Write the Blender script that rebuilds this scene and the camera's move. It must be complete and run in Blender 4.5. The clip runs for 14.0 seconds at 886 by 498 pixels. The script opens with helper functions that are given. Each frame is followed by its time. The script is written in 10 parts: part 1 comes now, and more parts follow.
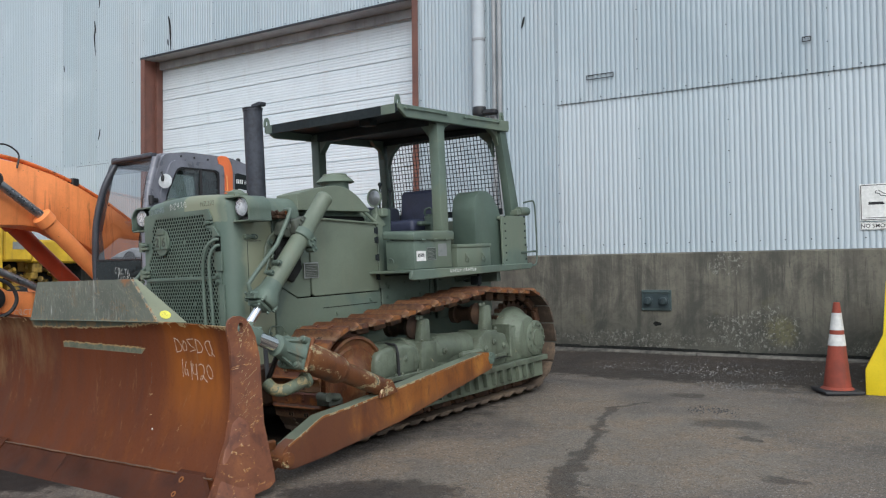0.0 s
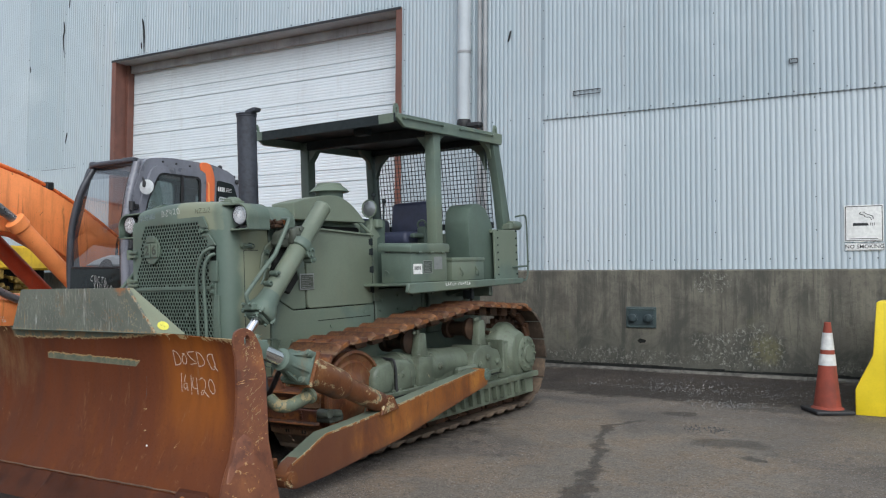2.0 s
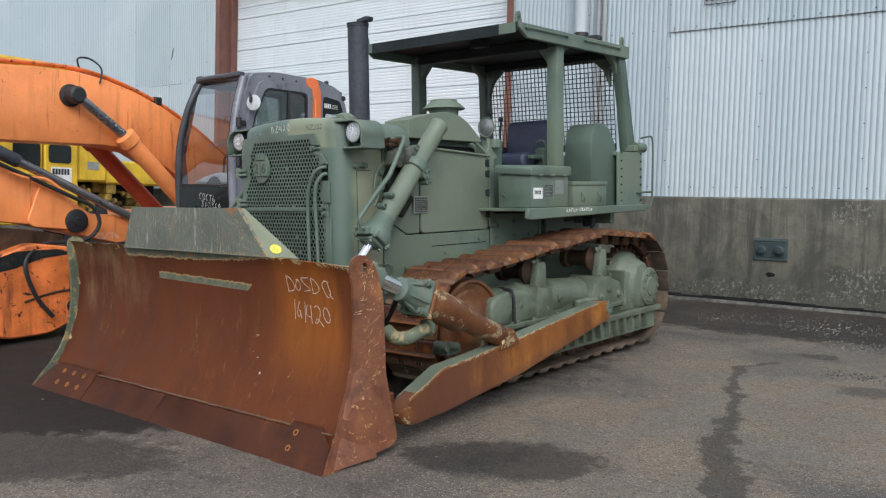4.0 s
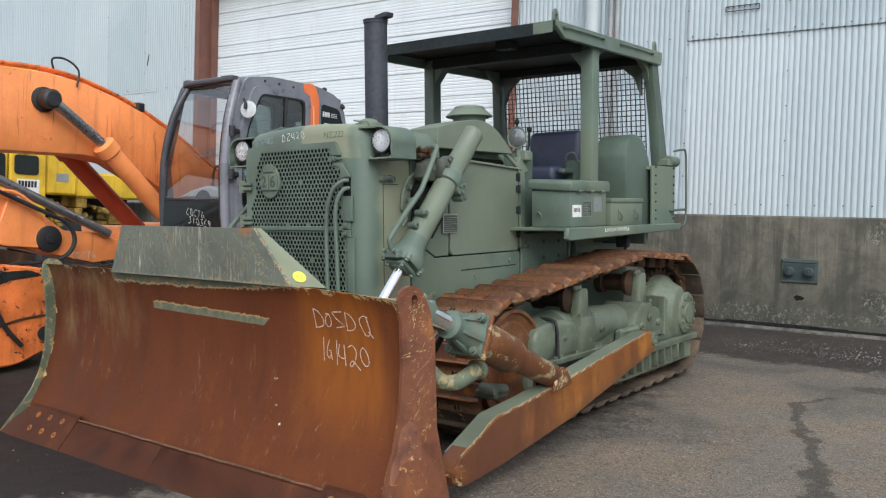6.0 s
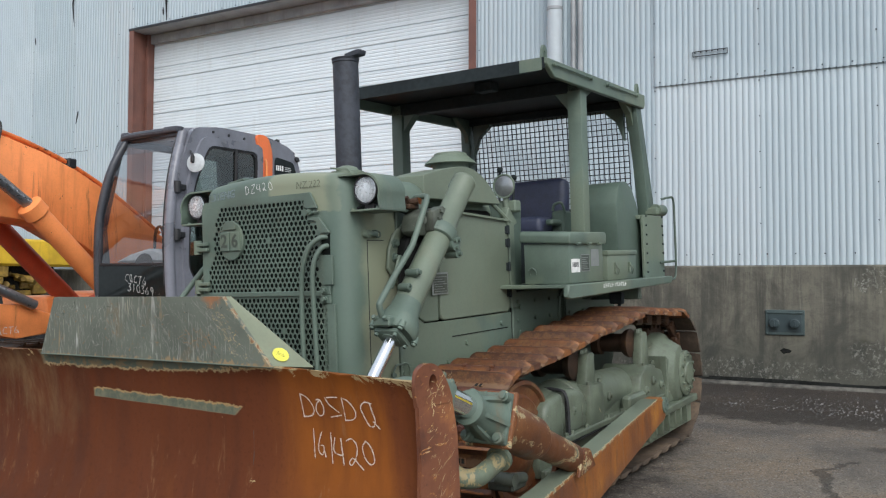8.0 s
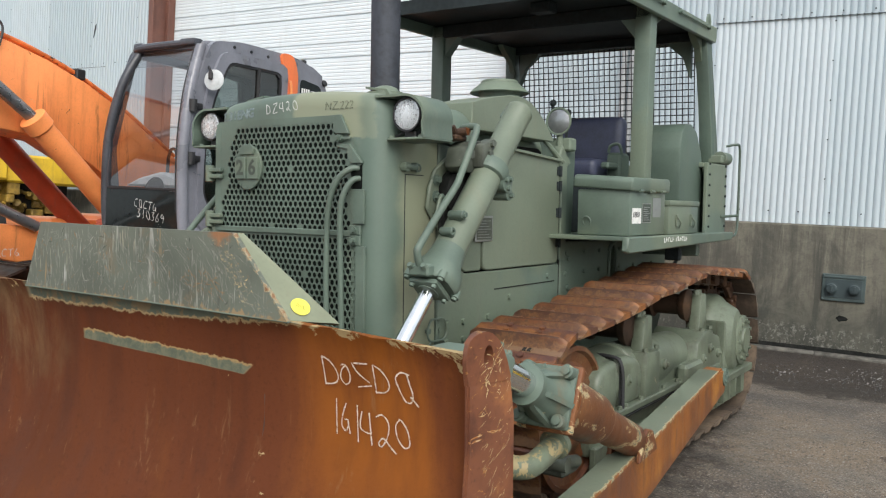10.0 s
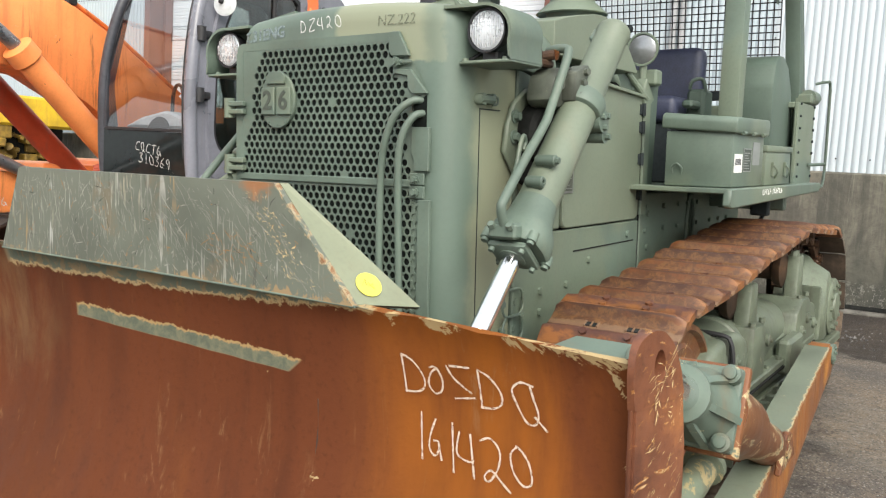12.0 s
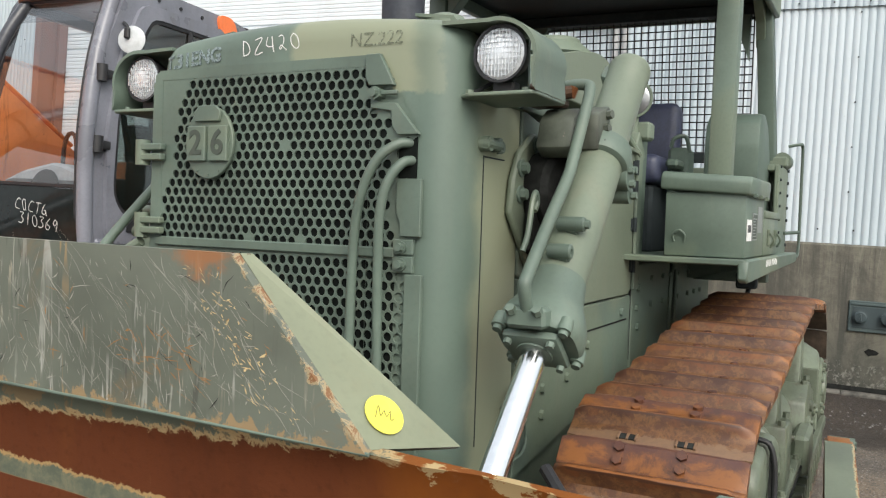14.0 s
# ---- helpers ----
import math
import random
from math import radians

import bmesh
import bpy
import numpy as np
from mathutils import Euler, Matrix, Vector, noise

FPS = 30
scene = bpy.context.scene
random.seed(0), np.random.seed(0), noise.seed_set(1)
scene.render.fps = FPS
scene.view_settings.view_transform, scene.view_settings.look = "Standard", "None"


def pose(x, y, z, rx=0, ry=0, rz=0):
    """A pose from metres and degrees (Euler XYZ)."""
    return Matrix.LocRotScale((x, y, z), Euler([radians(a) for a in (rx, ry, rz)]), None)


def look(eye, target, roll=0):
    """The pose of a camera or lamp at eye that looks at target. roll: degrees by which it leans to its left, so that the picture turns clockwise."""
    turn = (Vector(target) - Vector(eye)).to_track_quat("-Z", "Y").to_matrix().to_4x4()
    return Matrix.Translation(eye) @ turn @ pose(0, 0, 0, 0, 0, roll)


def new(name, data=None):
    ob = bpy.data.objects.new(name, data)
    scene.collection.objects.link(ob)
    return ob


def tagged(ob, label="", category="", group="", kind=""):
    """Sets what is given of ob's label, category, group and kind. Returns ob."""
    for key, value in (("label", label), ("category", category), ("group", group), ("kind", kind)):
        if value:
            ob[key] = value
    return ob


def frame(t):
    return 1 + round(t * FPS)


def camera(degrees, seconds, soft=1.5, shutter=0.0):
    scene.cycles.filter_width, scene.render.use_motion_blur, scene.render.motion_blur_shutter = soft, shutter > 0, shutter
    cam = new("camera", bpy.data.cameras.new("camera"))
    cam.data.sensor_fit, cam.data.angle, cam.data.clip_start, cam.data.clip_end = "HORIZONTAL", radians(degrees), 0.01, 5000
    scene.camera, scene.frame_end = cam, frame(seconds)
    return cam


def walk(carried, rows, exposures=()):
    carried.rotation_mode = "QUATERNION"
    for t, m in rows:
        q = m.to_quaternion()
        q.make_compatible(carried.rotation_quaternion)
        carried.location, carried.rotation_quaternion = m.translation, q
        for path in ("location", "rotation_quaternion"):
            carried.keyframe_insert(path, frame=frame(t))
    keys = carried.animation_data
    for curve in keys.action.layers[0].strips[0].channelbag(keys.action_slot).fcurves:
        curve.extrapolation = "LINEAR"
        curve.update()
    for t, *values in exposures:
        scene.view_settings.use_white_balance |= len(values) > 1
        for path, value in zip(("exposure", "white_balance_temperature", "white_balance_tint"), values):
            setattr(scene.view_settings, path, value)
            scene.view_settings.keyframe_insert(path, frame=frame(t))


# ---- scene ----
cam = camera(56.2, 14.0, soft=1.2)
PATH = [
    (0, (0.005, 0.035, 1.435), (-1.06, 1.726, 1.516), -1.7),
    (0.5, (-0.088, 0.008, 1.434), (-1.156, 1.696, 1.515), -1.2),
    (1, (-0.274, -0.097, 1.464), (-1.319, 1.606, 1.565), -1.1),
    (1.5, (-0.389, -0.14, 1.444), (-1.364, 1.603, 1.561), -1.3),
    (2, (-0.415, -0.027, 1.448), (-1.391, 1.715, 1.559), -0.8),
    (2.5, (-0.424, 0.133, 1.451), (-1.455, 1.843, 1.562), -1.3),
    (3, (-0.463, 0.224, 1.448), (-1.622, 1.85, 1.562), -1.7),
    (3.5, (-0.655, 0.298, 1.468), (-1.841, 1.908, 1.429), -0.3),
    (3.7, (-0.75, 0.274, 1.481), (-1.931, 1.887, 1.411), 0.1),
    (5.8, (-1.674, 0.681, 1.494), (-2.794, 2.337, 1.428), 0.6),
    (6, (-1.779, 0.685, 1.523), (-2.882, 2.354, 1.482), 0.7),
    (6.5, (-1.983, 0.829, 1.508), (-2.908, 2.603, 1.517), 0.9),
    (7, (-2.082, 1.026, 1.53), (-3.045, 2.777, 1.62), 0.1),
    (7.5, (-2.243, 1.102, 1.513), (-3.215, 2.847, 1.615), -0.9),
    (7.7, (-2.362, 1.106, 1.531), (-3.327, 2.854, 1.633), -1.1),
    (9.8, (-2.905, 1.667, 1.579), (-3.919, 3.391, 1.583), 2.2),
    (10, (-2.98, 1.682, 1.577), (-3.987, 3.409, 1.529), 2.1),
    (10.5, (-3.133, 1.785, 1.566), (-4.122, 3.511, 1.359), 2.1),
    (11, (-3.273, 2.018, 1.55), (-4.235, 3.757, 1.325), 1.9),
    (11.5, (-3.441, 2.206, 1.573), (-4.467, 3.909, 1.358), 2.4),
    (12, (-3.707, 2.258, 1.569), (-4.708, 3.981, 1.396), 2.4),
    (12.5, (-3.94, 2.349, 1.596), (-4.917, 4.087, 1.441), 1.4),
    (13, (-4.139, 2.589, 1.584), (-5.071, 4.358, 1.581), 1.6),
    (13.5, (-4.236, 2.739, 1.568), (-5.064, 4.559, 1.53), 1.5),
    (14, (-4.376, 2.839, 1.562), (-5.173, 4.673, 1.557), 2.8),
]
LEVEL = pose(0, 0, 0, 0, -1.3, 0)
LOOKS = [(0, 0.27, 5950, 7), (2.5, 0.25, 5930, 7), (3.7, 0.34, 5970, 7), (6, 0.53, 6110, 7), (7.5, 0.33, 6040, 7), (7.7, 0.34, 6040, 7), (9.8, 0.57, 6270, 7), (10.5, 0.89, 6630, 7), (11.2, 1.21, 6650, 7), (11.5, 1.09, 6640, 7), (12, 1.12, 6640, 7), (12.5, 0.94, 6620, 7), (13.0, 0.88, 6500, 7), (13.5, 0.74, 6500, 7), (14, 0.8, 6560, 7)]
walk(cam, [(t, LEVEL @ look(eye, target, roll)) for t, eye, target, roll in PATH], LOOKS)

# ---- light: an overcast day, pale sky and a weak, very wide sun ----
world = bpy.data.worlds.new("overcast_sky")
scene.world = world
world.use_nodes = True
wn, wl = world.node_tree.nodes, world.node_tree.links
wn.clear()
sky = wn.new("ShaderNodeTexSky")
sky.sky_type = "NISHITA"
sky.sun_disc = False
sky.sun_elevation = radians(40)
sky.sun_rotation = radians(141)
sky.air_density, sky.dust_density, sky.ozone_density = 1.0, 6.0, 1.0
cloud = wn.new("ShaderNodeMix")
cloud.data_type = "RGBA"
cloud.inputs[0].default_value = 0.7
cloud.inputs[7].default_value = (5.75, 6.0, 6.35, 1)
wl.new(sky.outputs[0], cloud.inputs[6])
back = wn.new("ShaderNodeBackground")
back.inputs[1].default_value = 0.135
wl.new(cloud.outputs[2], back.inputs[0])
wout = wn.new("ShaderNodeOutputWorld")
wl.new(back.outputs[0], wout.inputs[0])

sun = new("sun", bpy.data.lights.new("sun", "SUN"))
sun.data.energy = 1.5
sun.data.angle = radians(40)
sun.data.color = (1.0, 0.98, 0.95)
sun.matrix_world = look((8, -10, 10), (0, 0, 0))


# ---- materials ----
def nodes_of(name):
    m = bpy.data.materials.new(name)
    m.use_nodes = True
    n, l = m.node_tree.nodes, m.node_tree.links
    return m, n, l, n["Principled BSDF"]


def coords(n, l, scale=(1, 1, 1), kind="Object"):
    tc = n.new("ShaderNodeTexCoord")
    mp = n.new("ShaderNodeMapping")
    mp.inputs["Scale"].default_value = scale
    l.new(tc.outputs[kind], mp.inputs[0])
    return mp.outputs[0]


def noise_at(n, l, vec, scale, detail=6, rough=0.6, distort=0.0):
    t = n.new("ShaderNodeTexNoise")
    t.inputs["Scale"].default_value = scale
    t.inputs["Detail"].default_value = detail
    t.inputs["Roughness"].default_value = rough
    t.inputs["Distortion"].default_value = distort
    l.new(vec, t.inputs["Vector"])
    return t.outputs[0]


def ramp(n, l, fac, lo, hi, a=0.0, b=1.0):
    r = n.new("ShaderNodeMapRange")
    r.interpolation_type = "SMOOTHSTEP"
    for i, v in zip((1, 2, 3, 4), (lo, hi, a, b)):
        r.inputs[i].default_value = v
    l.new(fac, r.inputs[0])
    return r.outputs[0]


def mix(n, l, fac, a, b):
    x = n.new("ShaderNodeMix")
    x.data_type = "RGBA"
    for sock, v in ((0, fac), (6, a), (7, b)):
        if isinstance(v, (tuple, list)):
            x.inputs[sock].default_value = (*v[:3], 1)
        elif isinstance(v, (int, float)):
            x.inputs[sock].default_value = v
        else:
            l.new(v, x.inputs[sock])
    return x.outputs[2]


def calc(n, l, op, a, b=None):
    x = n.new("ShaderNodeMath")
    x.operation = op
    for i, v in ((0, a), (1, b)):
        if v is None:
            continue
        if isinstance(v, (int, float)):
            x.inputs[i].default_value = v
        else:
            l.new(v, x.inputs[i])
    return x.outputs[0]


def bump(n, l, p, height, strength=0.3, dist=0.01):
    b = n.new("ShaderNodeBump")
    b.inputs["Strength"].default_value = strength
    b.inputs["Distance"].default_value = dist
    l.new(height, b.inputs["Height"])
    l.new(b.outputs[0], p.inputs["Normal"])


def shift(c, k):
    return tuple(min(1.0, v * k) for v in c)


def paint(name, base, rough=0.5, wear=None, wear_at=0.68, metal=0.0, var=0.22, scale=2.0, grain=0.12, dirt=(0.10, 0.085, 0.065), dirty=0.35, streak=1.0, second=None):
    """Painted metal: patchy fading, dirt that runs down, fine speckle, chips of wear."""
    m, n, l, p = nodes_of(name)
    v = coords(n, l)
    vs = coords(n, l, (3.0, 3.0, 0.35))
    big = noise_at(n, l, v, scale, 5)
    fine = noise_at(n, l, v, 60, 4)
    run = noise_at(n, l, vs, 2.6 * streak, 6, 0.65)
    c = mix(n, l, ramp(n, l, big, 0.3, 0.7), shift(base, 1 - var), shift(base, 1 + var))
    if second:
        patch = noise_at(n, l, v, 1.15, 3, 0.5, 0.6)
        c = mix(n, l, calc(n, l, "MULTIPLY", ramp(n, l, patch, 0.5, 0.58), 0.75), c, second)
    c = mix(n, l, calc(n, l, "MULTIPLY", ramp(n, l, run, 0.5, 0.75), dirty), c, dirt)
    c = mix(n, l, calc(n, l, "MULTIPLY", ramp(n, l, fine, 0.45, 0.7), grain), c, shift(base, 0.45))
    if wear:
        chip = noise_at(n, l, v, 11, 9, 0.72, 0.4)
        c = mix(n, l, ramp(n, l, chip, wear_at, wear_at + 0.03), c, wear)
    l.new(c, p.inputs["Base Color"])
    l.new(ramp(n, l, big, 0.2, 0.8, rough - 0.1, rough + 0.14), p.inputs["Roughness"])
    p.inputs["Metallic"].default_value = metal
    bump(n, l, p, calc(n, l, "ADD", calc(n, l, "MULTIPLY", fine, 0.25), big), 0.12, 0.004)
    return m


def plain(name, base, rough=0.5, metal=0.0, var=0.15, scale=25, bumpy=0.1):
    m, n, l, p = nodes_of(name)
    v = coords(n, l)
    a, b = noise_at(n, l, v, scale, 5), noise_at(n, l, v, scale * 0.12, 3)
    f = calc(n, l, "ADD", calc(n, l, "MULTIPLY", a, 0.5), calc(n, l, "MULTIPLY", b, 0.5))
    l.new(mix(n, l, ramp(n, l, f, 0.35, 0.65), shift(base, 1 - var), shift(base, 1 + var)), p.inputs["Base Color"])
    l.new(ramp(n, l, f, 0.3, 0.7, max(0.03, rough - 0.08), rough + 0.08), p.inputs["Roughness"])
    p.inputs["Metallic"].default_value = metal
    bump(n, l, p, a, bumpy, 0.003)
    return m


def rusty(name, dark, mid, light, rough=0.62, tall=0.3, metal=0.25, blotch=1.3, per_object=False, film=False):
    """Rusted steel: blotches, vertical runs and pitting."""
    m, n, l, p = nodes_of(name)
    v = coords(n, l)
    vs = coords(n, l, (2.2, 2.2, tall))
    big = noise_at(n, l, v, blotch, 6, 0.6, 0.5)
    run = noise_at(n, l, vs, 2.4, 8, 0.62, 0.2)
    pit = noise_at(n, l, v, 45, 6, 0.7)
    f = calc(n, l, "ADD", calc(n, l, "MULTIPLY", big, 0.45), calc(n, l, "MULTIPLY", run, 0.55))
    if per_object:
        oi = n.new("ShaderNodeObjectInfo")
        f = calc(n, l, "ADD", f, ramp(n, l, oi.outputs["Random"], 0, 1, -0.13, 0.06))
    c = mix(n, l, ramp(n, l, f, 0.36, 0.52), dark, mid)
    c = mix(n, l, ramp(n, l, f, 0.52, 0.68), c, light)
    c = mix(n, l, calc(n, l, "MULTIPLY", ramp(n, l, pit, 0.5, 0.75), 0.45), c, shift(dark, 0.6))
    l.new(c, p.inputs["Base Color"])
    l.new(ramp(n, l, run, 0.3, 0.7, rough - 0.15, rough + 0.12), p.inputs["Roughness"])
    p.inputs["Metallic"].default_value = metal
    bump(n, l, p, calc(n, l, "ADD", calc(n, l, "MULTIPLY", pit, 0.6), big), 0.35, 0.004)
    return m


GREEN = (0.11, 0.149, 0.119)
M_GREEN = paint("army_green_paint", GREEN, 0.5, (0.05, 0.055, 0.045), 0.76, dirt=(0.18, 0.182, 0.138), dirty=0.3, second=(0.15, 0.182, 0.13))
# the green darkened to paint in canopy shade on console, dash and rear posts
M_GREEND = paint("shade_darkened_green", (0.075, 0.107, 0.085), 0.5, (0.05, 0.055, 0.045), 0.76, dirt=(0.1, 0.11, 0.085), dirty=0.3)
M_DUSTY = paint("dusty_green_running_gear", (0.116, 0.138, 0.1), 0.42, (0.36, 0.31, 0.2), 0.66, dirt=(0.06, 0.05, 0.034), dirty=0.7, var=0.3, grain=0.22, streak=1.8, scale=4)
M_GREENFLAT = paint("army_green_paint_even", GREEN, 0.5, (0.05, 0.055, 0.045), 0.76, dirt=(0.17, 0.165, 0.12), dirty=0.25)
M_GREEN2 = paint("green_paint_worn_to_rust", GREEN, 0.55, (0.42, 0.36, 0.22), 0.63, dirt=(0.2, 0.11, 0.05), dirty=0.4)
# dark green of small fittings; on the canopy it paints the shade underneath
M_GREENDK = plain("dark_green_and_canopy_shade", (0.02, 0.026, 0.028), 0.7, 0, 0.3)
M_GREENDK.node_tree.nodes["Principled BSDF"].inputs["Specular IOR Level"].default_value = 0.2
M_RUST = rusty("rusted_blade_steel", (0.038, 0.0135, 0.008), (0.066, 0.022, 0.011), (0.11, 0.037, 0.016), 0.6, 0.22, 0.0)
M_RUST.node_tree.nodes["Principled BSDF"].inputs["Specular IOR Level"].default_value = 0.15
M_RUSTARM = rusty("orange_rust", (0.13, 0.042, 0.016), (0.3, 0.108, 0.02), (0.46, 0.2, 0.032), 0.48, 0.8, 0.15, 1.1)
M_TRACK = rusty("rusted_track_steel", (0.055, 0.022, 0.014), (0.125, 0.044, 0.018), (0.22, 0.083, 0.027), 0.42, 0.9, 0.1, 5, True)


def crusted(m):
    """Tan crust of dried mud and darker bare smears over rust, crisp at the edges."""
    n, l = m.node_tree.nodes, m.node_tree.links
    p = n["Principled BSDF"]
    old = p.inputs["Base Color"].links[0].from_socket
    v = coords(n, l, (0.8, 1.5, 1.0))
    crust = noise_at(n, l, v, 17, 10, 0.76, 0.3)
    gate = noise_at(n, l, v, 3.0, 3, 0.5)
    f = ramp(n, l, calc(n, l, "ADD", crust, calc(n, l, "MULTIPLY", calc(n, l, "SUBTRACT", gate, 0.5), 0.5)), 0.52, 0.6)
    c = mix(n, l, calc(n, l, "MULTIPLY", f, 0.5), old, (0.2, 0.115, 0.05))
    smear = noise_at(n, l, coords(n, l, (0.25, 2.2, 1.0)), 8, 8, 0.7, 0.3)
    c = mix(n, l, calc(n, l, "MULTIPLY", ramp(n, l, smear, 0.55, 0.64), 0.6), c, (0.085, 0.04, 0.03))
    l.new(c, p.inputs["Base Color"])


crusted(M_TRACK)
M_TRACKDUST = rusty("dust_caked_track_steel", (0.05, 0.036, 0.026), (0.1, 0.072, 0.05), (0.17, 0.122, 0.082), 0.7, 0.9, 0.0, 7, True)
M_TRACKDK = rusty("dark_chain_steel", (0.025, 0.017, 0.013), (0.06, 0.033, 0.02), (0.13, 0.07, 0.035), 0.6, 1.0, 0.4, 4)
M_CHAIN = rusty("brown_rusty_chain_steel", (0.045, 0.026, 0.018), (0.1, 0.052, 0.03), (0.18, 0.096, 0.048), 0.55, 1.0, 0.2, 5)
M_CHROME = plain("chromed_rod", (0.78, 0.79, 0.8), 0.14, 1.0, 0.05, 40, 0.02)
M_BLACK = plain("black_rubber_and_dark_metal", (0.018, 0.018, 0.02), 0.55, 0, 0.35)
M_DARKGLASS = plain("dark_window_glass", (0.012, 0.016, 0.016), 0.08, 0, 0.2, 20, 0.0)
M_DARKGLASS.node_tree.nodes["Principled BSDF"].inputs["Specular IOR Level"].default_value = 0.25
M_YELLOWDK = plain("grimy_yellow_casting", (0.3, 0.19, 0.03), 0.6, 0, 0.6, 6, 0.3)
M_STACK = plain("sooty_exhaust_steel", (0.042, 0.046, 0.058), 0.65, 0.2, 0.35)
M_DARK = plain("dark_engine_bay", (0.02, 0.021, 0.02), 0.75, 0, 0.5)
M_DARK.node_tree.nodes["Principled BSDF"].inputs["Specular IOR Level"].default_value = 0.1
# near-black that paints the shaded inside behind grille holes and hose opening
M_PIT = plain("black_grille_hole_shade", (0.007, 0.009, 0.008), 0.7, 0, 0.4)
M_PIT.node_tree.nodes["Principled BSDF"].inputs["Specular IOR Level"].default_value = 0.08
M_SEAT = plain("navy_vinyl", (0.032, 0.038, 0.07), 0.5, 0, 0.25, 90, 0.2)
M_LENS = plain("headlamp_reflector", (0.66, 0.68, 0.7), 0.3, 0.45, 0.08, 60, 0.15)
M_OLIVE = paint("faded_olive_camouflage", (0.15, 0.18, 0.132), 0.5, (0.05, 0.055, 0.045), 0.78, dirt=(0.2, 0.19, 0.135), dirty=0.3, var=0.12)
M_GREYBOLT = plain("dull_steel", (0.16, 0.16, 0.15), 0.45, 0.7)
M_STEELROD = plain("grey_steel_rod", (0.3, 0.31, 0.33), 0.32, 0.8)
M_SCRATCHPALE = plain("bare_pale_scratch", (0.34, 0.335, 0.29), 0.5, 0.2)
M_SCRATCHRUST = plain("rusty_scratch", (0.3, 0.15, 0.05), 0.7)
M_SCRATCHCREAM = plain("cream_primer_scratch", (0.55, 0.42, 0.22), 0.7)
M_LENSDIM = plain("dull_lamp_glass", (0.3, 0.31, 0.32), 0.22, 0.6, 0.2, 18, 0.2)
M_YOKE = paint("grimy_cast_metal", (0.085, 0.096, 0.076), 0.5, (0.17, 0.16, 0.13), 0.64, metal=0.1, dirt=(0.035, 0.03, 0.024), dirty=0.7, var=0.35, scale=8)
M_STICKER = plain("yellow_sticker", (0.78, 0.72, 0.1), 0.5)
M_WHITE = plain("white_paint_mark", (0.72, 0.72, 0.7), 0.7)


def chalk(name, base, cover):
    """Broken chalk: the stroke lets the surface show through in grains."""
    m, n, l, p = nodes_of(name)
    v = coords(n, l)
    p.inputs["Base Color"].default_value = (*base, 1)
    p.inputs["Roughness"].default_value = 0.9
    l.new(ramp(n, l, noise_at(n, l, v, 110, 6, 0.75), cover - 0.2, cover + 0.0), p.inputs["Alpha"])
    return m


M_CHALK = chalk("chalk_writing", (0.58, 0.46, 0.36), 0.52)
M_CHALKTHIN = chalk("thin_chalk_writing", (0.66, 0.66, 0.64), 0.4)
M_PLATE = plain("aluminium_plate", (0.3, 0.31, 0.3), 0.4, 0.6)
M_STENCIL = chalk("faded_stencil_paint", (0.2, 0.25, 0.255), 0.54)
M_STENCILFADE = chalk("worn_dark_stencil", (0.17, 0.186, 0.132), 0.62)
M_ORANGE = paint("orange_machine_paint", (0.88, 0.29, 0.092), 0.36, (0.06, 0.025, 0.016), 0.685, dirt=(0.38, 0.12, 0.04), dirty=0.35, var=0.12)


def boom_paint():
    """Orange paint with ragged dark chips and oily runs."""
    m = paint("chipped_orange_boom_paint", (0.88, 0.29, 0.092), 0.36, (0.06, 0.025, 0.016), 0.665, dirt=(0.38, 0.12, 0.04), dirty=0.45, var=0.12)
    n, l = m.node_tree.nodes, m.node_tree.links
    p = n["Principled BSDF"]
    c = p.inputs["Base Color"].links[0].from_socket
    v = coords(n, l)
    blot = noise_at(n, l, v, 5.5, 9, 0.76, 0.9)
    c = mix(n, l, ramp(n, l, blot, 0.635, 0.66), c, (0.05, 0.022, 0.015))
    oil = noise_at(n, l, coords(n, l, (5.0, 5.0, 0.5)), 1.6, 8, 0.7, 0.4)
    c = mix(n, l, calc(n, l, "MULTIPLY", ramp(n, l, oil, 0.57, 0.68), 0.6), c, (0.16, 0.055, 0.025))
    scuff = noise_at(n, l, coords(n, l, (1.0, 1.0, 5.0)), 4.0, 9, 0.75, 0.8)
    c = mix(n, l, ramp(n, l, scuff, 0.665, 0.68), c, (0.62, 0.4, 0.25))
    l.new(c, p.inputs["Base Color"])
    return m


M_BOOM = boom_paint()
M_STRIPE = paint("red_orange_stripe_paint", (0.86, 0.2, 0.06), 0.36, (0.2, 0.06, 0.03), 0.7, dirty=0.2, var=0.08)
# machine orange with shade painted in, for the far cylinder and boom-foot hoses
M_DKORANGE = paint("shade_darkened_orange_paint", (0.38, 0.06, 0.025), 0.5, (0.05, 0.025, 0.02), 0.7, dirty=0.4)
M_ORANGEDK = paint("greasy_orange_paint", (0.7, 0.18, 0.045), 0.45, (0.03, 0.018, 0.014), 0.59, dirt=(0.05, 0.026, 0.018), dirty=0.95, var=0.3, scale=3)
M_PILLAR = plain("near_black_cab_trim", (0.045, 0.048, 0.058), 0.35, 0, 0.3)
M_HAZE = plain("dull_white_plastic", (0.5, 0.52, 0.53), 0.5, 0, 0.15)
M_CABGREY = paint("dark_grey_cab_paint", (0.185, 0.19, 0.222), 0.3, (0.15, 0.15, 0.16), 0.74, dirt=(0.16, 0.15, 0.15), dirty=0.4)
M_YELLOW = paint("yellow_machine_paint", (0.62, 0.4, 0.02), 0.5, (0.06, 0.035, 0.02), 0.72, dirt=(0.25, 0.15, 0.05), dirty=0.4)
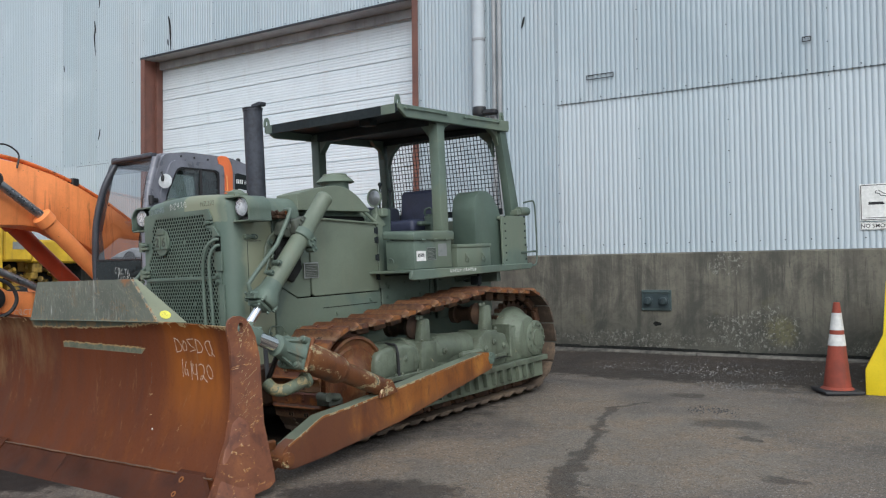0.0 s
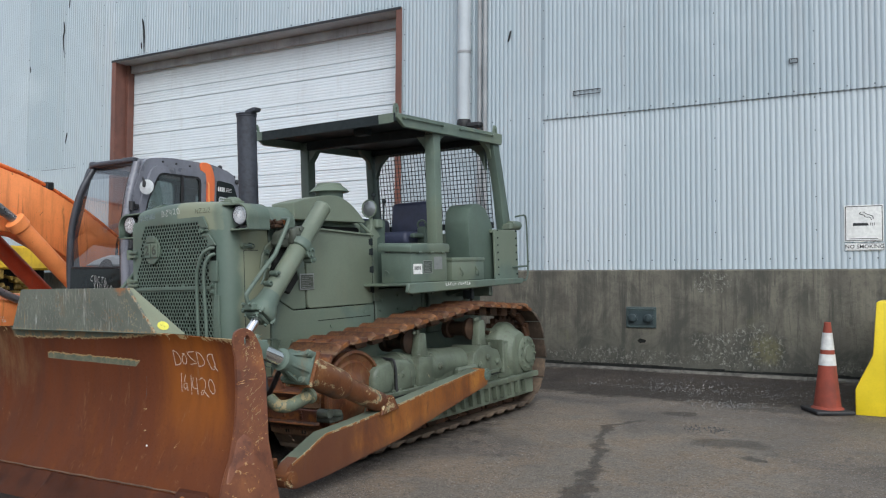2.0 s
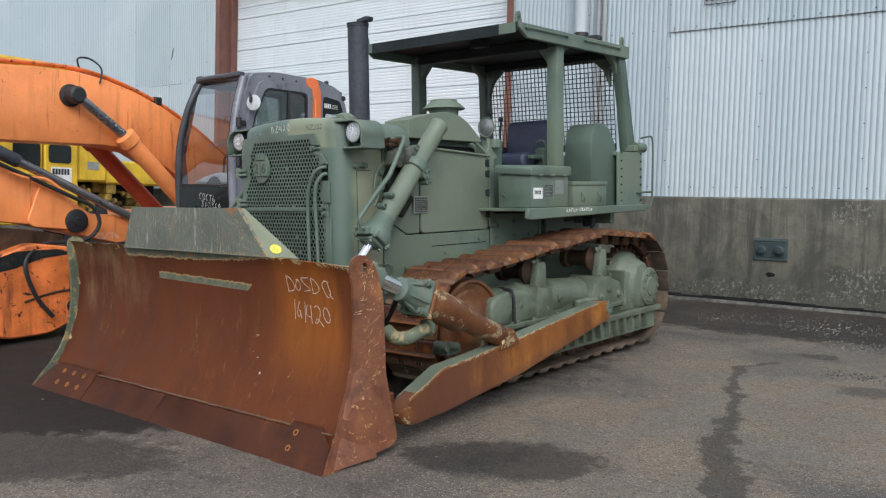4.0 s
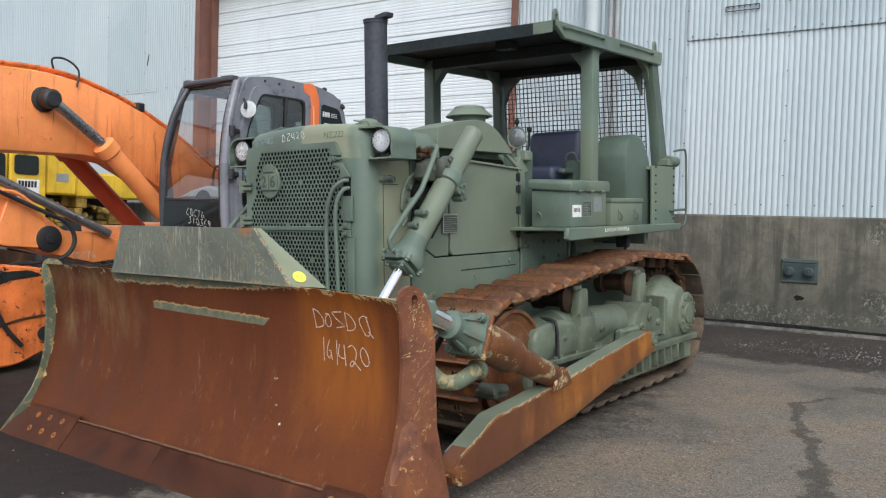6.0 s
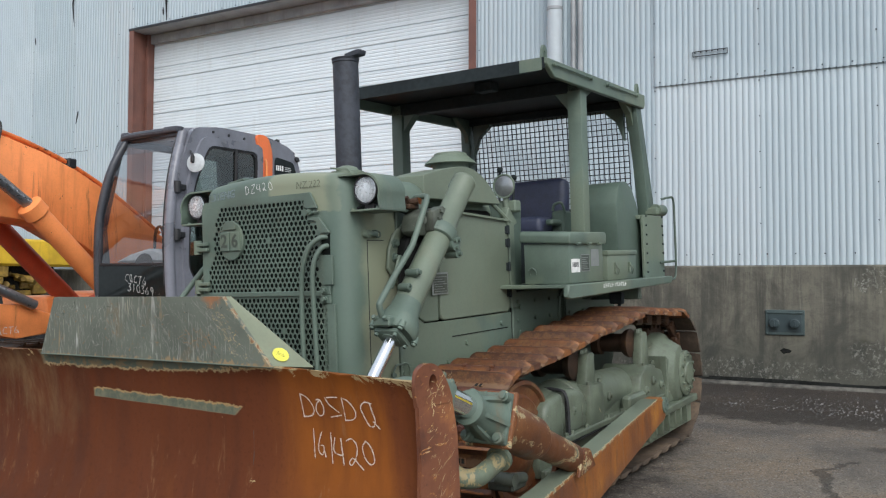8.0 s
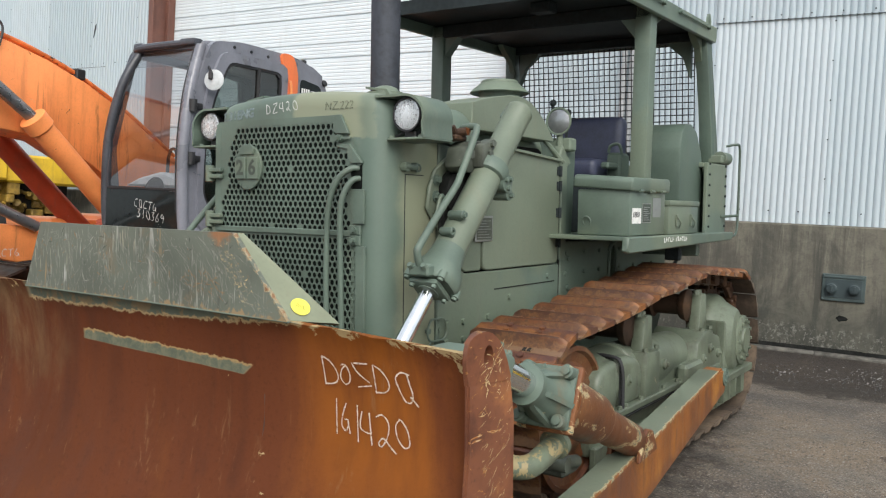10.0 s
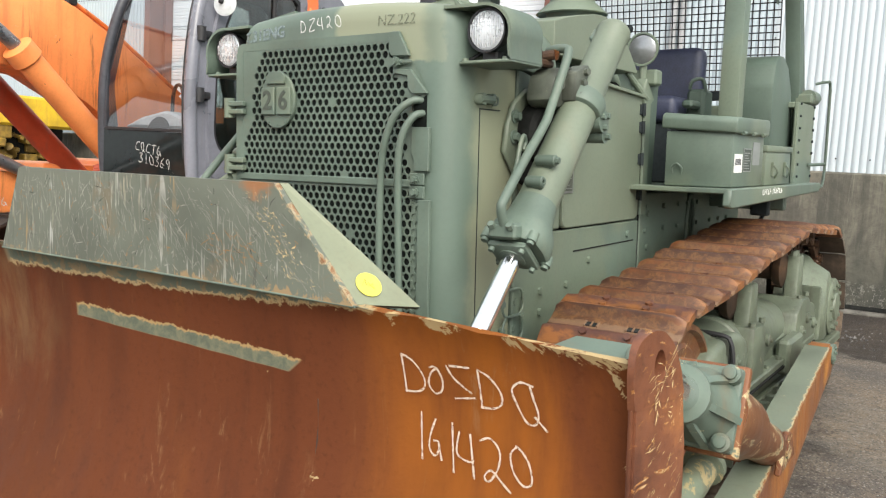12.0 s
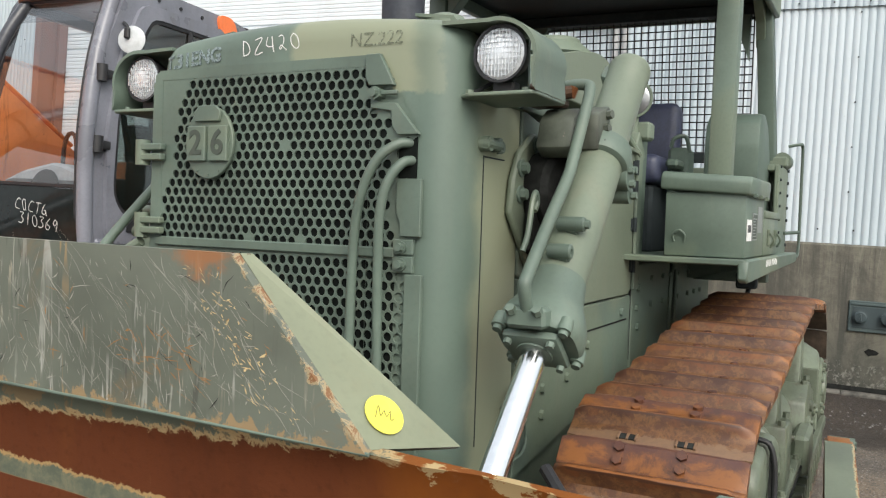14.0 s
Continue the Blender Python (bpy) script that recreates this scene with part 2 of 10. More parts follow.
M_YELLOWB = paint("glossy_yellow_barrier_paint", (0.82, 0.62, 0.015), 0.42, (0.2, 0.17, 0.08), 0.76, dirt=(0.3, 0.24, 0.06), dirty=0.3, var=0.08)
M_CONE = paint("orange_cone_plastic", (0.235, 0.046, 0.026), 0.75, (0.08, 0.04, 0.03), 0.66, dirt=(0.1, 0.045, 0.03), dirty=0.75, var=0.25, scale=5)
M_REFLECT = plain("white_cone_sleeve", (0.6, 0.6, 0.58), 0.6, 0, 0.2, 14)
M_BROWN = paint("brown_door_jamb_paint", (0.155, 0.068, 0.05), 0.6, (0.03, 0.02, 0.018), 0.68, dirt=(0.07, 0.035, 0.03), dirty=0.5)
M_DOOR = paint("white_roller_door_paint", (0.63, 0.69, 0.73), 0.5, None, dirt=(0.45, 0.46, 0.46), dirty=0.35, var=0.03, grain=0.05)
M_PIPE = paint("weathered_pale_pipe", (0.44, 0.48, 0.51), 0.5, None, dirt=(0.3, 0.31, 0.31), dirty=0.5, var=0.08)
M_FLASH = paint("grey_flashing", (0.3, 0.31, 0.32), 0.5, None)


def glass(name, tint, rough=0.03):
    """Thin tinted pane: clear through, with a little gloss."""
    m, n, l, p = nodes_of(name)
    n.remove(p)
    clear = n.new("ShaderNodeBsdfTransparent")
    clear.inputs[0].default_value = (*tint, 1)
    shine = n.new("ShaderNodeBsdfGlossy")
    shine.inputs["Roughness"].default_value = rough
    both = n.new("ShaderNodeMixShader")
    both.inputs[0].default_value = 0.14
    l.new(clear.outputs[0], both.inputs[1])
    l.new(shine.outputs[0], both.inputs[2])
    l.new(both.outputs[0], n["Material Output"].inputs[0])
    return m


M_GLASS = glass("dark_cab_door_glass", (0.42, 0.47, 0.46))
M_TINT = glass("tinted_windshield_glass", (0.7, 0.71, 0.73))


def sheet_metal(name, one, two, streaky):
    """Pale blue-grey painted corrugated steel, each sheet a little different, with streaks."""
    m, n, l, p = nodes_of(name)
    v = coords(n, l, kind="Object")
    g = n.new("ShaderNodeNewGeometry")
    mp = n.new("ShaderNodeMapping")
    mp.inputs["Scale"].default_value = (1.6, 1.6, 0.12)
    l.new(g.outputs["Position"], mp.inputs[0])
    run = noise_at(n, l, mp.outputs[0], 2.0, 7, 0.65)
    mp2 = n.new("ShaderNodeMapping")
    mp2.inputs["Scale"].default_value = (1, 1, 1)
    l.new(g.outputs["Position"], mp2.inputs[0])
    big = noise_at(n, l, mp2.outputs[0], 0.6, 4)
    fine = noise_at(n, l, mp2.outputs[0], 40, 4)
    oi = n.new("ShaderNodeObjectInfo")
    base = mix(n, l, oi.outputs["Random"], one, two)
    c = mix(n, l, calc(n, l, "MULTIPLY", ramp(n, l, run, 0.46, 0.8), streaky), base, (0.36, 0.37, 0.38))
    c = mix(n, l, calc(n, l, "MULTIPLY", ramp(n, l, big, 0.5, 0.75), 0.4), c, (0.495, 0.555, 0.59))
    c = mix(n, l, calc(n, l, "MULTIPLY", ramp(n, l, fine, 0.6, 0.75), 0.25), c, (0.3, 0.28, 0.27))
    l.new(c, p.inputs["Base Color"])
    l.new(ramp(n, l, big, 0.2, 0.8, 0.42, 0.6), p.inputs["Roughness"])
    bump(n, l, p, big, 0.25, 0.02)
    return m


M_SHEET = sheet_metal("aged_corrugated_wall_paint", (0.335, 0.4, 0.44), (0.395, 0.455, 0.495), 0.6)
M_SHEETNEW = sheet_metal("newer_corrugated_wall_paint", (0.405, 0.468, 0.505), (0.455, 0.51, 0.545), 0.35)


def concrete():
    m, n, l, p = nodes_of("stained_concrete")
    g = n.new("ShaderNodeNewGeometry")
    pos = g.outputs["Position"]

    def scaled(s):
        mp = n.new("ShaderNodeMapping")
        mp.inputs["Scale"].default_value = s
        l.new(pos, mp.inputs[0])
        return mp.outputs[0]
    run = noise_at(n, l, scaled((2.6, 2.6, 0.14)), 2.2, 9, 0.68, 0.25)
    big = noise_at(n, l, scaled((1, 1, 1)), 1.1, 7, 0.65)
    fine = noise_at(n, l, scaled((1, 1, 1)), 22, 7, 0.7)
    sp = n.new("ShaderNodeSeparateXYZ")
    l.new(pos, sp.inputs[0])
    damp = ramp(n, l, calc(n, l, "ADD", sp.outputs[2], calc(n, l, "MULTIPLY", big, 0.9)), 0.9, 1.6, 1.0, 0.0)
    blot = noise_at(n, l, scaled((1, 1, 0.8)), 2.4, 10, 0.72, 0.5)
    mixed = calc(n, l, "ADD", calc(n, l, "MULTIPLY", run, 0.45), calc(n, l, "MULTIPLY", blot, 0.55))
    c = mix(n, l, ramp(n, l, mixed, 0.4, 0.6), (0.066, 0.064, 0.053), (0.162, 0.15, 0.118))
    drip = noise_at(n, l, scaled((4.2, 4.2, 0.3)), 2.4, 9, 0.74, 0.5)
    c = mix(n, l, calc(n, l, "MULTIPLY", calc(n, l, "MULTIPLY", ramp(n, l, drip, 0.54, 0.62), ramp(n, l, blot, 0.38, 0.56)), 0.75), c, (0.04, 0.04, 0.035))
    c = mix(n, l, calc(n, l, "MULTIPLY", calc(n, l, "MULTIPLY", ramp(n, l, drip, 0.44, 0.36), ramp(n, l, sp.outputs[2], 0.7, 1.3)), 0.5), c, (0.21, 0.2, 0.16))
    c = mix(n, l, calc(n, l, "MULTIPLY", ramp(n, l, big, 0.48, 0.66), 0.5), c, (0.1, 0.09, 0.075))
    c = mix(n, l, calc(n, l, "MULTIPLY", damp, 0.75), c, mix(n, l, ramp(n, l, blot, 0.42, 0.6), (0.038, 0.04, 0.034), (0.082, 0.083, 0.066)))
    def patch(cx, cz, rx, rz):
        u = calc(n, l, "MULTIPLY", calc(n, l, "SUBTRACT", sp.outputs[0], cx), 1 / rx)
        w = calc(n, l, "MULTIPLY", calc(n, l, "SUBTRACT", sp.outputs[2], cz), 1 / rz)
        d = calc(n, l, "SQRT", calc(n, l, "ADD", calc(n, l, "MULTIPLY", u, u), calc(n, l, "MULTIPLY", w, w)))
        return ramp(n, l, calc(n, l, "ADD", d, calc(n, l, "MULTIPLY", calc(n, l, "SUBTRACT", big, 0.5), 2.2)), 0.5, 1.15, 1.0, 0.0)
    worn = calc(n, l, "MAXIMUM", calc(n, l, "MAXIMUM", patch(-2.45, 0.6, 0.75, 0.34), patch(-2.78, 1.5, 0.26, 0.14)), calc(n, l, "MULTIPLY", patch(-3.5, 0.44, 4.5, 0.15), 0.42))
    speck = noise_at(n, l, scaled((1.0, 1, 0.8)), 30, 8, 0.7, 0.6)
    spall = calc(n, l, "MULTIPLY", ramp(n, l, speck, 0.52, 0.55), ramp(n, l, worn, 0.15, 0.6))
    c = mix(n, l, calc(n, l, "MULTIPLY", spall, 0.75), c, mix(n, l, ramp(n, l, fine, 0.42, 0.56), (0.3, 0.295, 0.26), (0.13, 0.125, 0.1)))
    # dark rims painted as edge shade round the pale spalls
    shade = calc(n, l, "MULTIPLY", ramp(n, l, speck, 0.49, 0.515), ramp(n, l, worn, 0.15, 0.6))
    c = mix(n, l, calc(n, l, "MULTIPLY", calc(n, l, "SUBTRACT", shade, spall), 0.6), c, (0.035, 0.034, 0.03))
    c = mix(n, l, calc(n, l, "MULTIPLY", calc(n, l, "MULTIPLY", patch(-2.12, 0.6, 0.26, 0.22), ramp(n, l, fine, 0.35, 0.6)), 0.5), c, (0.19, 0.175, 0.07))
    c = mix(n, l, calc(n, l, "MULTIPLY", ramp(n, l, fine, 0.5, 0.68), 0.45), c, (0.07, 0.066, 0.056))
    moss = ramp(n, l, noise_at(n, l, scaled((1, 1, 1)), 2.3, 6), 0.6, 0.72)
    c = mix(n, l, calc(n, l, "MULTIPLY", calc(n, l, "MULTIPLY", moss, damp), 0.6), c, (0.12, 0.12, 0.04))
    l.new(c, p.inputs["Base Color"])
    p.inputs["Roughness"].default_value = 0.85
    bump(n, l, p, calc(n, l, "ADD", fine, calc(n, l, "MULTIPLY", spall, -0.8)), 0.5, 0.012)
    return m


M_CONC = concrete()


# soaked places, and shade painted under the machines: centre, half-lengths, turn, strength
SOAKED_AND_SHADED = [(-3.5, 4.6, 0.66, 0.36, 0.5, 0.72), (-1.9, 7.85, 0.36, 0.2, 0.1, 0.5), (-2.64, 9.15, 0.2, 0.12, 0, 0.55), (-1.6, 7.31, 0.12, 0.08, 0, 0.6), (-1.12, 6.16, 0.16, 0.1, 0, 0.5),
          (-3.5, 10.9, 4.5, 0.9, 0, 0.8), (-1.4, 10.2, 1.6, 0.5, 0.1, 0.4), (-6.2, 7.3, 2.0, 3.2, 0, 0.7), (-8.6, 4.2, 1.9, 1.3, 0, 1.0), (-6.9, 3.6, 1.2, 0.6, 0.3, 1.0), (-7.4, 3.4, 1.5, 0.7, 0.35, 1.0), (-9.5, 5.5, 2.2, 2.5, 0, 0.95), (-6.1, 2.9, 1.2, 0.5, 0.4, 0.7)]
# a meandering seam that water follows: place and half-width
SEAM = [(-2.89, 8.6, 0.03), (-3.12, 8.2, 0.045), (-3.02, 7.55, 0.05), (-2.81, 7.0, 0.055), (-2.67, 6.42, 0.07), (-2.62, 6.0, 0.09), (-2.5, 5.6, 0.12), (-2.36, 5.2, 0.14), (-2.2, 4.75, 0.15)]
PALE = [(-2.6, 4.6, 0.8, 1.0, 0.2, 0.6), (-2.2, 6.8, 1.1, 1.4, 0.3, 0.6), (-3.4, 5.6, 0.8, 0.9, 0.2, 0.6), (-1.4, 8.4, 1.4, 0.8, 0, 0.3), (-3.6, 8.0, 0.6, 1.0, 0.1, 0.45)]


def asphalt():
    m, n, l, p = nodes_of("worn_wet_asphalt")
    g = n.new("ShaderNodeNewGeometry")
    pos = g.outputs["Position"]
    big = noise_at(n, l, pos, 0.32, 5, 0.6, 0.6)
    mid = noise_at(n, l, pos, 1.6, 7, 0.68, 0.4)
    warp = noise_at(n, l, pos, 5.5, 10, 0.78, 0.3)
    fine = noise_at(n, l, pos, 55, 6, 0.75)
    speck = noise_at(n, l, pos, 17, 8, 0.8)
    sp = n.new("ShaderNodeSeparateXYZ")
    l.new(pos, sp.inputs[0])

    # wandering outlines: the place looked up is pushed about by noise
    push = n.new("ShaderNodeTexNoise")
    push.inputs["Scale"].default_value = 2.6
    push.inputs["Detail"].default_value = 9
    push.inputs["Roughness"].default_value = 0.68
    l.new(pos, push.inputs["Vector"])
    swerve = n.new("ShaderNodeVectorMath")
    swerve.operation = "MULTIPLY_ADD"
    l.new(push.outputs["Color"], swerve.inputs[0])
    swerve.inputs[1].default_value = (0.42, 0.42, 0.0)
    l.new(pos, swerve.inputs[2])
    away = n.new("ShaderNodeSeparateXYZ")
    l.new(swerve.outputs[0], away.inputs[0])
    wx, wy = calc(n, l, "SUBTRACT", away.outputs[0], 0.21), calc(n, l, "SUBTRACT", away.outputs[1], 0.21)

    def spots(some, blunt=1.0, ragged=1.5):
        total = None
        for cx, cy, rx, ry, turn, k in some:
            dx, dy = calc(n, l, "SUBTRACT", wx, cx), calc(n, l, "SUBTRACT", wy, cy)
            c, s = math.cos(turn), math.sin(turn)
            u = calc(n, l, "ADD", calc(n, l, "MULTIPLY", dx, c / rx), calc(n, l, "MULTIPLY", dy, s / rx))
            v = calc(n, l, "ADD", calc(n, l, "MULTIPLY", dx, -s / ry), calc(n, l, "MULTIPLY", dy, c / ry))
            d = calc(n, l, "SQRT", calc(n, l, "ADD", calc(n, l, "MULTIPLY", u, u), calc(n, l, "POWER", calc(n, l, "MULTIPLY", v, v), blunt)))
            d = calc(n, l, "ADD", d, calc(n, l, "MULTIPLY", calc(n, l, "SUBTRACT", warp, 0.5), ragged))
            f = ramp(n, l, d, 0.8, 1.15, k, 0.0)
            total = f if total is None else calc(n, l, "MAXIMUM", total, f)
        return total
    cell = n.new("ShaderNodeTexVoronoi")
    cell.inputs["Scale"].default_value = 120
    l.new(pos, cell.inputs["Vector"])
    bits = n.new("ShaderNodeSeparateXYZ")
    l.new(cell.outputs["Color"], bits.inputs[0])
    c = mix(n, l, ramp(n, l, big, 0.38, 0.6), (0.093, 0.076, 0.062), (0.147, 0.12, 0.095))
    c = mix(n, l, calc(n, l, "MULTIPLY", ramp(n, l, mid, 0.44, 0.64), 0.6), c, (0.21, 0.163, 0.12))
    c = mix(n, l, calc(n, l, "MULTIPLY", ramp(n, l, mid, 0.46, 0.34), 0.45), c, (0.058, 0.05, 0.044))
    c = mix(n, l, spots(PALE), c, mix(n, l, ramp(n, l, mid, 0.4, 0.6), (0.235, 0.195, 0.148), (0.25, 0.182, 0.118)))
    c = mix(n, l, calc(n, l, "MULTIPLY", ramp(n, l, speck, 0.5, 0.64), 0.5), c, (0.042, 0.039, 0.037))
    c = mix(n, l, calc(n, l, "MULTIPLY", ramp(n, l, fine, 0.49, 0.6), 0.5), c, (0.036, 0.034, 0.033))
    c = mix(n, l, calc(n, l, "MULTIPLY", ramp(n, l, bits.outputs[0], 0.86, 0.97), 0.7), c, (0.33, 0.3, 0.26))
    c = mix(n, l, calc(n, l, "MULTIPLY", ramp(n, l, bits.outputs[1], 0.8, 0.95), 0.7), c, (0.028, 0.026, 0.025))
    stone = n.new("ShaderNodeTexVoronoi")
    stone.inputs["Scale"].default_value = 42
    l.new(pos, stone.inputs["Vector"])
    kind_of = n.new("ShaderNodeSeparateXYZ")
    l.new(stone.outputs["Color"], kind_of.inputs[0])
    small = ramp(n, l, stone.outputs["Distance"], 0.2, 0.38, 1.0, 0.0)
    where = ramp(n, l, mid, 0.42, 0.6, 0.25, 1.0)
    c = mix(n, l, calc(n, l, "MULTIPLY", calc(n, l, "MULTIPLY", ramp(n, l, kind_of.outputs[0], 0.86, 0.9), small), where), c, (0.34, 0.32, 0.285))
    c = mix(n, l, calc(n, l, "MULTIPLY", calc(n, l, "MULTIPLY", ramp(n, l, kind_of.outputs[1], 0.82, 0.86), small), 0.8), c, (0.03, 0.027, 0.025))
    seam = []
    for (xa, ya, wa), (xb, yb, wb) in zip(SEAM, SEAM[1:]):
        seam.append(((xa + xb) / 2, (ya + yb) / 2, (wa + wb) / 2, math.hypot(xb - xa, yb - ya) * 0.56, math.atan2(xb - xa, ya - yb) + math.pi, 0.62))
    # damp ground and painted machine shade share one dark colour
    wet_and_shade = calc(n, l, "MAXIMUM", spots(SOAKED_AND_SHADED), spots(seam, 3.0, 2.4))
    c = mix(n, l, calc(n, l, "MULTIPLY", wet_and_shade, 0.92), c, (0.024, 0.021, 0.02))
    l.new(c, p.inputs["Base Color"])
    r = ramp(n, l, mid, 0.35, 0.65, 0.58, 0.85)
    l.new(calc(n, l, "SUBTRACT", r, calc(n, l, "MULTIPLY", wet_and_shade, 0.04)), p.inputs["Roughness"])
    l.new(calc(n, l, "SUBTRACT", 0.5, calc(n, l, "MULTIPLY", wet_and_shade, 0.4)), p.inputs["Specular IOR Level"])
    bump(n, l, p, calc(n, l, "ADD", calc(n, l, "ADD", fine, speck), calc(n, l, "MULTIPLY", mid, 0.8)), 0.55, 0.014)
    return m


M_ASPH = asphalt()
M_WET = plain("dark_oil_soaked_asphalt", (0.032, 0.031, 0.031), 0.42, 0, 0.4, 30, 0.4)
M_FOOT = plain("pale_damp_concrete_edge", (0.1, 0.094, 0.082), 0.85, 0, 0.6, 14, 0.9)
M_GRIT = plain("pale_gravel_chips", (0.13, 0.125, 0.12), 0.8, 0, 0.75, 9)


# ---- mesh helpers ----
def quad_box(bm, lo, hi, bev=0.0, seg=1, m=None):
    c = [(a + b) / 2 for a, b in zip(lo, hi)]
    s = [abs(b - a) for a, b in zip(lo, hi)]
    mat = Matrix.Translation(c) @ Matrix.Diagonal((*s, 1))
    vs = bmesh.ops.create_cube(bm, size=1, matrix=(m @ mat) if m else mat)["verts"]
    if bev > 0:
        es = list({e for v in vs for e in v.link_edges})
        bmesh.ops.bevel(bm, geom=es, offset=bev, segments=seg, profile=0.5, affect="EDGES")
    return bm


def rod(bm, a, b, r, r2=None, seg=20, caps=True):
    a, b = Vector(a), Vector(b)
    d = b - a
    m = Matrix.Translation((a + b) / 2) @ d.to_track_quat("Z", "Y").to_matrix().to_4x4()
    bmesh.ops.create_cone(bm, cap_ends=caps, segments=seg, radius1=r, radius2=r if r2 is None else r2, depth=d.length, matrix=m)
    return bm


def prism(bm, pts, axis, a, b, bev=0.0, seg=1):
    """Polygon extruded along an axis. pts are the two other coordinates in order (y, z), (x, z) or (x, y)."""
    def at(p, v):
        return {"x": (v, p[0], p[1]), "y": (p[0], v, p[1]), "z": (p[0], p[1], v)}[axis]
    lo = [bm.verts.new(at(p, a)) for p in pts]
    hi = [bm.verts.new(at(p, b)) for p in pts]
    k = len(pts)
    fs = [bm.faces.new(lo), bm.faces.new(hi)]
    fs += [bm.faces.new((lo[i], lo[(i + 1) % k], hi[(i + 1) % k], hi[i])) for i in range(k)]
    bmesh.ops.recalc_face_normals(bm, faces=fs)
    if bev > 0:
        es = list({e for f in fs for e in f.edges})
        bmesh.ops.bevel(bm, geom=es, offset=bev, segments=seg, profile=0.5, affect="EDGES")
    return bm


def smooth_line(pts, steps=6):
    pts = [Vector(p) for p in pts]
    out = []
    for i in range(len(pts) - 1):
        p0, p1, p2, p3 = pts[max(i - 1, 0)], pts[i], pts[i + 1], pts[min(i + 2, len(pts) - 1)]
        for s in range(steps):
            t = s / steps
            out.append(0.5 * (2 * p1 + (p2 - p0) * t + (2 * p0 - 5 * p1 + 4 * p2 - p3) * t * t + (3 * p1 - p0 - 3 * p2 + p3) * t ** 3))
    return out + [pts[-1]]


def tube(bm, pts, r, seg=10, steps=6):
    line = smooth_line(pts, steps) if steps > 1 else [Vector(p) for p in pts]
    rings = []
    side = None
    for i, p in enumerate(line):
        d = (line[min(i + 1, len(line) - 1)] - line[max(i - 1, 0)]).normalized()
        if side is None:
            side = d.orthogonal().normalized()
        side = (side - d * side.dot(d)).normalized()
        up = d.cross(side)
        rings.append([bm.verts.new(p + r * (math.cos(k * math.tau / seg) * side + math.sin(k * math.tau / seg) * up)) for k in range(seg)])
    for a, b in zip(rings, rings[1:]):
        for k in range(seg):
            bm.faces.new((a[k], a[(k + 1) % seg], b[(k + 1) % seg], b[k]))
    bm.faces.new(rings[0][::-1])
    bm.faces.new(rings[-1])
    return bm


def lathe(bm, prof, origin, direction, seg=28):
    """Turn a profile of (radius, distance along the axis)."""
    o, d = Vector(origin), Vector(direction).normalized()
    u = d.orthogonal().normalized()
    w = d.cross(u)
    rings = []
    for r, h in prof:
        r = max(r, 0.0005)
        rings.append([bm.verts.new(o + d * h + r * (math.cos(k * math.tau / seg) * u + math.sin(k * math.tau / seg) * w)) for k in range(seg)])
    for a, b in zip(rings, rings[1:]):
        for k in range(seg):
            bm.faces.new((a[k], a[(k + 1) % seg], b[(k + 1) % seg], b[k]))
    bm.faces.new(rings[0][::-1])
    bm.faces.new(rings[-1])
    bmesh.ops.recalc_face_normals(bm, faces=bm.faces[:])
    return bm


def bolt(bm, p, d, r=0.016, h=0.014):
    p, d = Vector(p), Vector(d).normalized()
    rod(bm, p, p + d * h, r, r * 0.92, 6)


def part(name, bm, material, parent=None, label="", angle=35):
    me = bpy.data.meshes.new(name)
    bm.to_mesh(me)
    bm.free()
    me.materials.append(material)
    if angle:
        me.polygons.foreach_set("use_smooth", [True] * len(me.polygons))
        me.set_sharp_from_angle(angle=radians(angle))
    ob = new(name, me)
    ob.parent = parent
    if label:
        ob["label"] = label
    if name in ("bolts", "screws", "print_lines", "label_print", "decal_bars", "chalk_bars", "lens_ribs", "grousers"):
        ob["kind"] = "stuff"
    return ob


def B():
    return bmesh.new()


def scratches(name, place, count, seed, material, parent, lengths=(0.02, 0.2), width=(0.0008, 0.003), main=1.2, spread=0.5):
    """Fine scratches laid on a surface: place(u, v) gives a point for u, v in 0..1, or None."""
    rnd = random.Random(seed)
    verts, faces = [], []
    for _ in range(count):
        u, v = rnd.random(), rnd.random()
        a = rnd.gauss(main, spread)
        ln, w = rnd.uniform(*lengths) * rnd.random() + lengths[0], rnd.uniform(*width)
        o = place(u, v)
        ex, ez = place(min(u + 0.01, 1), v), place(u, max(v - 0.01, 0))
        if o is None or ex is None or ez is None:
            continue
        ux, uz = (ex - o), (o - ez)
        if ux.length < 1e-6 or uz.length < 1e-6:
            continue
        ux, uz = ux.normalized(), uz.normalized()
        d = ux * math.cos(a) + uz * math.sin(a)
        s = (uz * math.cos(a) - ux * math.sin(a)) * w
        bend = (uz * math.cos(a) - ux * math.sin(a)) * rnd.uniform(-0.08, 0.08) * ln
        b = len(verts)
        for p in (o - d * ln / 2, o + s + bend, o + d * ln / 2, o - s + bend):
            verts.append(tuple(p))
        faces.append((b, b + 1, b + 2, b + 3))
    me = bpy.data.meshes.new(name)
    me.from_pydata(verts, [], faces)
    me.materials.append(material)
    ob = new(name, me)
    ob.parent = parent
    ob["kind"] = "stuff"
    return ob


def thing(name, label, category, m=None, group="", kind=""):
    ob = new(name)
    ob.empty_display_size = 0.2
    if m is not None:
        ob.matrix_world = m
    return tagged(ob, label, category, group, kind)


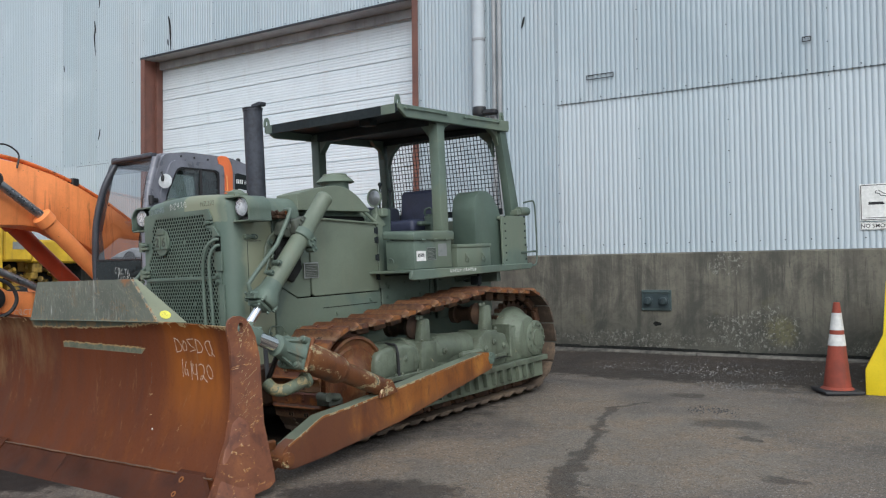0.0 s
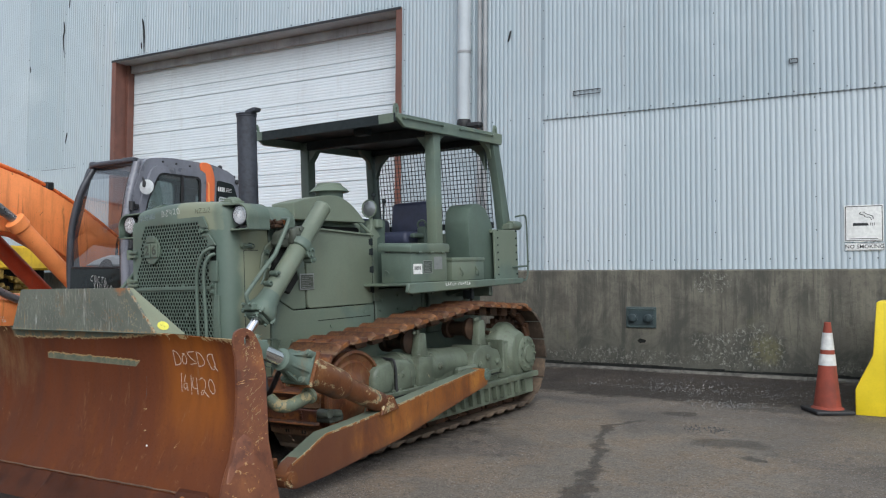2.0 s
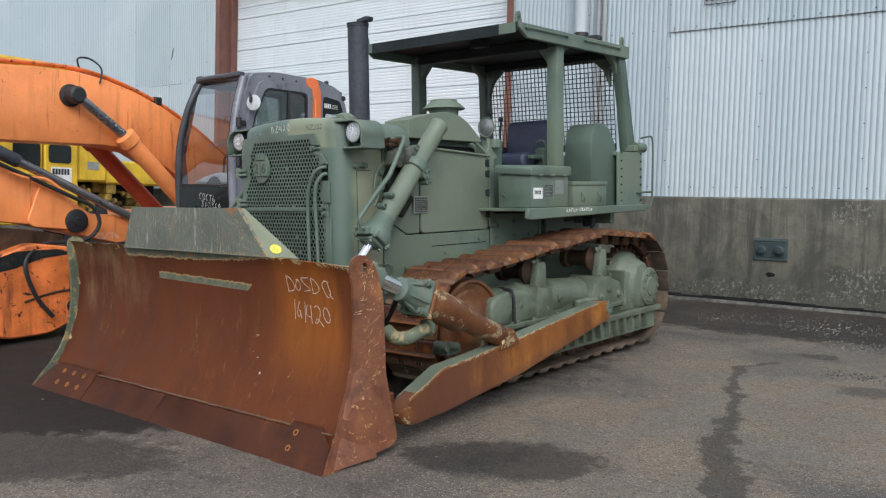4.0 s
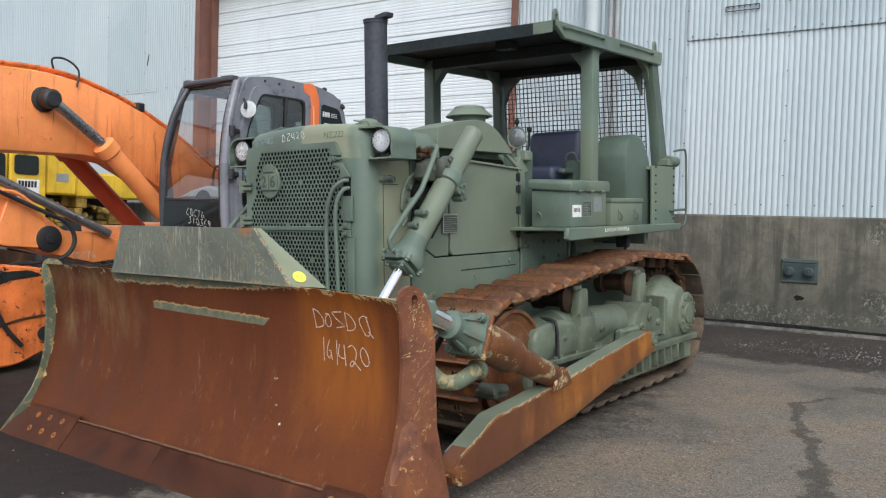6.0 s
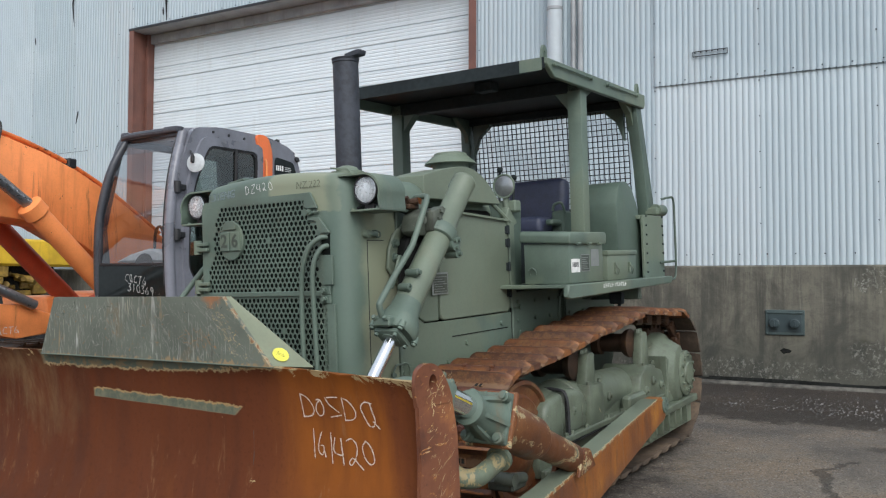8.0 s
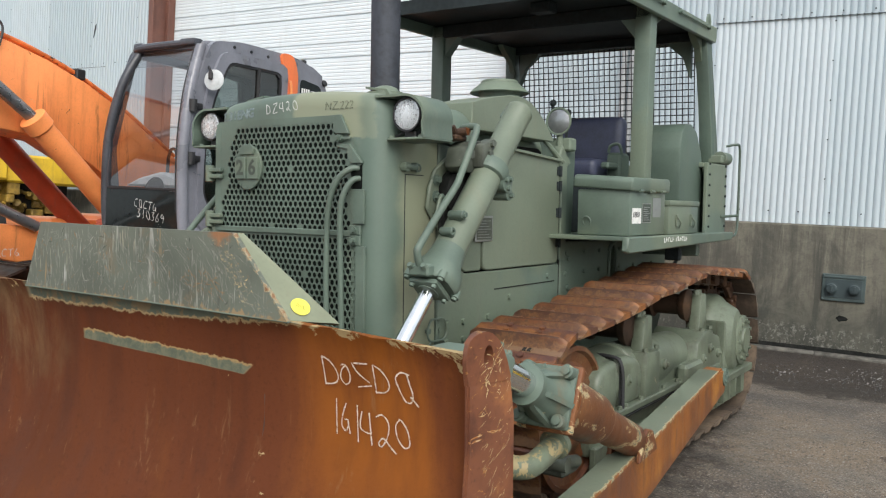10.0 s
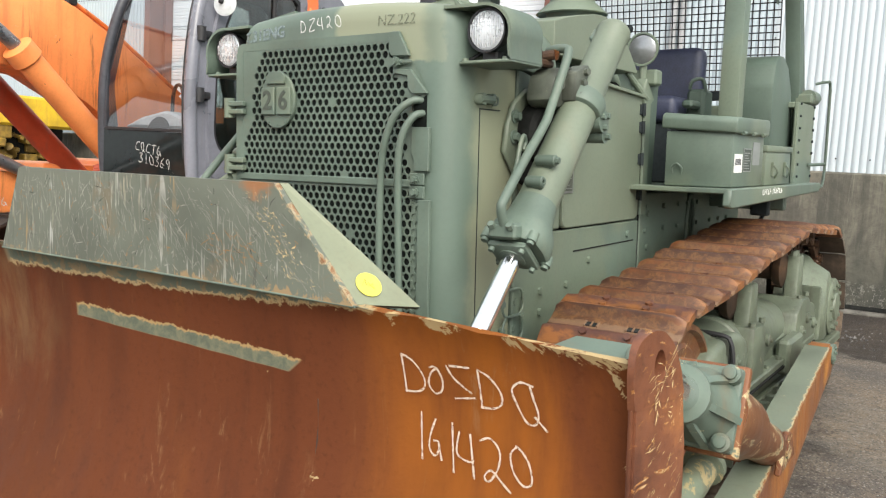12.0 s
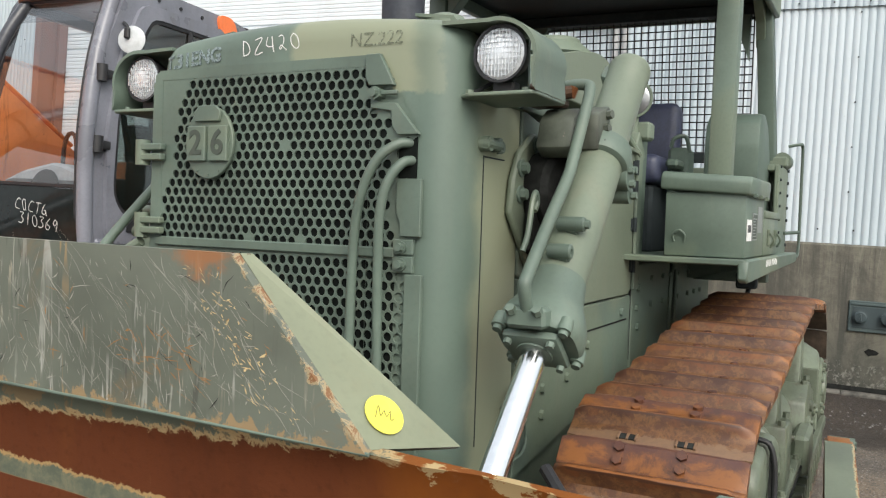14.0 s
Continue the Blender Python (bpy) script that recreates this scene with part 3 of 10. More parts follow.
def lettering(name, text, size, m, material, parent, label="", bold=0.0, shear=0.0, spacing=1.0):
    c = bpy.data.curves.new(name, "FONT")
    c.body, c.size, c.extrude, c.offset, c.shear, c.space_character = text, size, 0.0008, bold, shear, spacing
    c.align_x, c.align_y = "CENTER", "CENTER"
    tmp = bpy.data.objects.new(name, c)
    me = bpy.data.meshes.new_from_object(tmp)
    bpy.data.objects.remove(tmp)
    me.materials.clear()
    me.materials.append(material)
    me.transform(m)
    ob = new(name, me)
    ob.parent = parent
    if label:
        ob["label"] = label
    return ob

# hand-drawn chalk characters: strokes in a unit box
GLYPHS = {
    "D": [[(0.02, 1), (0.1, 0.5), (0.16, 0)], [(0, 1), (0.45, 0.88), (0.85, 0.55), (0.9, 0.25), (0.6, 0.08), (0.1, 0.04)]],
    "O": [[(0.2, 0.95), (0.6, 1), (0.95, 0.6), (0.9, 0.15), (0.5, 0), (0.15, 0.3), (0.3, 0.75), (0.7, 1)]],
    "S": [[(0.85, 1), (0.2, 0.95)], [(0.1, 0.95), (0.3, 0.65), (0.6, 0.42), (0.9, 0.25)], [(1, 0.14), (0.35, 0.0)]],
    "Q": [[(0.6, 0.95), (0.25, 1), (0.02, 0.8), (0.15, 0.5), (0.45, 0.1), (0.7, 0.12), (0.75, 0.35), (0.6, 0.7), (0.5, 0.95)], [(0.65, 0.28), (1, 0)]],
    "1": [[(0.4, 1), (0.5, 0.5), (0.6, 0)]],
    "G": [[(0.45, 1), (0.15, 0.6), (0.1, 0.25), (0.5, 0.08), (0.75, 0.25), (0.7, 0.45), (0.35, 0.45)], [(0.72, 0.42), (1, 0)]],
    "4": [[(0.12, 1), (0.05, 0.5), (0.6, 0.36), (0.9, 0.42)], [(0.65, 1), (0.8, 0.5), (0.95, 0)]],
    "2": [[(0, 0.9), (0.3, 1), (0.6, 0.8), (0.6, 0.45), (0.35, 0.12), (0.2, 0.2), (0.4, 0.35), (0.75, 0.15), (1, 0)]],
    "0": [[(0.3, 1), (0.02, 0.75), (0.2, 0.3), (0.65, 0.02), (1, 0.15), (0.85, 0.6), (0.5, 0.9), (0.2, 1)]],
    "Z": [[(0.05, 0.95), (0.85, 1), (0.1, 0.05), (1, 0.1)]],
    "C": [[(0.9, 0.9), (0.5, 1), (0.1, 0.6), (0.2, 0.15), (0.9, 0.1)]],
    "T": [[(0, 0.95), (1, 1)], [(0.5, 0.97), (0.45, 0)]],
    "3": [[(0.1, 0.95), (0.8, 0.95), (0.45, 0.6), (0.9, 0.35), (0.6, 0.02), (0.05, 0.1)]],
    "6": [[(0.7, 1), (0.2, 0.55), (0.15, 0.15), (0.6, 0.0), (0.85, 0.3), (0.3, 0.45)]],
    "9": [[(0.85, 0.75), (0.4, 1), (0.15, 0.7), (0.5, 0.5), (0.85, 0.8), (0.8, 0)]],
}


def chalk_letter(ch, w, h, m, material, parent, thick=0.006, seed=0):
    """One chalk character of flat, uneven strokes in the local x-y plane."""
    rnd = random.Random(seed * 7 + ord(ch))
    bm = B()
    for k, stroke in enumerate(GLYPHS[ch]):
        line = smooth_line([(x * w, y * h, 0.0002 * k) for x, y in stroke], 5)
        sides = []
        for i, p in enumerate(line):
            d = (line[min(i + 1, len(line) - 1)] - line[max(i - 1, 0)]).normalized()
            n = Vector((-d.y, d.x, 0)) * thick * 0.5 * rnd.uniform(0.65, 1.2)
            sides.append((bm.verts.new(m @ (p + n)), bm.verts.new(m @ (p - n))))
        for a, b in zip(sides, sides[1:]):
            bm.faces.new((a[0], b[0], b[1], a[1]))
    return part("chalk_letter", bm, material, parent, "white chalk character", 0)


def ring_panel(bm, outer, hole, x0, x1, k=96):
    """A plate with an opening: joins two loops with quads by sampling both."""
    def sample(loop, cx, cy):
        out = []
        for i in range(k):
            a = i * math.tau / k
            d = Vector((math.cos(a), math.sin(a)))
            best = 0
            for p, q in zip(loop, loop[1:] + loop[:1]):
                e = Vector((q[0] - p[0], q[1] - p[1]))
                den = d.x * e.y - d.y * e.x
                if abs(den) < 1e-9:
                    continue
                w = Vector((p[0] - cx, p[1] - cy))
                t = (w.x * e.y - w.y * e.x) / den
                u = (w.x * d.y - w.y * d.x) / den
                if t > 0 and -1e-6 <= u <= 1 + 1e-6:
                    best = max(best, t)
            out.append((cx + d.x * best, cy + d.y * best))
        return out
    cx = sum(p[0] for p in hole) / len(hole)
    cy = sum(p[1] for p in hole) / len(hole)
    loops = [sample(outer, cx, cy), sample(hole, cx, cy)]
    rows = [[bm.verts.new((x, *p)) for p in loops[i]] for x, i in ((x0, 0), (x1, 0), (x1, 1), (x0, 1))]
    for a in range(4):
        b = (a + 1) % 4
        for i in range(k):
            j = (i + 1) % k
            bm.faces.new((rows[a][i], rows[a][j], rows[b][j], rows[b][i]))
    bmesh.ops.recalc_face_normals(bm, faces=bm.faces[:])
    return bm


def rounded(loop, r=0.07, steps=5):
    """Loop with its corners rounded off."""
    out = []
    k = len(loop)
    for i in range(k):
        p, o, q = Vector(loop[i - 1]), Vector(loop[i]), Vector(loop[(i + 1) % k])
        a = o + (p - o).normalized() * min(r, (p - o).length * 0.45)
        b = o + (q - o).normalized() * min(r, (q - o).length * 0.45)
        for s in range(steps + 1):
            t = s / steps
            out.append(tuple((1 - t) ** 2 * a + 2 * t * (1 - t) * o + t * t * b))
    return out


# ---- the setting: sloping yard, shed wall on a concrete plinth, high roller door ----
def ground_z(x, y):
    """The yard falls gently from the wall towards the camera, and a little to the side under the bulldozer."""
    z = 0.03 * (max(y, -6.0) - 7.0) if y < 11.7 else 0.141
    z += 0.2 * min(0.6, max(0.0, y - 11.0))
    return z + 0.0227 * min(0.0, max(x + 4.3, -5.0))


def sheet_of_ground():
    xs = [-90, -60, -40, -30, -24] + [-20 + 0.5 * i for i in range(53)] + [8, 12, 20, 35, 60, 90]
    ys = [-90, -50, -25, -12, -6] + [-5 + 0.5 * i for i in range(32)] + [10.8, 11.0, 11.15, 11.3, 11.45, 11.6, 11.7, 12.5, 20, 50, 120]
    verts = [(x, y, ground_z(x, y)) for y in ys for x in xs]
    w = len(xs)
    faces = [(j * w + i, j * w + i + 1, (j + 1) * w + i + 1, (j + 1) * w + i) for j in range(len(ys) - 1) for i in range(w - 1)]
    me = bpy.data.meshes.new("ground")
    me.from_pydata(verts, [], faces)
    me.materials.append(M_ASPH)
    me.polygons.foreach_set("use_smooth", [True] * len(faces))
    return tagged(new("ground", me), "worn grey asphalt yard with damp patches, painted shade under machines and grit", "ground", kind="structure")


sheet_of_ground()


def chips(name, label, spots, size, seed, material):
    rnd = random.Random(seed)
    verts, faces = [], []
    for x, y in spots(rnd):
        s = size * rnd.uniform(0.4, 1.3)
        z = ground_z(x, y)
        b = len(verts)
        a = rnd.uniform(0, 6.28)
        for i in range(4):
            verts.append((x + s * math.cos(a + i * 1.57) * rnd.uniform(0.6, 1.2), y + s * math.sin(a + i * 1.57) * rnd.uniform(0.6, 1.2), z - 0.002))
        verts.append((x + rnd.uniform(-0.3, 0.3) * s, y, z + s * rnd.uniform(0.4, 0.9)))
        faces += [(b, b + 1, b + 4), (b + 1, b + 2, b + 4), (b + 2, b + 3, b + 4), (b + 3, b, b + 4)]
    me = bpy.data.meshes.new(name)
    me.from_pydata(verts, [], faces)
    me.materials.append(material)
    tagged(new(name, me), label, "gravel", kind="stuff")


chips("gravel", "loose grit and rubble along the foot of the wall", lambda r: [(r.gauss(-2.7, 0.9), 11.0 + r.gauss(0, 0.16)) for _ in range(500)] + [(r.gauss(-2.2, 0.35), r.gauss(9.95, 0.16)) for _ in range(260)], 0.014, 11, M_GRIT)
chips("gravel", "scattered pale grit on the yard", lambda r: [(r.gauss(-2.0, 1.1), r.gauss(9.3, 0.9)) for _ in range(900)] + [(r.uniform(-9, 1), r.uniform(2, 11)) for _ in range(900)], 0.009, 12, M_GRIT)
chips("gravel", "dark broken asphalt crumbs", lambda r: [(r.gauss(-2.2, 0.13), r.gauss(8.4, 0.09)) for _ in range(160)] + [(r.uniform(-6, 0), r.uniform(10.4, 11.4)) for _ in range(900)], 0.013, 13, M_WET)

WALL_Y, CONC_Y, CONC_TOP, EAVES = 11.866, 11.655, 1.685, 8.68
GAR_L, GAR_R, GAR_TOP, GAR_Y = -15.2, -8.0, 6.2, 12.29
WEST, EAST = -33.0, 7.46


def solid_wall():
    bm = B()
    quad_box(bm, (WEST, WALL_Y + 0.03, CONC_TOP - 0.2), (GAR_L, 12.6, EAVES))
    quad_box(bm, (GAR_R, WALL_Y + 0.03, CONC_TOP - 0.2), (EAST, 12.6, EAVES))
    quad_box(bm, (GAR_L, WALL_Y + 0.03, GAR_TOP), (GAR_R, 12.6, EAVES))
    ob = part("wall_north", bm, M_SHEET, angle=0)
    return tagged(ob, "shed wall clad in pale blue-grey corrugated steel sheets", "wall", kind="structure")


WALL = solid_wall()


def plinth(x0, x1):
    bm = B()
    prism(bm, [(CONC_Y, -0.6), (CONC_Y, CONC_TOP - 0.02), (CONC_Y + 0.02, CONC_TOP), (12.6, CONC_TOP), (12.6, -0.6)], "x", x0, x1)
    ob = part("plinth", bm, M_CONC, angle=0)
    bm = B()
    for k in range(int((x1 - x0) / 0.8)):
        a, c = x0 + 0.8 * k, x0 + 0.8 * k + 0.795
        out = 11.585 + 0.012 * math.sin(k * 2.3)
        prism(bm, [(out, 0.0), (out, 0.262 + 0.008 * math.sin(k * 1.7)), (out + 0.02, 0.285), (CONC_Y - 0.003, 0.296), (CONC_Y - 0.003, 0.0)], "x", a, c)
    part("footing", bm, M_FOOT, ob, "pale broken concrete ledge along the foot", 0)["kind"] = "stuff"
    bm = B()
    rnd = random.Random(int(x1 * 10) % 97)
    x = x0
    while x < x1 - 0.3:
        w = min(rnd.uniform(0.15, 0.5), x1 - x)
        quad_box(bm, (x, CONC_Y - 0.012, 0.298), (x + w, CONC_Y - 0.002, 0.318 + rnd.uniform(0, 0.025)))
        x += w
    part("crack", bm, M_DARK, ob, "dark gap along the footing", 0)["kind"] = "stuff"
    tagged(ob, "stained, spalled concrete plinth wall with a rough foot", "wall", kind="structure")
    return ob


plinth(GAR_R, EAST)
plinth(WEST, GAR_L)

sheets = {}


def cladding(x0, x1, z0, z1, proud=0.0, fresh=False):
    """One corrugated sheet."""
    w, h = round(x1 - x0, 3), round(z1 - z0, 3)
    if (w, h, fresh) not in sheets:
        n = max(2, round(w / 0.0711)) * 8
        verts, faces = [], []
        for i in range(n + 1):
            x = (w + 0.02) * i / n
            y = 0.017 * (abs(math.sin(i / 8 * math.pi)) ** 0.8 - 0.6) * -1.0
            verts += [(x, y, 0), (x, y, h), (x, y + 0.004, 0), (x, y + 0.004, h)]
        for i in range(n):
            a, b = 4 * i, 4 * i + 4
            faces += [(a, b, b + 1, a + 1), (a + 2, a + 3, b + 3, b + 2), (a, a + 2, b + 2, b), (a + 1, b + 1, b + 3, a + 3)]
        me = bpy.data.meshes.new("corrugated_sheet")
        me.from_pydata(verts, [], faces)
        me.materials.append(M_SHEETNEW if fresh else M_SHEET)
        me.polygons.foreach_set("use_smooth", [True] * len(faces))
        me.set_sharp_from_angle(angle=radians(65))
        sheets[w, h, fresh] = me
    ob = new("corrugated_sheet", sheets[w, h, fresh])
    ob.location = (x0, WALL_Y - 0.004 - proud, z0)
    ob.parent = WALL
    return ob


cuts = sorted([-5.345 + 1.28 * k for k in range(-21, 10)] + [GAR_L, GAR_R])
screws = B()
for x0, x1 in zip(cuts, cuts[1:]):
    if x1 - x0 < 0.02:
        continue
    inside = GAR_L - 0.01 < x0 and x1 < GAR_R + 0.01
    if inside:
        cladding(x0, x1, GAR_TOP, EAVES)
    elif x0 > -5.4:
        cladding(x0, x1, 4.012, EAVES, 0.03)
        cladding(x0, x1, CONC_TOP + 0.004, 4.02, 0.006, True)
    elif x1 < GAR_L + 0.01:
        cladding(x0, x1, 4.0, EAVES, 0.004 * (int(x0 * 7) % 3))
        cladding(x0, x1, CONC_TOP + 0.004, 4.01, 0.014)
    else:
        cladding(x0, x1, CONC_TOP + 0.004, EAVES)
    zs = [GAR_TOP + 0.06, EAVES - 0.3] if inside else [CONC_TOP + 0.14, 4.06]
    for z in zs:
        k = 0
        while x0 + 0.08 + 0.32 * k < x1:
            bolt(screws, (x0 + 0.08 + 0.32 * k, WALL_Y - (0.0118 if x0 < -5.4 else 0.0178 if z < 4 else 0.0418), z), (0, -1, 0), 0.0095, 0.008)
            k += 1
    for k in range(14 if not inside else 4):
        z = (2.2 if not inside else GAR_TOP + 0.4) + 0.44 * k
        bolt(screws, (x0 + 0.01, WALL_Y - (0.0118 if x0 < -5.4 else 0.0178 if z < 4 else 0.0418), z), (0, -1, 0), 0.0088, 0.008)
tagged(part("screw_heads", screws, M_BLACK, WALL, "dark fixing screws"), kind="stuff")

# eaves trim
bm = B()
quad_box(bm, (WEST, WALL_Y - 0.1, EAVES), (EAST, 12.7, EAVES + 0.16), 0.01)
tagged(part("eaves_trim", bm, M_FLASH), "grey metal flashing along the roof edge", "trim", kind="structure")
bm = B()
prism(bm, [(WALL_Y, EAVES + 0.16), (30, EAVES + 2.2), (30, EAVES + 2.0), (12.6, EAVES + 0.1)], "x", WEST, EAST)
tagged(part("roof", bm, M_FLASH), "shallow grey metal shed roof", "roof", kind="structure")


def mast(x, y, z):
    t = thing("roof_mast", "thin lattice mast standing on the shed roof", "mast", Matrix.Translation((x, y, z)))
    for dx in (-0.22, 0.22):
        part("upright", rod(B(), (dx, 0, 0), (dx * 0.5, 0, 2.6), 0.025, seg=6), M_GREYBOLT, t)
    for k in range(5):
        part("rung", rod(B(), (-0.22 + 0.02 * k, 0, 0.3 + 0.45 * k), (0.22 - 0.02 * k, 0, 0.55 + 0.45 * k), 0.014, seg=6), M_GREYBOLT, t)
    part("crossarm", rod(B(), (-1.5, 0, 0.25), (0.9, 0, 0.95), 0.03, seg=6), M_GREYBOLT, t)


mast(-23.3, 12.3, EAVES + 0.14)


def roller_door():
    d = thing("door_1", "closed white sectional roller door with ribbed panels", "door", kind="structure")
    z, k = 0.05, 0
    while z < GAR_TOP + 0.2:
        h = 0.66
        bm = B()
        prof = [(0, 0.004), (0.012, 0.0)]
        for q in (0.055, 0.11, 0.165):
            prof += [(q - 0.012, 0.0), (q - 0.005, 0.006), (q + 0.005, 0.006), (q + 0.012, 0.0)]
        prof += [(0.205, 0.0), (0.212, 0.022), (0.226, 0.022), (0.233, 0.0)]
        for q in (0.29, 0.345, 0.4, 0.455, 0.51, 0.565):
            prof += [(q - 0.012, 0.0), (q - 0.005, 0.005), (q + 0.005, 0.005), (q + 0.012, 0.0)]
        prof += [(0.632, 0.0), (0.64, 0.024), (0.657, 0.024)]
        pts = [(GAR_Y + y, zz) for zz, y in prof] + [(GAR_Y + 0.05, 0.657), (GAR_Y + 0.05, 0.0)]
        prism(bm, pts, "x", GAR_L + 0.02, GAR_R - 0.02)
        ob = part("door_panel", bm, M_DOOR, d, angle=0)
        ob.location = (0, 0, z)
        z += h
    return d


roller_door()


def door_frame():
    f = thing("door_frame", "rusty brown steel jambs and grey lintel around the roller door", "door frame", kind="structure")
    for x, s in ((GAR_L, 1), (GAR_R, -1)):
        bm = B()
        quad_box(bm, (min(x, x + s * 0.03), WALL_Y - 0.05, 0.0), (max(x, x + s * 0.03), GAR_Y - 0.004, GAR_TOP - 0.002), 0.004)
        quad_box(bm, (x - 0.05, WALL_Y - 0.055, 0.0), (x + 0.07, WALL_Y - 0.035, GAR_TOP - 0.002), 0.004)
        if s > 0:
            quad_box(bm, (x + 0.032, GAR_Y - 0.16, 0.0), (x + 0.1, GAR_Y - 0.006, GAR_TOP - 0.004), 0.004)
        part("jamb", bm, M_BROWN, f)
    bm = B()
    quad_box(bm, (GAR_L - 0.05, WALL_Y - 0.05, GAR_TOP - 0.03), (GAR_R + 0.05, GAR_Y - 0.003, GAR_TOP + 0.0), 0.004)
    quad_box(bm, (GAR_L + 0.1, GAR_Y - 0.1, GAR_TOP - 0.2), (GAR_R - 0.1, GAR_Y - 0.006, GAR_TOP - 0.035), 0.006)
    part("lintel", bm, M_FLASH, f, "grey sheet-metal soffit")
    bm = B()
    quad_box(bm, (GAR_L - 0.06, WALL_Y - 0.062, GAR_TOP - 0.034), (GAR_R + 0.06, WALL_Y - 0.052, GAR_TOP + 0.012), 0.003)
    part("drip_edge", bm, M_BLACK, f, "dark dented drip edge")


door_frame()


def wall_fittings():
    t = thing("downpipe", "round pale grey downpipe on the wall with a black boot", "downpipe")
    part("pipe", rod(B(), (-6.68, WALL_Y - 0.13, 4.1), (-6.68, WALL_Y - 0.13, EAVES - 0.003), 0.105, seg=24), M_PIPE, t)
    bm = B()
    lathe(bm, [(0.1, 0), (0.115, 0.03), (0.115, 0.1), (0.107, 0.14)], (-6.68, WALL_Y - 0.13, 3.98), (0, 0, 1), 20)
    quad_box(bm, (-6.6, WALL_Y - 0.2, 3.98), (-6.36, WALL_Y - 0.06, 4.06), 0.02)
    part("boot", bm, M_BLACK, t, "black outlet boot")
    for z in (5.2, 7.2):
        bm = B()
        lathe(bm, [(0.106, 0), (0.112, 0.0), (0.112, 0.04), (0.106, 0.04)], (-6.68, WALL_Y - 0.13, z), (0, 0, 1), 24)
        quad_box(bm, (-6.72, WALL_Y - 0.03, z), (-6.64, WALL_Y + 0.01, z + 0.04))
        part("strap", bm, M_FLASH, t)
    t = thing("conduit", "dull grey conduits running up the wall", "conduit")
    for x in (-6.44, -6.34):
        part("pipe", rod(B(), (x, WALL_Y - 0.05, CONC_TOP), (x, WALL_Y - 0.05, EAVES - 0.003), 0.035, seg=14), M_FLASH, t)
    for x0, x1, z0, z1 in ((-4.845, -4.415, 4.335, 4.4), (-1.8, -1.69, 4.44, 4.5)):
        t = thing("wall_bracket", "small screwed metal bracket strip on the cladding", "bracket")
        bm = B()
        quad_box(bm, (x0, WALL_Y - 0.03 - 0.034, z0 - 0.004), (x1, WALL_Y - 0.03 - 0.022, z0 + 0.006), 0.002)
        quad_box(bm, (x0, WALL_Y - 0.03 - 0.034, z1 - 0.006), (x1, WALL_Y - 0.03 - 0.022, z1 + 0.004), 0.002)
        for x in (x0, x1 - 0.008):
            quad_box(bm, (x, WALL_Y - 0.03 - 0.033, z0), (x + 0.008, WALL_Y - 0.03 - 0.021, z1), 0.002)
        part("frame", bm, M_BLACK, t)
        bm = B()
        for k in range(max(2, int((x1 - x0) / 0.07))):
            bolt(bm, (x0 + 0.03 + 0.07 * k, WALL_Y - 0.03 - 0.02, z1 - 0.012), (0, -1, 0), 0.009, 0.016)
        part("screws", bm, M_BLACK, t)
    t = thing("wall_plate", "green-painted steel plate with two round caps bolted on the plinth", "plate")
    y = CONC_Y
    part("plate", quad_box(B(), (-3.985, y - 0.022, 0.862), (-3.555, y, 1.158), 0.006), M_TEAL, t)
    part("fold", quad_box(B(), (-3.965, y - 0.034, 1.115), (-3.575, y - 0.023, 1.135), 0.003), M_TEAL, t)
    # raised panel; its darker colour draws the shading of a recess
    part("field", quad_box(B(), (-3.95, y - 0.027, 0.9), (-3.59, y - 0.0225, 1.1), 0.002), M_TEALDK, t, "darker raised panel painted as a shaded recess", 0)
    for x in (-3.885, -3.66):
        bm = B()
        lathe(bm, [(0.07, 0), (0.072, 0.014), (0.056, 0.016), (0.058, 0.05), (0.046, 0.062), (0.02, 0.064)], (x, y - 0.026, 1.0), (0, -1, 0), 20)
        quad_box(bm, (x - 0.012, y - 0.098, 0.965), (x + 0.012, y - 0.088, 1.035), 0.004)
        part("cap", bm, M_TEALDK, t)
    bm = B()
    for x in (-3.97, -3.57):
        for z in (0.88, 1.14):
            bolt(bm, (x, y - 0.02, z), (0, -1, 0), 0.012, 0.012)
    part("bolts", bm, M_TEAL, t)
    # the plinth is uncut: a flat dark patch paints the hole's shade
    bm = B()
    prism(bm, [(-3.83, 0.68), (-3.79, 0.71), (-3.74, 0.7), (-3.7, 0.68), (-3.72, 0.655), (-3.76, 0.65), (-3.79, 0.64), (-3.81, 0.66)], "y", y - 0.004, y + 0.002)
    tagged(part("wall_hole", bm, M_DARK, angle=0), "flat dark patch painted as a shaded broken hole in the concrete plinth", "hole", kind="structure")
    # torn places in the cladding
    for pts in (((-16.93, 7.32), (-16.9, 7.1), (-16.94, 6.95), (-16.88, 6.5)), ((-14.38, 7.0), (-14.33, 6.75), (-14.31, 6.25)), ((-16.72, 4.8), (-16.78, 4.55)),
                ((-18.1, 6.45), (-18.08, 6.3)), ((-16.73, 7.86), (-16.76, 7.6)), ((-5.9, 5.5), (-5.95, 5.32)), ((-3.44, 4.68), (-3.44, 4.57)), ((-14.4, 6.5), (-14.39, 6.36))):
        bm = B()
        line = smooth_line([(x, WALL_Y - 0.019, z) for x, z in pts], 5)
        rows = []
        for i, p in enumerate(line):
            w = 0.006 + 0.022 * math.sin(math.pi * min(1, 0.1 + i / len(line))) * (1 if len(pts) > 2 else 0.6)
            rows.append([bm.verts.new((p.x + s * w, p.y, p.z)) for s in (-1, 1)])
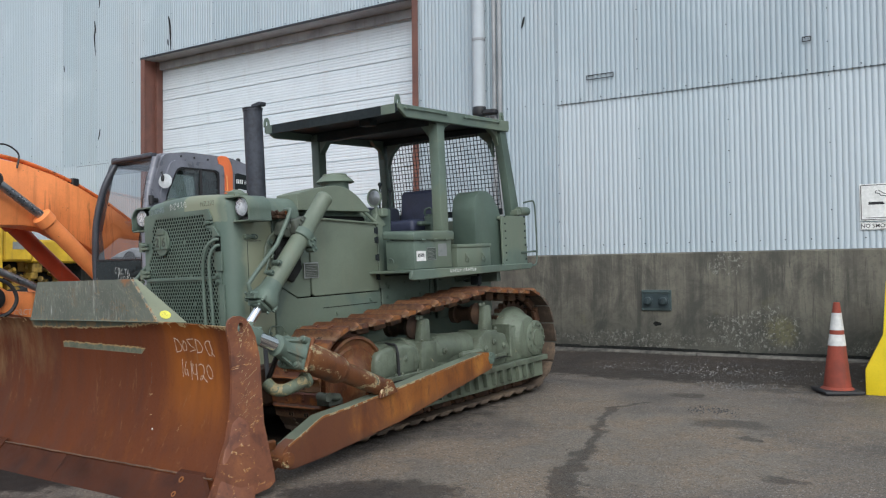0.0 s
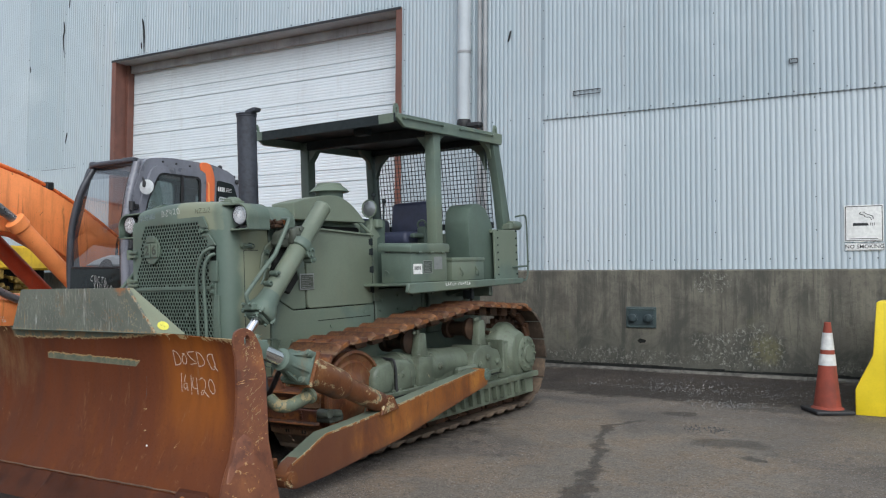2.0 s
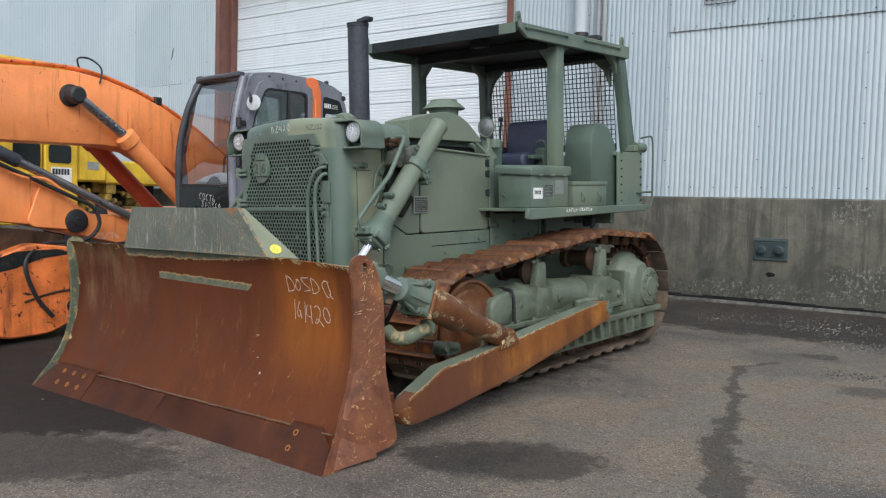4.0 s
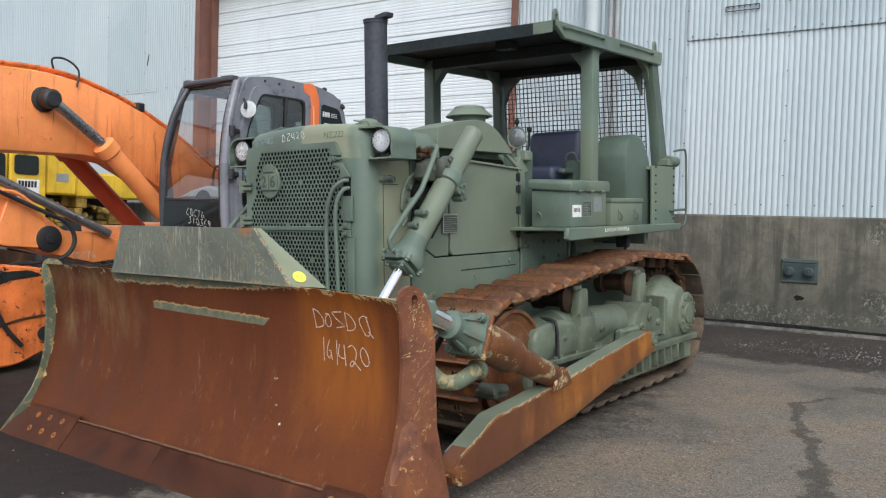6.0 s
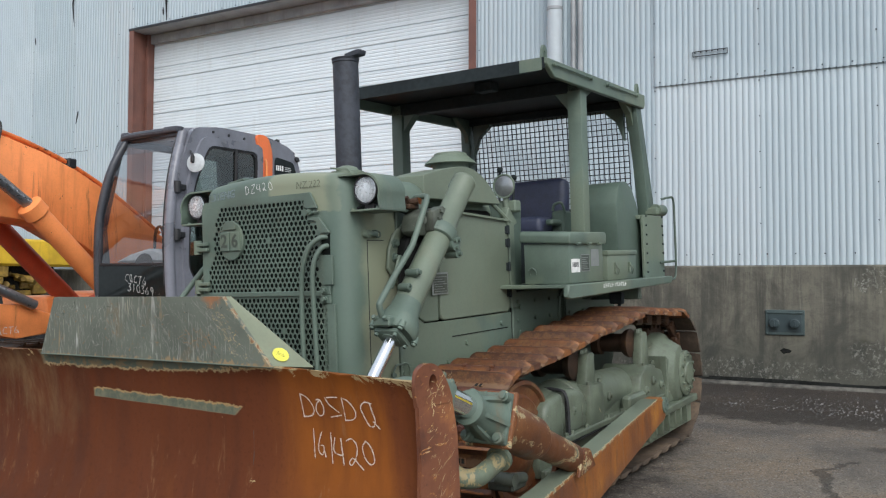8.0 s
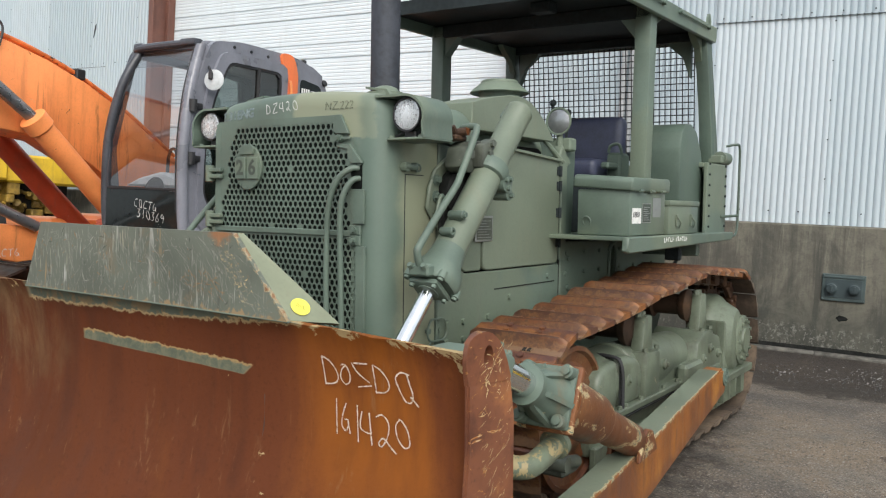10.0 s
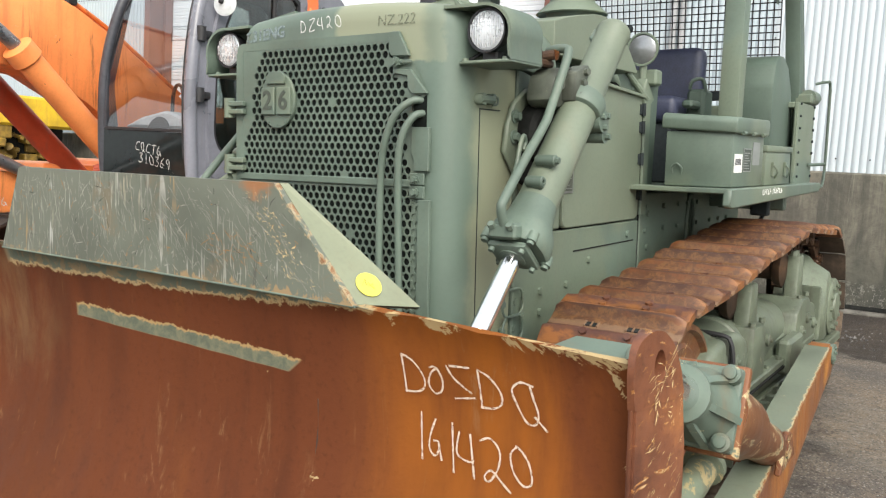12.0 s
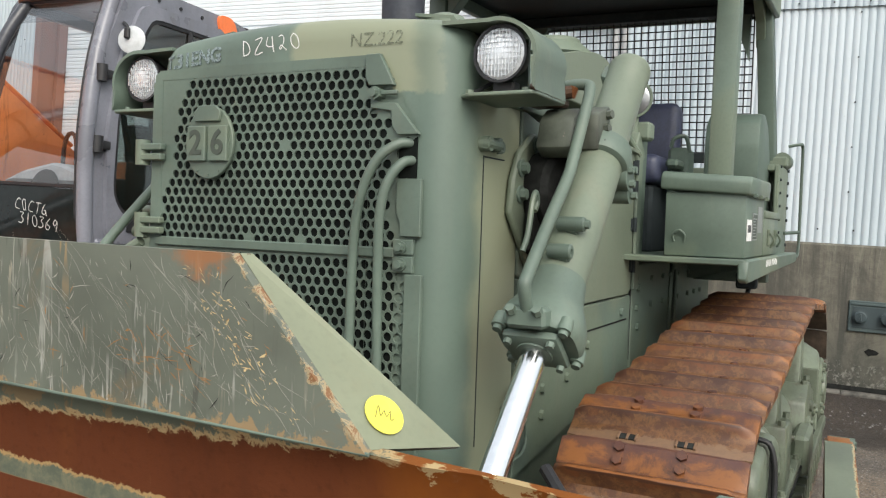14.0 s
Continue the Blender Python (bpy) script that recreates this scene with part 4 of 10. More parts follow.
        for a, b in zip(rows, rows[1:]):
            bm.faces.new((a[0], b[0], b[1], a[1]))
        tagged(part("tear", bm, M_DARK, WALL, "dark rusted-through tear in a sheet", angle=0))
    # black strip paints the shadow line under the upper sheets' lap
    part("lap_seam", quad_box(B(), (-5.345, WALL_Y - 0.03, 4.013), (EAST, WALL_Y - 0.012, 4.02)), M_DARK, WALL, "dark open lap between two rows of sheets, its shadow line painted as a strip", 0)
    part("lap_seam", quad_box(B(), (-17.6, WALL_Y - 0.024, 3.99), (-16.4, WALL_Y - 0.018, 4.0)), M_GREYBOLT, WALL)


M_TEAL = paint("grey_green_plate_paint", (0.048, 0.07, 0.07), 0.55, (0.1, 0.11, 0.1), 0.62, dirt=(0.03, 0.035, 0.035), dirty=0.6)
M_TEALDK = paint("dark_blue_green_cap_paint", (0.03, 0.046, 0.05), 0.5, (0.08, 0.09, 0.09), 0.66, dirt=(0.02, 0.024, 0.026), dirty=0.5)
wall_fittings()


def no_smoking_sign():
    x0, x1, z0, z1, y = -1.166, -0.714, 2.035, 2.505, WALL_Y - 0.026
    s = thing("no_smoking_sign", "white no-smoking sign with a black border and cigarette symbol", "sign")
    bm = B()
    quad_box(bm, (x0, y - 0.003, z0), (x1, y, z1), 0.001)
    part("panel", bm, M_WHITE, s)
    bm = B()
    b, w = 0.012, 0.009
    for lo, hi in (((x0 + b, z0 + b), (x1 - b, z0 + b + w)), ((x0 + b, z1 - b - w), (x1 - b, z1 - b)), ((x0 + b, z0 + b), (x0 + b + w, z1 - b)), ((x1 - b - w, z0 + b), (x1 - b, z1 - b))):
        quad_box(bm, (lo[0], y - 0.0045, lo[1]), (hi[0], y - 0.002, hi[1]))
    part("border", bm, M_BLACK, s, angle=0)
    cx, cz = (x0 + x1) / 2, (z0 + z1) / 2
    bm = B()
    quad_box(bm, (cx - 0.125, y - 0.0045, cz - 0.03), (cx + 0.03, y - 0.002, cz + 0.004))
    prism(bm, [(cx + 0.03, cz - 0.03), (cx + 0.06, cz - 0.03), (cx + 0.04, cz + 0.004), (cx + 0.03, cz + 0.004)], "y", y - 0.0045, y - 0.002)
    for k in range(3):
        quad_box(bm, (cx + 0.075 + 0.02 * k, y - 0.0045, cz - 0.03), (cx + 0.083 + 0.02 * k, y - 0.002, cz + 0.006))
    tube(bm, [(cx - 0.03, y - 0.003, cz + 0.15), (cx - 0.045, y - 0.003, cz + 0.12), (cx, y - 0.003, cz + 0.105), (cx + 0.02, y - 0.003, cz + 0.08), (cx + 0.07, y - 0.003, cz + 0.075), (cx + 0.09, y - 0.003, cz + 0.04)], 0.0045, 6, 5)
    tube(bm, [(cx - 0.01, y - 0.003, cz + 0.15), (cx + 0.02, y - 0.003, cz + 0.13), (cx + 0.05, y - 0.003, cz + 0.11), (cx + 0.1, y - 0.003, cz + 0.09), (cx + 0.11, y - 0.003, cz + 0.05)], 0.0045, 6, 5)
    quad_box(bm, (cx - 0.16, y - 0.0045, z0 + 0.034), (cx + 0.16, y - 0.002, z0 + 0.042))
    part("symbol", bm, M_BLACK, s, "black cigarette symbol", angle=0)["kind"] = "stuff"
    bm = B()
    for x in (x0 + 0.06, x1 - 0.1):
        for z in (z0 + 0.012, z1 - 0.012):
            bolt(bm, (x, y, z), (0, -1, 0), 0.008, 0.01)
    part("screws", bm, M_GREYBOLT, s)
    t = thing("notice", "narrow white notice lettered NO SMOKING", "sign")
    part("panel", quad_box(B(), (x0 + 0.005, y - 0.003, 1.922), (x1 + 0.005, y, 2.018), 0.001), M_WHITE, t)
    bm = B()
    for lo, hi in (((x0 + 0.012, 1.928), (x1 - 0.002, 1.932)), ((x0 + 0.012, 2.008), (x1 - 0.002, 2.012)), ((x0 + 0.012, 1.928), (x0 + 0.016, 2.012)), ((x1 - 0.006, 1.928), (x1 - 0.002, 2.012))):
        quad_box(bm, (lo[0], y - 0.0045, lo[1]), (hi[0], y - 0.002, hi[1]))
    part("border", bm, M_BLACK, t, angle=0)
    lettering("lettering", "NO SMOKING", 0.068, Matrix.Translation((cx + 0.005, y - 0.005, 1.97)) @ pose(0, 0, 0, 90, 0, 0), M_BLACK, t, "black capitals NO SMOKING", 0.0008, spacing=1.05)["kind"] = "stuff"


no_smoking_sign()


def traffic_cone(x, y):
    z = ground_z(x, y)
    t = thing("traffic_cone", "scuffed orange traffic cone with two white bands on a black base", "cone", pose(x, y, z, 1.7, 0, 30) @ Matrix.Scale(1.05, 4))
    bm = B()
    quad_box(bm, (-0.2, -0.2, 0), (0.2, 0.2, 0.045), 0.02, 2)
    part("base", bm, M_BLACK, t, "black rubber base")
    h, r0, r1 = 0.93, 0.137, 0.032

    def rad(zz):
        return r0 + (r1 - r0) * (zz - 0.045) / (h - 0.045)
    bm = B()
    lathe(bm, [(0.165, 0.04), (0.155, 0.055), (rad(0.07), 0.07), (rad(h), h), (r1 - 0.008, h + 0.004), (r1 - 0.01, h - 0.05)], (0, 0, 0), (0, 0, 1), 32)
    part("body", bm, M_CONE, t)
    for a, b in ((0.49, 0.605), (0.65, 0.825)):
        bm = B()
        lathe(bm, [(rad(a), a), (rad(a) + 0.003, a), (rad(b) + 0.003, b), (rad(b), b)], (0, 0, 0), (0, 0, 1), 32)
        part("band", bm, M_REFLECT, t, "white reflective band")


traffic_cone(-1.245, 9.95)


def yellow_barrier():
    t = thing("barrier", "yellow-painted concrete jersey barrier beside the wall", "barrier")
    z = 0.06
    half = [(0.33, z), (0.33, 0.36), (0.155, 0.73), (0.115, 1.3)]
    pts = [(-0.64 - a, b) for a, b in half] + [(-0.64 + a, b) for a, b in half[::-1]]
    bm = B()
    prism(bm, pts, "y", 9.93, 11.28, 0.02, 2)
    part("body", bm, M_YELLOWB, t)
    bm = B()
    quad_box(bm, (-0.976, 10.1, 0.12), (-0.965, 10.25, 0.32), 0.004)
    part("slot", bm, M_DARK, t)


yellow_barrier()


# ---- the bulldozer, built in its own frame: x to its left side, y to the rear, z up ----
DOZER = thing("bulldozer", "olive-green military crawler bulldozer with a rusty blade and roll-over canopy", "bulldozer", LEVEL @ pose(-5.94, 5.125, 0.03, 2.0, 0, -4.4))


def dp(name, bm, material=None, parent=None, label="", angle=35):
    return part(name, bm, material or M_GREEN, parent or DOZER, label, angle)


def inside(p, poly):
    hit = False
    for (x0, y0), (x1, y1) in zip(poly, poly[1:] + poly[:1]):
        if (y0 > p[1]) != (y1 > p[1]) and p[0] < (x1 - x0) * (p[1] - y0) / (y1 - y0) + x0:
            hit = not hit
    return hit


# -- radiator shell --
def radiator_shell():
    bm = B()
    r, hw, y0, y1 = 0.13, 0.625, 0.058, 0.52

    def outline(d):
        rr = max(0.02, r - d)
        pts = [(-hw + d, y1)]
        for k in range(9):
            a = math.pi + k / 8 * math.pi / 2
            pts.append((-hw + d + rr + rr * math.cos(a), y0 + d + rr + rr * math.sin(a)))
        for k in range(1, 12):
            x = -hw + d + rr + (2 * (hw - d - rr)) * k / 12
            pts.append((x, y0 + d))
        for k in range(9):
            a = 1.5 * math.pi + k / 8 * math.pi / 2
            pts.append((hw - d - rr + rr * math.cos(a), y0 + d + rr + rr * math.sin(a)))
        pts.append((hw - d, y1))
        for k in range(1, 12):
            pts.append((hw - d - 2 * (hw - d) * k / 12, y1))
        return pts
    rings = [[bm.verts.new((x, y, 0.72)) for x, y in outline(0)]]
    for d, drop in ((0, 0.09), (0.006, 0.055), (0.02, 0.028), (0.045, 0.011), (0.08, 0.003), (0.13, 0.0)):
        rings.append([bm.verts.new((x, y, 2.256 - 0.05 * (x / hw) ** 2 - drop)) for x, y in outline(d)])
    k = len(rings[0])
    for a, b in zip(rings, rings[1:]):
        for i in range(k):
            bm.faces.new((a[i], a[(i + 1) % k], b[(i + 1) % k], b[i]))
    bm.faces.new(rings[0][::-1])
    bmesh.ops.triangulate(bm, faces=[bm.faces.new(rings[-1])])
    bmesh.ops.recalc_face_normals(bm, faces=bm.faces[:])
    shell = dp("radiator_shell", bm, M_SHELL, None, "radiator shell with pale camouflage patches", 45)
    # thin sheet on the closed shell; its black stands for a shaded interior
    part("core", quad_box(quad_box(B(), (-0.57, 0.0563, 0.88), (0.32, 0.0575, 2.09)), (0.322, 0.0563, 0.88), (0.425, 0.0575, 1.93)), M_PIT, shell, "near-black sheet painted as the shaded inside of the grille", 0)
    return shell


def shell_paint():
    """The green with a faded sand-coloured camouflage patch across the brow and flank."""
    m = paint("shell_camouflage_paint", GREEN, 0.5, (0.05, 0.055, 0.045), 0.77, dirt=(0.2, 0.19, 0.135), dirty=0.22)
    n, l = m.node_tree.nodes, m.node_tree.links
    p = n["Principled BSDF"]
    old = p.inputs["Base Color"].links[0].from_socket
    v = coords(n, l)
    sp = n.new("ShaderNodeSeparateXYZ")
    l.new(v, sp.inputs[0])
    w = calc(n, l, "MULTIPLY", calc(n, l, "SUBTRACT", noise_at(n, l, v, 5, 5, 0.6), 0.5), 0.16)
    brow = calc(n, l, "MULTIPLY", ramp(n, l, calc(n, l, "ADD", calc(n, l, "ADD", sp.outputs[2], ramp(n, l, sp.outputs[0], 0.3, 0.42, 0.0, 0.09)), w), 2.06, 2.075), ramp(n, l, calc(n, l, "ADD", sp.outputs[0], w), 0.0, 0.04))
    brow = calc(n, l, "MULTIPLY", brow, ramp(n, l, calc(n, l, "ADD", sp.outputs[0], w), 0.55, 0.57, 1.0, 0.0))
    flank = calc(n, l, "MULTIPLY", ramp(n, l, calc(n, l, "ADD", sp.outputs[1], w), 0.12, 0.26), ramp(n, l, sp.outputs[0], 0.5, 0.6))
    c = mix(n, l, calc(n, l, "MULTIPLY", calc(n, l, "MAXIMUM", brow, flank), 0.85), old, (0.238, 0.252, 0.168))
    dark = calc(n, l, "MULTIPLY", ramp(n, l, calc(n, l, "ADD", sp.outputs[0], w), 0.44, 0.52), ramp(n, l, calc(n, l, "ADD", sp.outputs[1], w), 0.24, 0.15))
    c = mix(n, l, calc(n, l, "MULTIPLY", dark, 0.6), c, (0.085, 0.125, 0.1))
    l.new(c, p.inputs["Base Color"])
    return m


M_SHELL = shell_paint()
SHELL = radiator_shell()


def grille():
    region = [(-0.44, 2.062), (0.325, 2.062), (0.325, 1.955), (0.4, 1.95), (0.4, 1.62), (0.43, 1.56), (0.475, 1.54), (0.475, 0.92), (-0.54, 0.92), (-0.54, 1.71), (-0.5, 1.75), (-0.485, 1.93)]
    sheet = [(-0.61, 2.11), (0.366, 2.11), (0.42, 2.006), (0.33, 2.008), (0.33, 1.968), (0.43, 1.964), (0.5, 1.862), (0.434, 1.861), (0.434, 1.735), (0.51, 1.73), (0.51, 0.87), (-0.61, 0.87)]
    pitch, r = 0.0358, 0.0148
    step = pitch * math.sqrt(3) / 2
    bm = B()
    yf, yb = 0.05, 0.056
    rnd = random.Random(8)
    hexa = []
    for k in range(12):
        a = math.radians(30 * k + 30)
        rad = pitch / math.sqrt(3) * (1 if k % 2 == 0 else math.cos(math.pi / 6))
        hexa.append((rad * math.cos(a), rad * math.sin(a)))
    row = 0
    z = 2.085
    while z > 0.9:
        x = -0.575 + (pitch / 2 if row % 2 else 0)
        while x < 0.485:
            open_hole = inside((x, z), region) and abs(z - 1.505) > 0.02 and math.hypot(x + 0.315, z - 1.85) > 0.105 and rnd.random() > 0.012
            if not inside((x, z), sheet):
                x += pitch
                continue
            out = [bm.verts.new((x + a, yf, z + b)) for a, b in hexa]
            if open_hole:
                rim, deep = [], []
                for k in range(12):
                    a = math.radians(30 * k + 30)
                    rim.append(bm.verts.new((x + r * math.cos(a), yf, z + r * math.sin(a))))
                    deep.append(bm.verts.new((x + r * math.cos(a), yb, z + r * math.sin(a))))
                for k in range(12):
                    j = (k + 1) % 12
                    bm.faces.new((out[k], out[j], rim[j], rim[k]))
                    bm.faces.new((rim[k], rim[j], deep[j], deep[k]))
            else:
                bm.faces.new(out)
            x += pitch
        z -= step
        row += 1
    g = dp("grille", bm, M_GREENFLAT, SHELL, "perforated green steel grille", 25)
    # border strips, crossbar, notched corner plates
    bm = B()
    prism(bm, [(-0.615, 0.88), (-0.555, 0.88), (-0.555, 2.075), (0.33, 2.075), (0.33, 2.11), (-0.57, 2.11), (-0.6, 2.06)], "y", 0.0488, 0.0565)
    part("border", bm, M_GREENFLAT, SHELL)
    part("edge_strip", prism(B(), [(0.47, 1.443), (0.528, 1.443), (0.528, 0.88), (0.47, 0.88)], "y", 0.038, 0.056, 0.002), M_GREENFLAT, SHELL)
    bm = B()
    quad_box(bm, (-0.57, 0.038, 1.49), (0.43, 0.0495, 1.522), 0.004)
    part("crossbar", bm, M_GREENFLAT, SHELL)
    for pts in ([(0.312, 2.11), (0.362, 2.11), (0.416, 2.012), (0.326, 2.014), (0.312, 2.04)], [(0.336, 1.962), (0.423, 1.958), (0.508, 1.862), (0.434, 1.862), (0.412, 1.89), (0.408, 1.935), (0.336, 1.945)],
                [(0.435, 1.73), (0.52, 1.73), (0.52, 1.557), (0.45, 1.557), (0.45, 1.6), (0.435, 1.63)]):
        part("corner_plate", prism(B(), pts, "y", 0.036, 0.054, 0.002), M_GREENFLAT, SHELL)
    bm = B()
    rod(bm, (0.356, 0.07, 1.988), (0.356, 0.02, 1.988), 0.021, seg=6)
    rod(bm, (0.356, 0.022, 1.988), (0.356, 0.008, 1.988), 0.013, seg=10)
    quad_box(bm, (0.36, 0.03, 1.982), (0.43, 0.044, 1.996), 0.003)
    part("latch", bm, M_GREEN, SHELL)
    # no hole is cut: a black panel draws the shade inside
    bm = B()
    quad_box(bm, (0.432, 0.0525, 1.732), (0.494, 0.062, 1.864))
    part("hose_opening", bm, M_PIT, SHELL, "black panel painted as the shaded opening where hoses enter", 0)
    bm = B()
    quad_box(bm, (0.424, 0.04, 1.446), (0.496, 0.056, 1.497), 0.003)
    quad_box(bm, (0.424, 0.04, 1.501), (0.496, 0.056, 1.548), 0.003)
    for z in (1.472, 1.524):
        rod(bm, (0.457, 0.042, z), (0.457, 0.032, z), 0.019, seg=14)
        bolt(bm, (0.457, 0.034, z), (0, -1, 0), 0.014, 0.018)
    part("bracket_plate", bm, M_GREEN, SHELL)
    for line in ([(0.475, 0.066, 1.838), (0.44, 0.028, 1.832), (0.39, -0.004, 1.785), (0.345, -0.012, 1.69), (0.318, -0.006, 1.57), (0.302, 0.006, 1.33), (0.298, 0.014, 1.1), (0.3, 0.02, 0.9)],
                 [(0.482, 0.066, 1.786), (0.46, 0.026, 1.776), (0.428, 0.0, 1.72), (0.408, -0.008, 1.63), (0.4, 0.0, 1.48), (0.396, 0.012, 1.3), (0.398, 0.016, 1.1), (0.402, 0.02, 0.9)]):
        part("hose", tube(B(), line, 0.0152, 12, 8), M_GREENFLAT, SHELL, "green-painted hydraulic hose")
    # badge with two number plates
    bm = B()
    pts = [(-0.315 + 0.108 * math.cos(a), 1.85 + 0.125 * math.sin(a)) for a in [i * math.tau / 32 for i in range(32)]]
    prism(bm, pts, "y", 0.03, 0.045, 0.003)
    for k in range(12):
        a = k * math.tau / 12
        bolt(bm, (-0.315 + 0.094 * math.cos(a), 0.031, 1.85 + 0.111 * math.sin(a)), (0, -1, 0), 0.0045, 0.004)
    badge = part("badge", bm, M_GREEN, SHELL, "oval green badge with a two-digit plate")
    bm = B()
    prism(bm, [(-0.37, 1.92), (-0.375, 1.955), (-0.35, 1.975), (-0.28, 1.975), (-0.255, 1.955), (-0.26, 1.92)], "y", 0.018, 0.031, 0.003)
    part("header_plate", bm, M_GREEN, badge)
    for x, ch in ((-0.362, "2"), (-0.265, "6")):
        bm = B()
        quad_box(bm, (x - 0.041, 0.016, 1.785), (x + 0.041, 0.032, 1.905), 0.003)
        part("digit_plate", bm, M_GREEN, badge)
        lettering("digit", ch, 0.115, Matrix.Translation((x, 0.0145, 1.845)) @ pose(0, 0, 0, 90, 0, 0), M_STENCILDK, badge, "dark raised numeral", 0.003)
    # hinges on the outer edge
    for z in (1.82, 1.56):
        bm = B()
        rod(bm, (-0.64, 0.04, z - 0.045), (-0.64, 0.04, z + 0.045), 0.026, seg=12)
        quad_box(bm, (-0.64, 0.018, z - 0.03), (-0.53, 0.045, z - 0.006), 0.004)
        quad_box(bm, (-0.64, 0.018, z + 0.006), (-0.53, 0.045, z + 0.03), 0.004)
        part("hinge", bm, M_GREEN, SHELL)
    bm = B()
    rod(bm, (-0.64, 0.04, 1.5), (-0.8, 0.0, 1.4), 0.02, seg=10)
    part("stay", bm, M_GREEN, SHELL)


M_STENCILDK = plain("dark_numeral_paint", (0.055, 0.07, 0.055), 0.55)
grille()
# lettering laid on the rounded brow of the shell
def lay_on_brow(ob, lift):
    steps = ((0.0, 0.13), (0.003, 0.08), (0.011, 0.045), (0.028, 0.02), (0.055, 0.006), (0.09, 0.0), (2.0, 0.0))
    middle = sum(v.co.y for v in ob.data.vertices) / len(ob.data.vertices)
    for v in ob.data.vertices:
        x = v.co.x
        proud = 0.0008 if v.co.y < middle else -0.0008
        fall = max(0.0, 2.256 - 0.05 * (x / 0.625) ** 2 - v.co.z)
        for (f0, d0), (f1, d1) in zip(steps, steps[1:]):
            if f0 <= fall <= f1:
                deep = d0 + (d1 - d0) * (fall - f0) / (f1 - f0)
                break
        over = max(0.0, abs(x) - 0.495)
        v.co.y = 0.058 + deep + (0.13 - math.sqrt(max(0.0, 0.0169 - over * over))) - lift - proud


upright = pose(0, 0, 0, 90, 0, 0)
lay_on_brow(lettering("stencil_lettering", "T.31ENG", 0.07, Matrix.Translation((-0.425, 0.07, 2.142)) @ pose(0, 0, 0, 90, -4, 0), M_STENCIL, SHELL, "faded pale stencil lettering", 0.002), 0.003)
for k, ch in enumerate("DZ420"):
    lay_on_brow(chalk_letter(ch, 0.036, 0.053, Matrix.Translation((-0.195 + 0.05 * k, 0.069, 2.137 + 0.003 * k)) @ pose(0, 0, 0, 90, -3, 0), M_CHALKTHIN, SHELL, 0.0036, k), 0.004)
lay_on_brow(lettering("stencil_lettering", "NZ.222", 0.062, Matrix.Translation((0.335, 0.074, 2.158)) @ upright, M_STENCILFADE, SHELL, "faded dark stencilled numbers", 0.0), 0.003)

bm = B()
lathe(bm, [(0.1, 0), (0.1, 0.02), (0.075, 0.024), (0.06, 0.045), (0.03, 0.056), (0.001, 0.058)], (0.45, 0.29, 2.222), (0, 0, 1), 20)
dp("radiator_cap", bm)
bm = B()
quad_box(bm, (0.1, 0.3, 2.225), (0.26, 0.4, 2.256), 0.006)
rod(bm, (0.12, 0.35, 2.24), (0.12, 0.35, 2.27), 0.015, seg=8)
rod(bm, (0.24, 0.35, 2.24), (0.24, 0.35, 2.26), 0.012, seg=8)
dp("lifting_bracket", bm)


